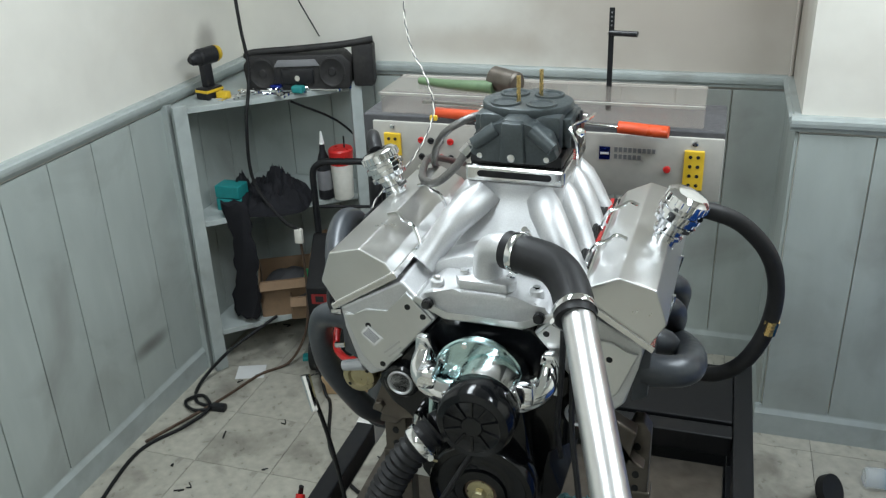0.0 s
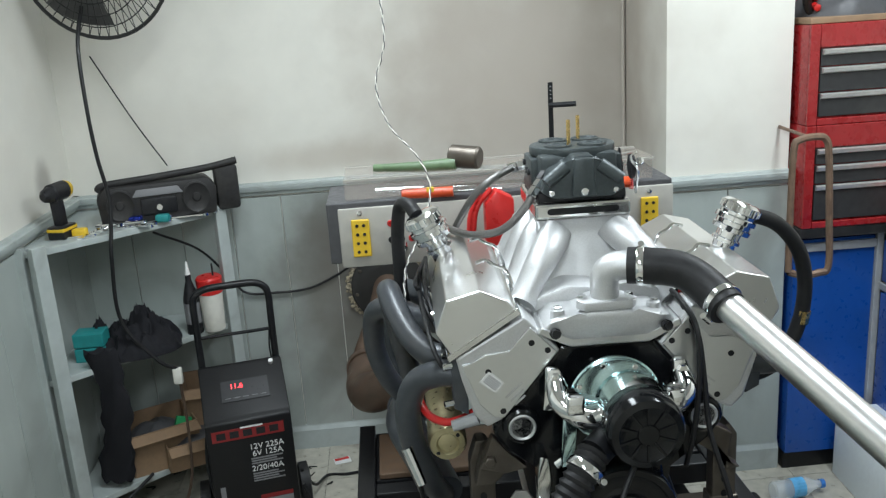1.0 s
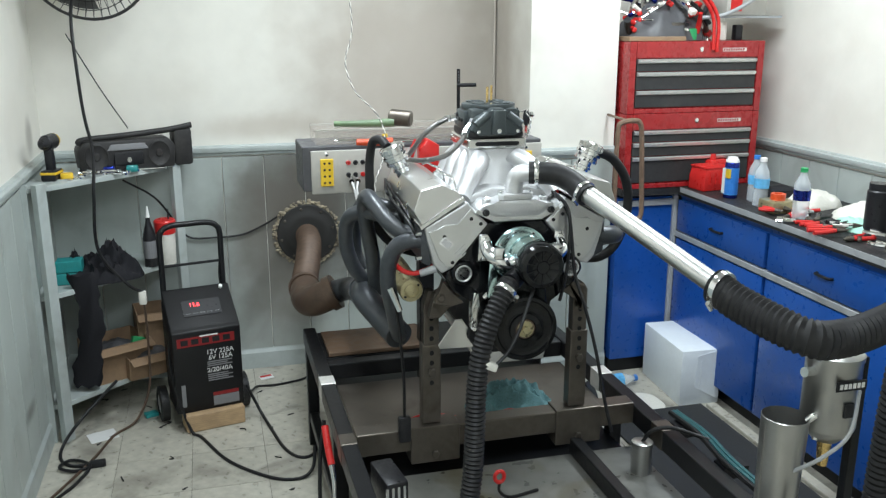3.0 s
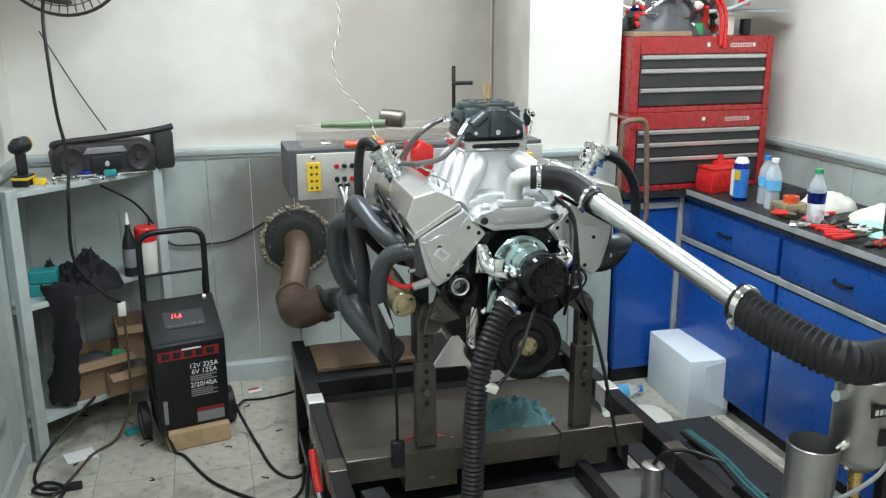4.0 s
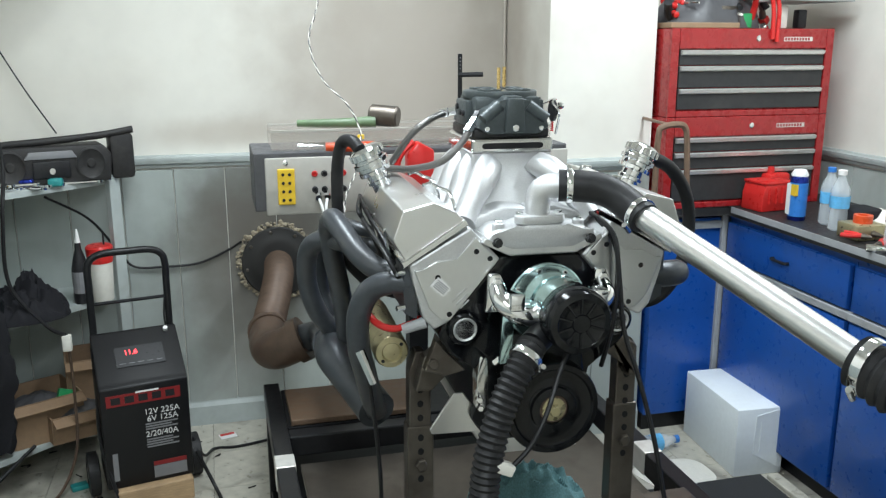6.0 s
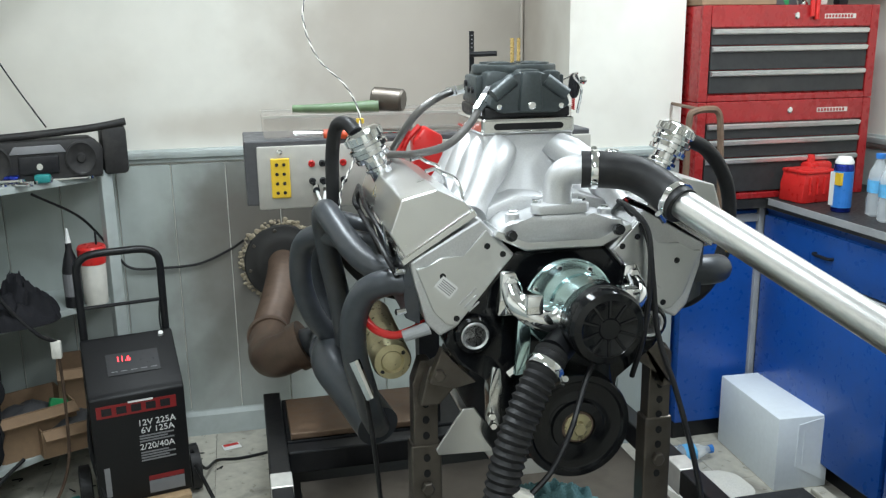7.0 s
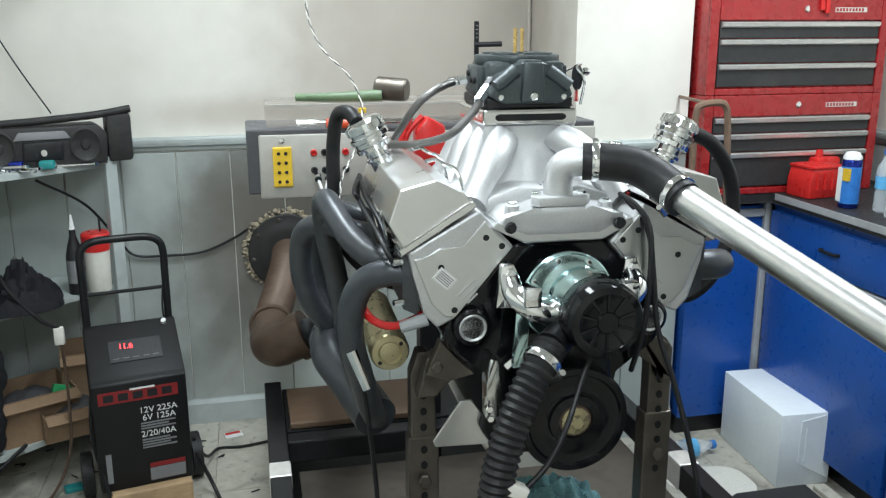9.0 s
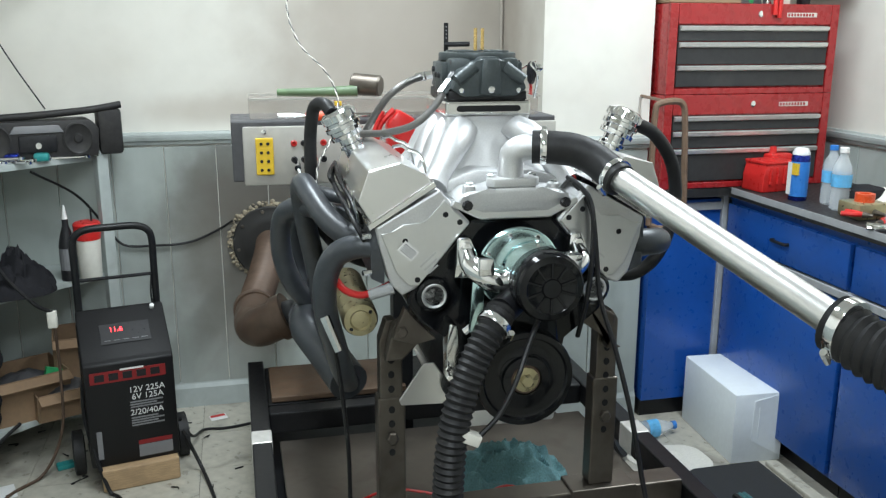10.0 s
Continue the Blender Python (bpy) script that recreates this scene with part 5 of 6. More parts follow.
for k, pts in enumerate(([(-0.34, 1.06, 0.40), (-0.2, 1.10, 0.42), (-0.05, 1.05, 0.41), (0.06, 1.02, 0.40), (0.2, 1.03, 0.40)], [(-0.02, 1.0, 0.41), (0.08, 0.99, 0.45), (0.18, 1.0, 0.41), (0.30, 1.05, 0.40)])):
    tagged(part("red_wire", pipe(pts, 0.0035, 6), PLASTIC_RED, None, "", True), "thin red wire trailing over the tray", "wire")


# ---- corner shelf ----
LAY = SHELVES
shelf = thing("corner_shelf", "grey painted wooden corner shelf unit with three cluttered shelves", "shelf")
FL, FR = (-1.44, 1.885), (-0.862, 2.35)
SX0 = (X0 + 0.202) / 0.908
for z, nm in ((1.085, ""), (0.640, ""), (0.165, "")):
    part("shelf_board", prism([FL, FR, (-0.862, Y1 - 0.016), (SX0 + 0.016, Y1 - 0.016), (SX0 + 0.016, 1.885)], z - 0.022, z, axis="z", bevel=0.002), TRIM, shelf, "worn grey shelf board")
d = math.degrees(math.atan2(FR[1] - FL[1], FR[0] - FL[0]))
for (px, py), w in ((FL, 0.058), (FR, 0.05)):
    part("post", box(-w / 2, w / 2, -0.028, 0.006, 0.0, 1.10, bevel=0.003), TRIM, shelf, "grey wooden post", m=pose(px, py, 0, 0, 0, d if px > -1 else 55))
    part("post", box(-0.016, 0.016, -0.016, 0.016, 0.0, 1.10, bevel=0.003), TRIM, shelf, m=pose(px - 0.055 if px < -1 else px + 0.03, py - 0.005 if px < -1 else py + 0.19, 0, 0, 0, 0))

# boombox and things on the top shelf
boom = thing("boombox", "dusty black portable stereo with a carry handle", "stereo", pose(-1.08, 2.27, 1.085, 0, 0, 16))
part("body", prism([(-0.225, 0.0), (0.225, 0.0), (0.235, 0.10), (0.20, 0.135), (-0.20, 0.135), (-0.235, 0.10)], -0.05, 0.07, bevel=0.012), DUSTY, boom, "", True)
for q in (-1, 1):
    part("speaker", turned((q * 0.150, -0.049, 0.068), (0, -1, 0), [(0, 0.058), (0.006, 0.058), (0.008, 0.052), (0.003, 0.045), (0.001, 0.018), (0.006, 0.013)], 28), DUSTY, boom, "dark speaker cone", True)
part("cassette_door", box(-0.07, 0.07, -0.058, -0.048, 0.025, 0.085, bevel=0.006), PLASTIC_BLACK, boom, "", True)
part("tuner_strip", prism([(-0.10, 0.092), (0.10, 0.092), (0.08, 0.118), (-0.08, 0.118)], -0.056, -0.048, bevel=0.003), GREYPRINT, boom, "grey tuner strip", True)
part("dial", turned((0.0, -0.058, 0.05), (0, -1, 0), [(0, 0.012), (0.008, 0.011)], 16), CHROME, boom)
part("carry_handle", pipe([(-0.225, -0.01, 0.12), (-0.20, -0.012, 0.140), (0.0, -0.012, 0.150), (0.20, -0.012, 0.162), (0.33, -0.012, 0.178)], 0.013, 10), DUSTY, boom, "", True)
part("folded_bag", box(0.235, 0.33, -0.02, 0.07, 0.0, 0.165, bevel=0.015), DUSTY, boom, "dusty black side speaker", True)
drill = thing("cordless_drill", "black and yellow cordless drill standing on its battery", "drill", pose(-1.40, 2.06, 1.085, 0, 0, 78))
part("battery", box(-0.045, 0.045, -0.035, 0.035, 0.0, 0.045, bevel=0.008), PLASTIC_BLACK, drill, "black battery", True)
part("battery_band", box(-0.046, 0.046, -0.036, 0.036, 0.026, 0.038, bevel=0.003), PLASTIC_YELLOW, drill, "yellow band")
part("grip", prism([(-0.022, 0.04), (0.022, 0.04), (0.018, 0.13), (-0.026, 0.13)], -0.018, 0.018, bevel=0.008), PLASTIC_BLACK, drill, "", True)
part("motor", turned((0.055, 0, 0.155), (-1, 0, 0), [(0, 0.02), (0.006, 0.032), (0.085, 0.032), (0.09, 0.026), (0.12, 0.022), (0.135, 0.012)], 20), PLASTIC_BLACK, drill, "", True)
part("motor_cap", turned((0.057, 0, 0.155), (1, 0, 0), [(0, 0.031), (0.018, 0.026), (0.02, 0.012)], 20), PLASTIC_YELLOW, drill, "yellow end cap", True)


def wrench(x, y, z, rz, ln, mm=CHROME):
    t = thing("wrench", "chrome combination wrench lying on the shelf", "wrench", pose(x, y, z, 0, 0, rz), group="loose wrenches")
    part("shank", box(-ln / 2, ln / 2, -0.006, 0.006, 0.0, 0.007, bevel=0.002), mm, t)
    part("ring_end", turned((ln / 2, 0, 0), (0, 0, 1), [(0, 0.013), (0.009, 0.013), (0.009, 0.008)], 16), mm, t)
    part("open_end", prism([(-ln / 2, -0.008), (-ln / 2 - 0.02, -0.014), (-ln / 2 - 0.012, 0.0), (-ln / 2 - 0.02, 0.014), (-ln / 2, 0.008)], 0, 0.007, axis="z"), mm, t)
    return t


for x, y, rz, ln, dz in ((-1.25, 2.11, 20, 0.16, 0), (-1.22, 2.12, 65, 0.14, 0.008), (-1.17, 2.14, -15, 0.18, 0), (-1.20, 2.15, 40, 0.15, 0.008), (-0.98, 2.24, 8, 0.18, 0), (-1.30, 2.08, 80, 0.12, 0), (-1.10, 2.17, 25, 0.15, 0), (-1.12, 2.15, -30, 0.12, 0.008), (-1.00, 2.26, 40, 0.13, 0.008), (-1.33, 2.04, 10, 0.1, 0), (-0.93, 2.28, 15, 0.14, 0), (-1.19, 2.12, 5, 0.16, 0.016), (-1.24, 2.15, -50, 0.13, 0.016)):
    wrench(x, y, 1.085 + dz, rz, ln)
for x, y, mm, nm, lab in ((-1.05, 2.19, PLASTIC_TEAL, "tape_case", "small teal plastic case on the shelf"), (-1.335, 2.06, PLASTIC_YELLOW, "tape_measure", "yellow and black tape measure"), (-1.16, 2.20, ANODBLUE, "socket", "small blue socket on the shelf")):
    tagged(part(nm, box(x - 0.028, x + 0.028, y - 0.018, y + 0.018, 1.085, 1.085 + 0.028, bevel=0.008), mm, None, "", True), lab, nm.replace("_", " "))

# middle shelf
jacket = thing("jacket", "dark work jacket heaped on the shelf with one sleeve hanging", "jacket")
part("bulk", crumple(-1.40, -1.03, 2.00, 2.32, 0.12, 8.0, cells=48, floor=0.64, rough=0.9, wrinkle=0.7), CLOTH_BLACK, jacket, "", True)
part("collar", crumple(-1.29, -1.08, 2.08, 2.26, 0.19, 3.3, cells=36, floor=0.645, rough=0.7, wrinkle=0.35), CLOTH_BLACK, jacket, "", True)
part("cuff", crumple(-1.42, -1.30, 2.05, 2.19, 0.15, 5.1, cells=24, floor=0.645, rough=0.7, wrinkle=0.3), CLOTH_BLACK, jacket, "", True)
bms = bmesh.new()
rings = []
for k in range(22):
    t = k / 21
    c = Vector((-1.315 + 0.025 * math.sin(t * 4), 1.975 + 0.03 * t, 0.70 - 0.51 * t))
    hw = 0.054 + 0.030 * max(0.0, t - 0.55) + 0.007 * math.sin(t * 17) + 0.005 * math.sin(t * 41)
    rings.append([bms.verts.new(c + Vector((hw * math.cos(a) * (1 + 0.15 * math.sin(3 * a + 6 * t)), 0.022 * math.sin(a) * (1 + 0.5 * math.sin(2 * a + 9 * t)), 0.008 * math.sin(5 * a)))) for a in [2 * math.pi * i / 20 for i in range(20)]])
loft(rings, bms)
part("sleeve", bms, CLOTH_BLACK, jacket, "", True)
for z in (0.64, 0.693):
    tagged(part("parts_box", box(-1.43, -1.31, 2.03, 2.11, z, z + 0.05, bevel=0.004), PLASTIC_TEAL, None), "small teal parts box on the shelf", "parts box")
oil = thing("oil_bottle", "black oil bottle with a white spout", "bottle", on_z(-1.005, 2.265, 0.64))
part("body", turned((0, 0, 0), (0, 0, 1), [(0, 0.034), (0.13, 0.034), (0.17, 0.024), (0.20, 0.013), (0.225, 0.012)], 18), PLASTIC_BLACK, oil, "", True)
part("spout", turned((0, 0, 0.225), (0, 0, 1), [(0, 0.012), (0.01, 0.010), (0.05, 0.004)], 12), WHITE, oil, "white nozzle", True)
part("oil_label", turned((0, 0, 0.04), (0, 0, 1), [(0, 0.0345), (0.08, 0.0345)], 18, cap=False), GREYPRINT, oil)
tub = thing("hand_cleaner_tub", "white plastic tub with a red lid", "tub", on_z(-0.925, 2.285, 0.64))
part("body", turned((0, 0, 0), (0, 0, 1), [(0, 0.043), (0.005, 0.045), (0.145, 0.050)], 24), PLASTIC_WHITE, tub, "", True)
part("lid", turned((0, 0, 0.145), (0, 0, 1), [(0, 0.052), (0.055, 0.056), (0.062, 0.05), (0.064, 0.03)], 24), PLASTIC_RED, tub, "red lid", True)
part("pump", cyl((0.02, 0, 0.2), (0.02, 0, 0.255), 0.004, seg=8), PLASTIC_BLACK, tub)

# bottom shelf boxes
for x, y, rz, sx, sy, sz in ((-1.06, 2.20, 25, 0.13, 0.09, 0.10), (-1.22, 2.22, 28, 0.14, 0.12, 0.16), (-1.0, 2.36, 10, 0.12, 0.1, 0.25)):
    cb = thing("cardboard_box", "open brown cardboard box of scraps on the low shelf", "box", pose(x, y, 0.165, 0, 0, rz), group="cardboard boxes")
    for q in (-1, 1):
        part("side", box(q * sx - 0.003, q * sx + 0.003, -sy, sy, 0, sz), CARDBOARD, cb)
        part("side", box(-sx + 0.004, sx - 0.004, q * sy - 0.003, q * sy + 0.003, 0, sz), CARDBOARD, cb)
    part("bottom", box(-sx + 0.004, sx - 0.004, -sy + 0.004, sy - 0.004, 0.0, 0.004), CARDBOARD, cb)
    part("flap", box(-sx, sx, -0.05, 0.0, -0.002, 0.002), CARDBOARD, cb, m=pose(0, -sy - 0.004, sz - 0.004, 20, 0, 0))
    part("scrap", crumple(-sx * 0.9, sx * 0.9, -sy * 0.9, sy * 0.9, 0.07, x * 9, cells=14, floor=sz * 0.6), CONSOLE_SIDE, cb, "dark scraps", True)
tagged(part("green_packet", box(-0.035, 0.035, -0.012, 0.012, 0, 0.09, bevel=0.003), PLASTIC_GREEN, None, m=pose(-1.12, 2.20, 0.235, -15, 20, 25)), "crumpled green packet in the box", "packet")

# ---- fan on the wall ----
LAY = HERE
FC = Vector((-1.27, 2.21, 2.09))
fan = thing("wall_fan", "black wire cage industrial fan on a wall bracket", "fan", Matrix.Translation(FC) @ pose(0, 0, 0, 8, 0, -14))
cage = part("cage_rim", pipe([(0.285 * math.cos(a), 0, 0.285 * math.sin(a)) for a in [2 * math.pi * k / 48 for k in range(49)]], 0.007, 8, 1, smooth=False, cap=False), FANWIRE, fan, "", True)
for ring in (0.06, 0.11, 0.16, 0.205, 0.245):
    yy = -0.075 * math.cos(ring / 0.285 * math.pi / 2)
    part("cage_ring", pipe([(ring * math.cos(a), yy, ring * math.sin(a)) for a in [2 * math.pi * k / 40 for k in range(41)]], 0.0022, 5, 1, smooth=False, cap=False), FANWIRE, fan)
bmw = bmesh.new()
for k in range(48):
    a = 2 * math.pi * k / 48
    pipe([(r * math.cos(a + 0.25 * (1 - r / 0.285)), -0.075 * math.cos(r / 0.285 * math.pi / 2), r * math.sin(a + 0.25 * (1 - r / 0.285))) for r in (0.05, 0.11, 0.17, 0.23, 0.285)], 0.0016, 4, 1, smooth=False, bm=bmw)
    pipe([(r * math.cos(a), 0.08 * math.cos(r / 0.285 * math.pi / 2), r * math.sin(a)) for r in (0.08, 0.18, 0.285)], 0.0016, 4, 1, smooth=False, bm=bmw)
part("cage_wire", bmw, FANWIRE, fan, "fine black cage wires")
part("centre_cap", turned((0, -0.07, 0), (0, -1, 0), [(0, 0.055), (0.006, 0.055), (0.010, 0.045)], 24), FANWIRE, fan, "", True)
for k in range(3):
    bl = bmesh.new()
    rows = []
    for r in (0.05, 0.12, 0.19, 0.245):
        rows.append([bl.verts.new((r * math.cos(a), 0.02 * math.sin((a - 0.5) * 2.2) * (1 + r), r * math.sin(a))) for a in [0.0 + 1.35 * (0.5 + r) * j / 8 for j in range(9)]])
    for r0, r1 in zip(rows, rows[1:]):
        for j in range(8):
            bl.faces.new((r0[j], r0[j + 1], r1[j + 1], r1[j]))
    bmesh.ops.solidify(bl, geom=bl.faces[:], thickness=0.002)
    part("blade", bl, FANBLADE, fan, "", True, m=Matrix.Rotation(2 * math.pi * k / 3 + 0.4, 4, "Y"))
part("motor", turned((0, 0.02, 0), (0, 1, 0), [(0, 0.05), (0.01, 0.065), (0.10, 0.065), (0.115, 0.05)], 24), FANWIRE, fan, "", True)
part("bracket", box(-0.02, 0.02, 0.10, 0.24, -0.02, 0.02, bevel=0.003), FANWIRE, fan)

# hanging cables
for nm, lab, mm, pts, r in (
        ("power_cable", "black power cable hanging from the wall fan", CABLE, [(-1.34, 2.25, 1.92), (-1.345, 2.16, 1.79), (-1.335, 2.11, 1.58), (-1.325, 2.10, 1.41), (-1.305, 2.09, 1.27), (-1.305, 2.06, 1.16), (-1.312, 2.03, 1.05), (-1.315, 2.03, 0.82), (-1.21, 2.03, 0.66), (-1.15, 2.05, 0.61)], 0.007),
        ("extension_cable", "black cable sagging behind the shelf", CABLE, [(-1.34, 2.50, 1.66), (-1.20, 2.49, 1.42), (-1.08, 2.48, 1.24)], 0.003),
        ("wall_cable", "thin black cable along the panelling", CABLE, [(-1.20, 2.20, 1.10), (-1.08, 2.36, 0.98), (-1.00, 2.47, 0.83), (-0.94, 2.49, 0.745), (-0.82, 2.49, 0.735), (-0.68, 2.49, 0.742), (-0.56, 2.49, 0.79), (-0.50, 2.47, 0.83)], 0.005),
        ("floor_cable", "black cable lying across the tiles", CABLE, [(-0.735, 2.03, 0.16), (-0.70, 2.10, 0.05), (-0.66, 2.24, 0.007), (-0.58, 2.235, 0.007), (-0.50, 2.25, 0.007), (-0.42, 2.28, 0.007), (-0.36, 2.36, 0.007)], 0.006),
        ("floor_cable", "black cable lying across the tiles", CABLE, [(-0.72, 1.92, 0.16), (-0.665, 1.88, 0.04), (-0.63, 1.77, 0.007), (-0.585, 1.55, 0.007), (-0.53, 1.45, 0.007), (-0.47, 1.46, 0.007), (-0.43, 1.55, 0.03), (-0.42, 1.64, 0.08)], 0.007),
        ("floor_cable", "black cable lying across the tiles", CABLE, [(-1.04, 1.98, 0.50), (-1.045, 1.87, 0.28), (-0.98, 1.80, 0.03), (-0.93, 1.74, 0.007), (-0.82, 1.49, 0.007), (-0.66, 1.31, 0.007), (-0.55, 1.27, 0.007), (-0.49, 1.30, 0.03), (-0.47, 1.36, 0.10)], 0.007),
        ("floor_cable", "black cable coiled by the skirting", CABLE, [(-1.30, 2.05, 0.19), (-1.42, 1.87, 0.12), (-1.50, 1.79, 0.04), (-1.51, 1.70, 0.007), (-1.46, 1.62, 0.007), (-1.37, 1.60, 0.007), (-1.44, 1.56, 0.012), (-1.50, 1.60, 0.016), (-1.46, 1.66, 0.012), (-1.38, 1.58, 0.018), (-1.42, 1.46, 0.007), (-1.50, 1.28, 0.007), (-1.46, 1.0, 0.007), (-1.38, 0.7, 0.007)], 0.007),
        ("orange_cord", "dirty orange cord hanging from the shelf", RUST, [(-1.04, 2.05, 0.53), (-1.04, 2.06, 0.35), (-1.05, 2.03, 0.15), (-1.12, 1.97, 0.02), (-1.22, 1.86, 0.007), (-1.30, 1.64, 0.007), (-1.44, 1.34, 0.007)], 0.006)):
    LAY = SHELVES if nm in ("extension_cable", "orange_cord") else HERE
    tagged(part(nm, pipe(pts, r, 8, 8), mm, None, "", True), lab, "cable")
LAY = SHELVES
plug = tagged(part("cable_plug", box(-0.018, 0.018, -0.012, 0.012, -0.03, 0.03, bevel=0.005), PLASTIC_WHITE, None, "", True, m=pose(-1.045, 2.05, 0.555)), "grey cable plug hanging in front of the shelf", "plug")
tagged(part("cable_plug", box(-0.035, 0.035, -0.016, 0.016, 0, 0.026, bevel=0.006), PLASTIC_BLACK, None, "", True, m=pose(-1.265, 1.60, 0.0, 0, 0, 5)), "black cable plug on the floor", "plug")
LAY = CONSOLE_AT
wire = thing("twisted_wire", "white twisted thermocouple wire hanging from above", "wire")
WP = [(-0.315, 1.50, ZC - 0.07), (-0.32, 1.48, 2.0), (-0.305, 1.46, 1.72), (-0.335, 1.44, 1.60), (-0.31, 1.40, 1.50), (-0.25, 1.34, 1.43), (-0.225, 1.30, 1.36), (-0.25, 1.22, 1.28), (-0.30, 1.1, 1.22), (-0.31, 1.0, 1.14)]
for ph in (0, math.pi):
    ps = even(WP, 0.006)
    part("strand", pipe([p + Vector((0.0017 * math.cos(i * 0.9 + ph), 0.0017 * math.sin(i * 0.9 + ph), 0)) for i, p in enumerate(ps)], 0.0014, 6, 1, smooth=False), PLASTIC_WHITE if ph == 0 else CONSOLE_SIDE, wire)
tagged(part("wire_tag", box(-0.009, 0.009, -0.005, 0.005, -0.006, 0.006, bevel=0.002), PLASTIC_YELLOW, None, m=pose(-0.225, 1.30, 1.352)), "yellow tape tag on the hanging wire", "tape tag")
LAY = STAND
hang = thing("hanging_probe", "black probe lead with a plug hanging by the stand", "cable")
part("lead", pipe([(-0.365, 0.80, 0.865), (-0.352, 0.815, 0.78), (-0.338, 0.83, 0.65), (-0.335, 0.84, 0.53)], 0.005, 8), CABLE, hang, "", True)
part("plug", box(-0.355, -0.315, 0.825, 0.855, 0.455, 0.53, bevel=0.006), PLASTIC_BLACK, hang, "black ragged plug", True)

# ---- blue cabinets along the east wall ----
LAY = RIGHT
CXF = 1.40
XE, PE, YE = X1 - 0.08, PX1 - 0.08, Y1 + 0.19
DEPTH = XE - 0.013 - CXF
YS = [2.13, 1.37, 0.61, -0.15]


def cabinet(y1, y0):
    c = thing("base_cabinet", "blue painted base cabinet with a drawer over a door", "cabinet", on_z(CXF, y0, 0), group="blue base cabinets")
    w = y1 - y0
    part("body", box(0.012, DEPTH, 0.002, w - 0.002, 0.07, 0.875), BLUE, c)
    part("kick", box(0.05, DEPTH, 0.002, w - 0.002, 0.0, 0.07), SATIN, c, "dark toe kick")
    for z0, z1, nm in ((0.715, 0.862, "drawer"), (0.085, 0.675, "door")):
        f = part(nm, box(-0.010, 0.010, 0.012, w - 0.012, z0, z1, bevel=0.004), BLUE, c, "blue painted " + nm, True)
        zz = (z0 + z1) / 2 if nm == "drawer" else z1 - 0.08
        if nm == "drawer":
            part("pull", pipe([(-0.010, w / 2 - 0.045, zz), (-0.026, w / 2 - 0.04, zz), (-0.028, w / 2, zz), (-0.026, w / 2 + 0.04, zz), (-0.010, w / 2 + 0.045, zz)], 0.006, 8), SATIN, f, "dark metal pull", True)
    part("mid_rail", box(-0.012, 0.012, 0.0, w, 0.682, 0.708, bevel=0.003), GREYFRAME, c, "grey metal rail")
    return c


for a, b in zip(YS, YS[1:]):
    cabinet(a, b)
cornerc = thing("corner_cabinet", "blue corner cabinet panel in a grey metal frame", "cabinet", on_z(PE + 0.016, 2.14, 0))
part("panel", box(0.0, CXF - PE - 0.045, 0.004, 0.35, 0.07, 0.875), BLUE, cornerc, "blue painted panel")
part("frame_post", box(CXF - PE - 0.044, CXF - PE - 0.018, -0.012, 0.02, 0.03, 0.890, bevel=0.003), GREYFRAME, cornerc, "grey metal corner post")
part("frame_rail", box(0.0, CXF - PE - 0.045, -0.010, 0.003, 0.835, 0.865, bevel=0.003), GREYFRAME, cornerc, "grey metal rail")
part("kick", box(0.0, CXF - PE - 0.045, 0.02, 0.3, 0.0, 0.07), SATIN, cornerc)
top = part("worktop", prism([(CXF - 0.022, -0.16), (XE - 0.013, -0.16), (XE - 0.013, YE - 0.014), (PE + 0.014, YE - 0.014), (PE + 0.014, 2.10), (CXF - 0.022, 2.10)], 0.892, 0.925, axis="z", bevel=0.003), WORKTOP, None)
tagged(top, "dark worn worktop with a bright metal edge", "worktop")
part("edge_strip", box(CXF - 0.026, CXF - 0.0225, -0.16, 2.08, 0.905, 0.928), GREYFRAME, top, "scuffed metal edging")
part("underframe", box(CXF, CXF + 0.03, -0.14, 2.12, 0.876, 0.8915), BLUE, top)

# ---- red tool chests ----
TX0, TX1, TY = 1.068, 1.80, 2.11


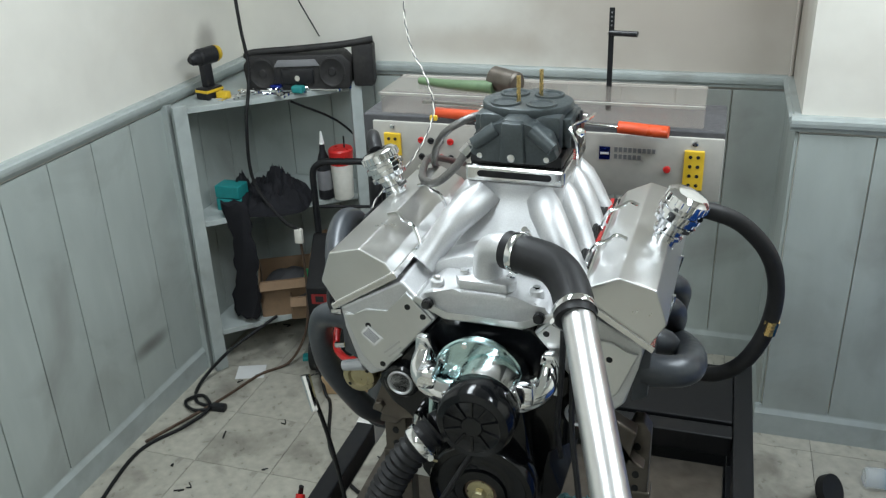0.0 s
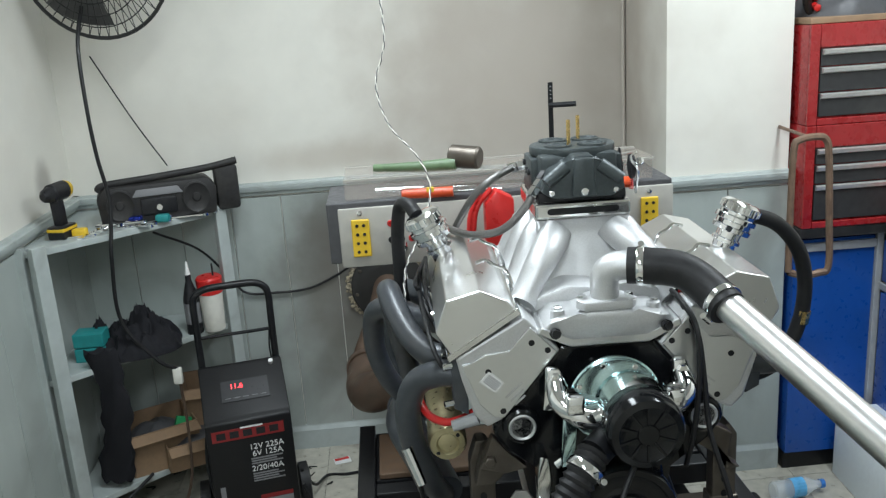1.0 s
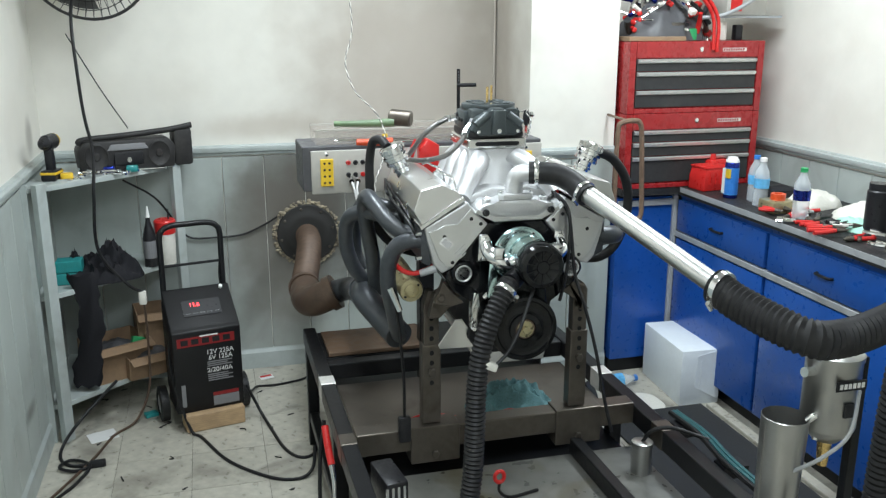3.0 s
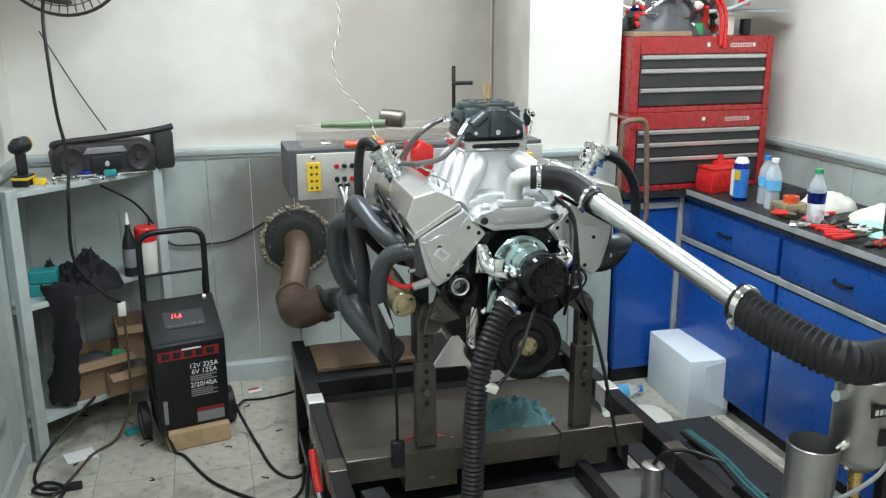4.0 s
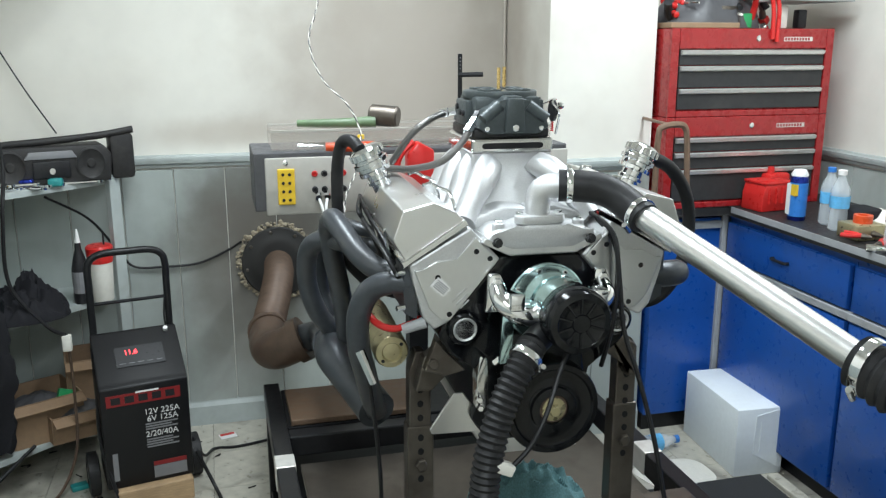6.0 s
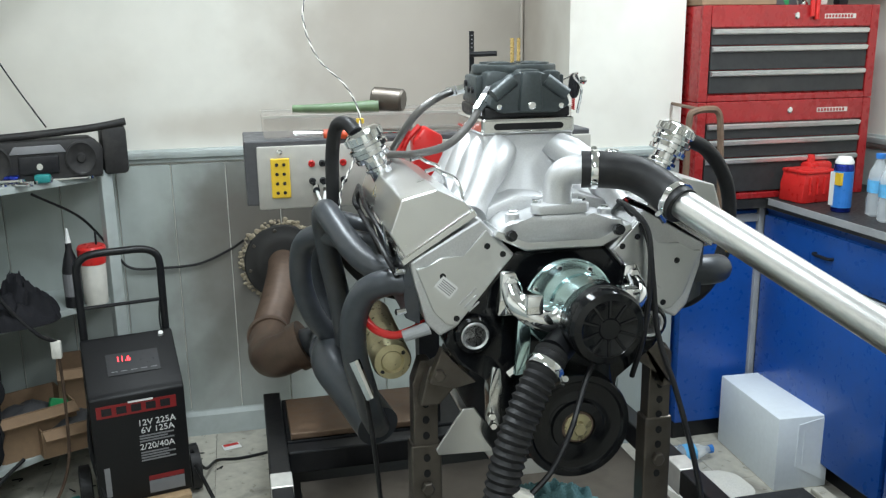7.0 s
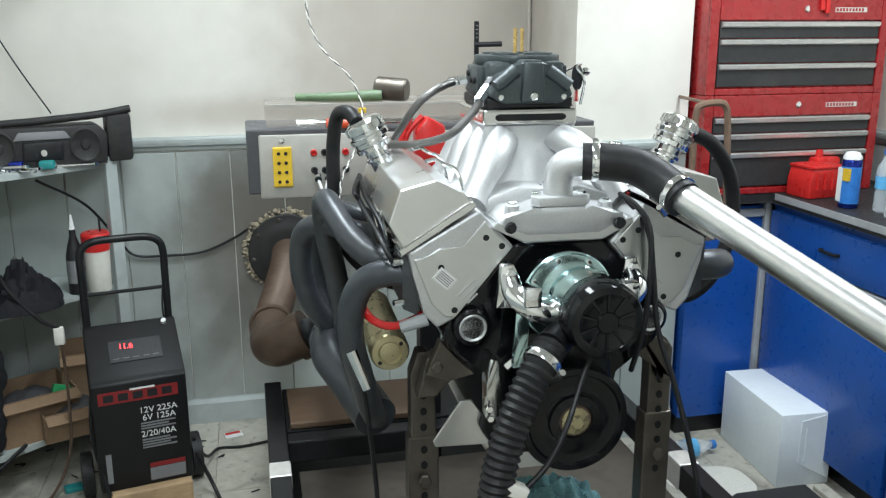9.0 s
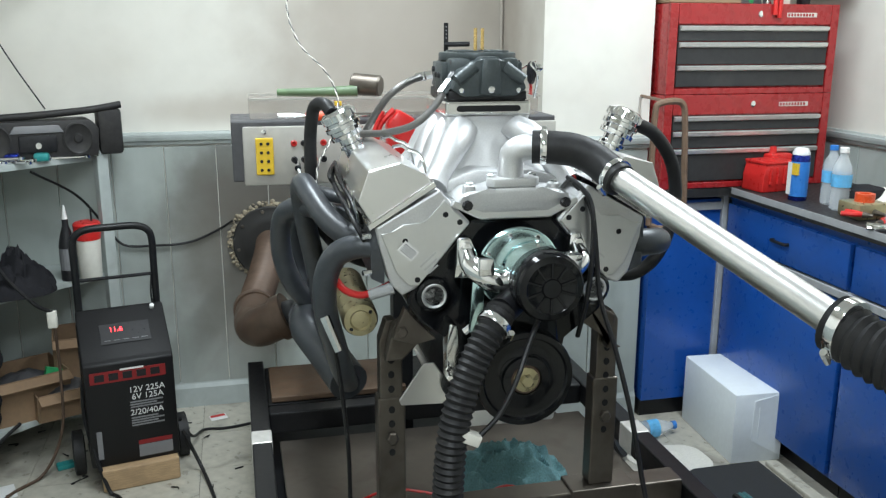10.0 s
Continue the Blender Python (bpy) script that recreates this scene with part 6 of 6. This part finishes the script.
def tool_chest(z, h, rows, lab):
    c = thing("tool_chest", lab, "tool chest", on_z(TX0, TY, z), group="stacked red tool chests")
    w = TX1 - TX0
    part("body", box(0, w, 0.004, 0.385, 0, h, bevel=0.004), RED, c, "red painted steel body", True)
    for x0 in (0.0, w - 0.035):
        part("stile", box(x0, x0 + 0.035, -0.010, 0.003, 0.0, h, bevel=0.003), RED, c)
    part("top_band", box(0.036, w - 0.036, -0.010, 0.003, h - 0.072, h, bevel=0.003), RED, c)
    part("bottom_band", box(0.036, w - 0.036, -0.010, 0.003, 0, 0.022, bevel=0.003), RED, c)
    part("lock", turned((w * 0.52, -0.010, h - 0.035), (0, -1, 0), [(0, 0.011), (0.004, 0.011), (0.006, 0.007)], 16), CHROME, c, "round chrome lock")
    nb = part("name_plate", box(w * 0.68, w * 0.86, -0.0115, -0.010, h - 0.046, h - 0.030), PULL, c, "metal name strip of plain bars")
    for k in range(9):
        part("plate_bar", box(w * 0.685 + 0.0132 * k, w * 0.685 + 0.008 + 0.0132 * k, -0.0125, -0.0115, h - 0.043, h - 0.033), RED, nb)
    zt = h - 0.076
    for hh in rows:
        dr = part("drawer", box(0.040, w - 0.040, -0.008, 0.003, zt - hh + 0.004, zt, bevel=0.002), DRAWER, c, "dark grey drawer front")
        part("drawer_pull", prism([(-0.022, zt - 0.004), (-0.008, zt - 0.001), (-0.008, zt - 0.020), (-0.018, zt - 0.016)], 0.044, w - 0.044, axis="x"), PULL, dr, "brushed metal full-width pull")
        zt -= hh
    return c


tool_chest(0.926, 0.345, (0.056, 0.065, 0.124), "red steel tool chest with dark drawers on the worktop")
tool_chest(1.272, 0.32, (0.058, 0.082, 0.080), "red steel top chest stacked on another chest")
# heap of tools on the chest
ZT = 1.593
tray = tagged(part("cardboard_tray", box(TX0 + 0.0, TX0 + 0.30, TY + 0.0, TY + 0.30, ZT, ZT + 0.02, bevel=0.003), CARDBOARD, None), "flattened cardboard tray on the tool chest", "tray")
rng = random.Random(5)
HEAP = [(PLASTIC_RED, "red plastic tool handle"), (CHROME, "chrome socket wrench"), (PLASTIC_BLACK, "black plastic air tool"), (PLASTIC_WHITE, "white plastic part"), (ANODBLUE, "blue handled tool"), (STEEL, "bare steel tool")]
for k in range(46):
    mm, lab = HEAP[k % 6]
    x, y = TX0 + 0.04 + rng.random() * 0.42, TY + 0.03 + rng.random() * 0.28
    lv = min(1, (x - TX0) * 6, (TX0 + 0.52 - x) * 4)
    z = ZT + 0.03 + rng.random() * 0.26 * max(0.15, lv)
    L, r = rng.uniform(0.06, 0.16), rng.uniform(0.008, 0.02)
    t = thing("hand_tool", lab + " in a heap on the chest", "hand tool", pose(x, y, z, rng.uniform(-40, 40), rng.uniform(-60, 60), rng.uniform(0, 360)), group="heap of tools")
    part("shaft", pipe([(-L / 2, 0, 0), (0, 0.01, 0.004), (L / 2, 0, 0)], (r, r * 0.55), 8, 4), mm, t, "", True)
    if k % 2:
        part("head", box(-L / 2 - 0.03, -L / 2, -r * 1.3, r * 1.3, -r, r, bevel=0.004), (CHROME, PLASTIC_RED, PLASTIC_BLACK, PLASTIC_WHITE)[k % 4], t, "", True)
heapbase = tagged(part("tool_heap", crumple(TX0 + 0.02, TX0 + 0.50, TY + 0.02, TY + 0.34, 0.26, 2.2, cells=26, floor=ZT + 0.001), CONSOLE_SIDE, None, "", True), "dark heap of small tools and cables", "tool heap", kind="stuff")


def heap_top(x, y):
    """Height of the heap's surface at a place."""
    return min(heapbase.data.vertices, key=lambda v: (v.co.x - x) ** 2 + (v.co.y - y) ** 2 - 0.001 * v.co.z).co.z


tool_rng = random.Random(12)
for k in range(34):
    x, y = tool_rng.uniform(TX0 + 0.06, TX0 + 0.46), tool_rng.uniform(TY + 0.05, TY + 0.26)
    mm, word = ((PLASTIC_RED, "red"), (CHROME, "bright steel"), (PLASTIC_WHITE, "white"), (PLASTIC_RED, "red"), (ANODBLUE, "blue"), (PLASTIC_BLACK, "black"))[k % 6]
    ht = thing("hand_tool", "small hand tool with a %s handle in the heap" % word, "hand tool", pose(x, y, heap_top(x, y) + 0.006, tool_rng.uniform(-35, 35), tool_rng.uniform(-35, 35), tool_rng.uniform(0, 360)), group="tools in the heap")
    ln = tool_rng.uniform(0.035, 0.06)
    part("handle", turned((-ln, 0, 0), (1, 0, 0), [(0, 0.006), (0.004, 0.012), (ln * 0.5, 0.010), (ln * 0.9, 0.013), (ln, 0.007)], 12), mm, ht, "", True)
    part("shaft", cyl((0, 0, 0), (ln * 1.5, 0, 0), 0.004, seg=8), CHROME, ht)

for pts, mm, r, lab in (([(TX0 + 0.28, TY + 0.02, ZT + 0.22), (TX0 + 0.36, TY - 0.01, ZT + 0.19), (TX0 + 0.43, TY - 0.012, ZT + 0.10), (TX0 + 0.44, TY - 0.018, ZT - 0.04)], PLASTIC_RED, 0.009, "red air hose hanging over the chest"),
                        ([(TX0 + 0.30, TY + 0.02, ZT + 0.20), (TX0 + 0.38, TY + 0.0, ZT + 0.20), (TX0 + 0.455, TY - 0.012, ZT + 0.10), (TX0 + 0.46, TY - 0.018, ZT - 0.05)], PLASTIC_RED, 0.009, "red air hose hanging over the chest"),
                        ([(TX0 + 0.38, TY + 0.03, ZT + 0.10), (TX0 + 0.50, TY - 0.02, ZT + 0.12), (TX0 + 0.66, TY - 0.03, ZT + 0.20), (TX0 + 0.80, TY + 0.05, ZT + 0.30)], GREYFRAME, 0.009, "grey air hose over the chest"),
                        ([(TX0 + 0.10, TY + 0.1, ZT + 0.24), (TX0 + 0.2, TY + 0.08, ZT + 0.36), (TX0 + 0.34, TY + 0.1, ZT + 0.36), (TX0 + 0.45, TY + 0.12, ZT + 0.26)], CABLE, 0.006, "black cable looped over the tools")):
    tagged(part("air_hose", pipe(pts, r, 10, 8), mm, None, "", True), lab, "hose")
for x, y, z, sx, sy, sz, mm, nm, lab in ((TX0 + 0.335, TY + 0.04, ZT, 0.045, 0.03, 0.055, PLASTIC_GREEN, "small_box", "small green and white box on the chest"),
                                         (TX0 + 0.50, TY + 0.05, ZT, 0.05, 0.04, 0.085, PLASTIC_WHITE, "paper_cup", "white cup on the chest"),
                                         (TX0 + 0.60, TY + 0.05, ZT, 0.04, 0.04, 0.07, PLASTIC_BLACK, "small_jar", "black jar on the chest"),
                                         (TX0 + 0.24, TY + 0.04, ZT + 0.021, 0.075, 0.05, 0.06, STEEL, "metal_part", "bare cast metal part on the chest")):
    tagged(part(nm, box(x, x + sx, y, y + sy, z, z + sz, bevel=0.006), mm, None, "", True), lab, nm.replace("_", " "))
shelf2 = thing("wall_shelf", "grey metal wall shelf with a clear bin", "shelf", on_z(TX0 + 0.50, TY + 0.0, ZT + 0.10))
part("plate", box(0.0, 0.32, 0.0, 0.39, 0.0, 0.010), GREYFRAME, shelf2)
part("bin", box(0.02, 0.24, 0.02, 0.28, 0.011, 0.11, bevel=0.005), CONSOLE, shelf2, "clear plastic parts bin with yellow trays", True)
part("yellow_tray", box(0.03, 0.23, 0.03, 0.27, 0.111, 0.135, bevel=0.004), PLASTIC_YELLOW, shelf2, "yellow plastic tray")
part("red_patch", box(0.04, 0.10, 0.015, 0.0195, 0.03, 0.09), PLASTIC_RED, shelf2)

# ---- on the worktop ----
ZW = 0.926
dist = thing("distributor_cap", "red distributor cap box with terminals on the worktop", "distributor cap", pose(1.50, 2.02, ZW, 0, 0, 8))
part("base", prism([(-0.085, 0), (0.085, 0), (0.08, 0.06), (0.07, 0.105), (-0.07, 0.105), (-0.08, 0.06)], -0.06, 0.06, bevel=0.006), PLASTIC_RED, dist, "", True)
part("rim", box(-0.075, 0.075, -0.063, 0.063, 0.100, 0.112, bevel=0.004), PLASTIC_RED, dist, "", True)
for k in range(4):
    part("terminal", cyl((-0.05 + 0.033 * k, -0.062, 0.03), (-0.05 + 0.033 * k, -0.062, 0.09), 0.006, 0.004, 8), PLASTIC_RED, dist, "", True)
part("cap_block", box(0.03, 0.14, 0.03, 0.13, 0, 0.125, bevel=0.01), PLASTIC_RED, dist, "", True)
part("valve_stem", cyl((0.06, 0.06, 0.125), (0.06, 0.06, 0.150), 0.016, 0.013, 12), PLASTIC_RED, dist)


def bottle(x, y, h, r, cap_mat, label_mat, lab):
    b = thing("water_bottle", lab, "bottle", on_z(x, y, ZW), group="water bottles")
    part("body", turned((0, 0, 0), (0, 0, 1), [(0, r * 0.85), (0.006, r), (h * 0.3, r * 0.97), (h * 0.34, r * 0.93), (h * 0.62, r), (h * 0.72, r * 0.9), (h * 0.84, r * 0.5), (h * 0.9, r * 0.4), (h * 0.93, r * 0.4)], 22), BOTTLE, b, "clear ribbed plastic", True)
    part("bottle_label", turned((0, 0, h * 0.38), (0, 0, 1), [(0, r * 0.99), (h * 0.20, r * 1.02)], 22, cap=False), label_mat, b, "printed blue wrapper")
    part("cap", turned((0, 0, h * 0.92), (0, 0, 1), [(0, r * 0.46), (h * 0.075, r * 0.46), (h * 0.08, r * 0.4)], 16), cap_mat, b, "", True)
    return b


LBLUE = mat("pale_blue_label", (0.12, 0.42, 0.72), 0.35, grain=40, vary=0.2)
bottle(1.535, 1.70, 0.20, 0.033, PLASTIC_BLUE, LBLUE, "clear water bottle with a blue cap")
bottle(1.50, 1.60, 0.205, 0.034, WHITE, LBLUE, "half-full clear water bottle with a white cap")
bottle(1.50, 1.32, 0.205, 0.035, PLASTIC_GREEN, ANODBLUE, "clear water bottle with a green cap")
spray = thing("spray_can", "blue and yellow aerosol can with a silver top", "spray can", on_z(1.475, 1.80, ZW))
part("body", turned((0, 0, 0), (0, 0, 1), [(0, 0.032), (0.003, 0.033), (0.150, 0.033), (0.158, 0.030)], 22), ANODBLUE, spray, "dark blue body", True)
part("white_band", turned((0, 0, 0.015), (-0.0, 0, 1), [(0, 0.0334), (0.12, 0.0334)], 22, cap=False), PLASTIC_BLUE, spray)
part("top", turned((0, 0, 0.158), (0, 0, 1), [(0, 0.031), (0.008, 0.031), (0.022, 0.022), (0.024, 0.012)], 20), WHITE, spray, "", True)
part("yellow_shield", box(-0.0335, -0.020, -0.026, 0.0, 0.09, 0.13), PLASTIC_YELLOW, spray, "yellow shield mark")
part("white_panel", box(-0.0345, -0.018, 0.001, 0.024, 0.02, 0.13), WHITE, spray)
for x0, x1, y0, y1, hh, mm, lab, sd in ((1.56, 1.86, 1.42, 1.72, 0.10, CLOTH_WHITE, "crumpled white shop rag on the worktop", 4.0), (1.62, 1.88, 1.1, 1.36, 0.08, CLOTH_WHITE, "crumpled white shop rag on the worktop", 5.0), (1.52, 1.72, 1.02, 1.22, 0.05, mat("mint_paper", (0.35, 0.62, 0.5), 0.8), "crumpled mint green paper on the worktop", 6.0)):
    tagged(part("shop_rag", crumple(x0, x1, y0, y1, hh, sd, cells=24, floor=ZW), mm, None, "", True), lab, "rag")
rng = random.Random(11)
for k in range(22):
    x, y = rng.uniform(1.42, 1.60), rng.uniform(0.75, 1.55)
    mm, lab = ((PLASTIC_RED, "red handled pliers"), (PLASTIC_BLACK, "black handled tool"), (CHROME, "chrome tool"))[k % 3]
    t = thing("hand_tool", lab + " lying on the worktop", "hand tool", pose(x, y, ZW + 0.010 + 0.014 * (k % 2), 0, 0, rng.uniform(0, 180)), group="tools on the worktop")
    L = rng.uniform(0.10, 0.2)
    for q in (-1, 1):
        part("handle", pipe([(0, 0, 0), (L * 0.3, q * 0.018, 0), (L * 0.6, q * 0.022, 0)], 0.008, 8, 4), mm, t, "", True)
    part("jaw", pipe([(0, 0, 0), (-L * 0.3, 0, 0)], (0.011, 0.004), 8, 3), STEEL, t, "", True)
tray2 = tagged(part("parts_tray", box(1.44, 1.56, 1.42, 1.53, ZW, ZW + 0.05, bevel=0.006), GOLD, None, "", True), "small tin parts tray on the worktop", "tray")
tagged(part("tape_roll", turned((1.50, 1.475, ZW + 0.05), (0, 0, 1), [(0, 0.032), (0.025, 0.032), (0.025, 0.018), (0.005, 0.018)], 20), PLASTIC_ORANGE, None, "", True), "orange tape roll on the parts tray", "tape")
tagged(part("black_pouch", box(1.52, 1.66, 1.54, 1.66, ZW, ZW + 0.075, bevel=0.02), CLOTH_BLACK, None, "", True), "black cloth pouch on the worktop", "pouch")
tagged(part("black_jar", turned((1.62, 1.02, ZW), (0, 0, 1), [(0, 0.045), (0.16, 0.045), (0.165, 0.04), (0.19, 0.04)], 20), PLASTIC_BLACK, None, "", True), "tall black plastic jar on the worktop", "jar")

# ---- on the floor ----
carton = thing("carton", "plain white wrapped carton on the floor by the cabinets", "carton", pose(1.215, 1.68, 0, 0, 0, -3))
part("body", box(0.0, 0.205, 0.0, 0.42, 0.0, 0.262, bevel=0.004), CARTON, carton, "", True)
part("fold_flap", prism([(0.075, 0.085), (0.080, 0.235), (0.20, 0.258), (0.20, 0.02)], -0.0025, -0.0002), CARTON, carton, "folded end flap")
part("flap_tab", box(0.10, 0.103, -0.005, -0.0026, 0.09, 0.21), CARTON, carton)
mat_ob = tagged(part("floor_mat", prism([(0.80, 0.2), (1.32, 0.2), (1.32, 1.66), (0.80, 1.66)], 0.0, 0.012, axis="z", bevel=0.003), MAT, None), "black rubber floor mat beside the stand", "floor mat")
tagged(part("cable_duct", prism([(1.335, 0.2), (1.385, 0.2), (1.385, 1.64), (1.335, 1.64)], 0.0, 0.02, axis="z", bevel=0.006), TILE, None), "chipped pale floor strip along the cabinets", "floor strip")
fb = thing("water_bottle", "empty clear water bottle with a blue label lying on the floor", "bottle", pose(0.93, 1.95, 0.035, 0, 0, 0))
part("body", turned((0, 0, 0), (1, 0.1, 0), [(0, 0.028), (0.006, 0.034), (0.13, 0.034), (0.17, 0.018), (0.19, 0.014)], 20), BOTTLE, fb, "", True)
part("bottle_label", turned((0.07, 0.007, 0), (1, 0.1, 0), [(0, 0.0345), (0.05, 0.0345)], 20, cap=False), LBLUE, fb)
part("cap", turned((0.19, 0.019, 0), (1, 0.1, 0), [(0, 0.016), (0.016, 0.016)], 14), PLASTIC_BLUE, fb)
tagged(part("crumpled_paper", crumple(0.86, 1.16, 1.62, 1.90, 0.035, 7.0, cells=22), CLOTH_WHITE, None, "", True), "pale crumpled paper lying on the floor", "paper")
tagged(part("tyre_ring", turned((0.80, 1.83, 0.045), (0.6, -0.4, 0.5), [(0, 0.035), (0.0, 0.05), (0.03, 0.052), (0.03, 0.035)], 20), RUBBER, None, "", True), "short length of black rubber duct on the floor", "duct")
tagged(part("paper_card", box(-0.035, 0.035, -0.025, 0.025, 0, 0.0015), WHITE, None, m=pose(-0.685, 2.55, 0.001, 0, 0, 15)), "small white and red card on the floor", "card")
tagged(part("card_print", box(-0.03, 0.03, 0.004, 0.022, 0, 0.001), PLASTIC_RED, None, m=pose(-0.685, 2.55, 0.0027, 0, 0, 15)), "red print on the small card", "card")
LAY = HERE
tagged(part("paper_sheet", box(-0.06, 0.06, -0.05, 0.05, 0, 0.002), WHITE, None, m=pose(-1.36, 1.88, 0.001, 0, 0, 20)), "white paper scrap on the floor", "paper")
tagged(part("teal_case", box(-0.03, 0.03, -0.02, 0.02, 0, 0.02, bevel=0.004), PLASTIC_TEAL, None, m=pose(-1.16, 2.04, 0.0, 0, 0, 20)), "teal plastic scrap on the floor", "scrap")
for k in range(26):
    x, y = rng.uniform(-1.4, -0.5), rng.uniform(0.9, 2.4)
    tagged(part("floor_litter", pipe([(x, y, 0.004), (x + rng.uniform(-0.02, 0.02), y + rng.uniform(-0.02, 0.02), 0.004), (x + rng.uniform(-0.03, 0.03), y + rng.uniform(-0.01, 0.03), 0.004)], 0.0025, 5, 3), SATIN, None), "small dark scrap on the tiles", "litter", group="floor litter")
LAY = RIGHT
hookr = thing("loop_frame", "worn brown steel loop frame hung on the pier", "frame", pose(1.0, 1.945, 0))
part("loop", pipe([(-0.05, 0.0, 0.83), (-0.052, 0, 1.0), (-0.050, 0, 1.22), (-0.03, 0.0, 1.255), (0.03, 0, 1.262), (0.06, 0, 1.25), (0.072, 0, 1.20), (0.085, 0, 1.0), (0.092, 0, 0.84), (0.06, 0, 0.82), (0.0, 0, 0.815), (-0.05, 0, 0.83)], 0.012, 8, 5, cap=False), BROWNPAINT, hookr, "", True)
part("hook", cyl((0.01, 0.0, 1.258), (0.01, 0.24, 1.265), 0.006, seg=8), BROWNPAINT, hookr)

# ---- floor tiles ----
LAY = HERE
TS = 0.305
me = bpy.data.meshes.new("tile")
bmt = box(-TS / 2 + 0.001, TS / 2 - 0.001, -TS / 2 + 0.001, TS / 2 - 0.001, -0.004, 0.0)
bmt.to_mesh(me)
bmt.free()
me.materials.append(TILE)
for i in range(int((X1 - X0) / TS) + 1):
    for j in range(int((Y1 - Y0) / TS) + 1):
        share("tile", me, floor, pose(X0 + TS * (i + 0.5), Y1 - TS * (j + 0.5), 0.0))
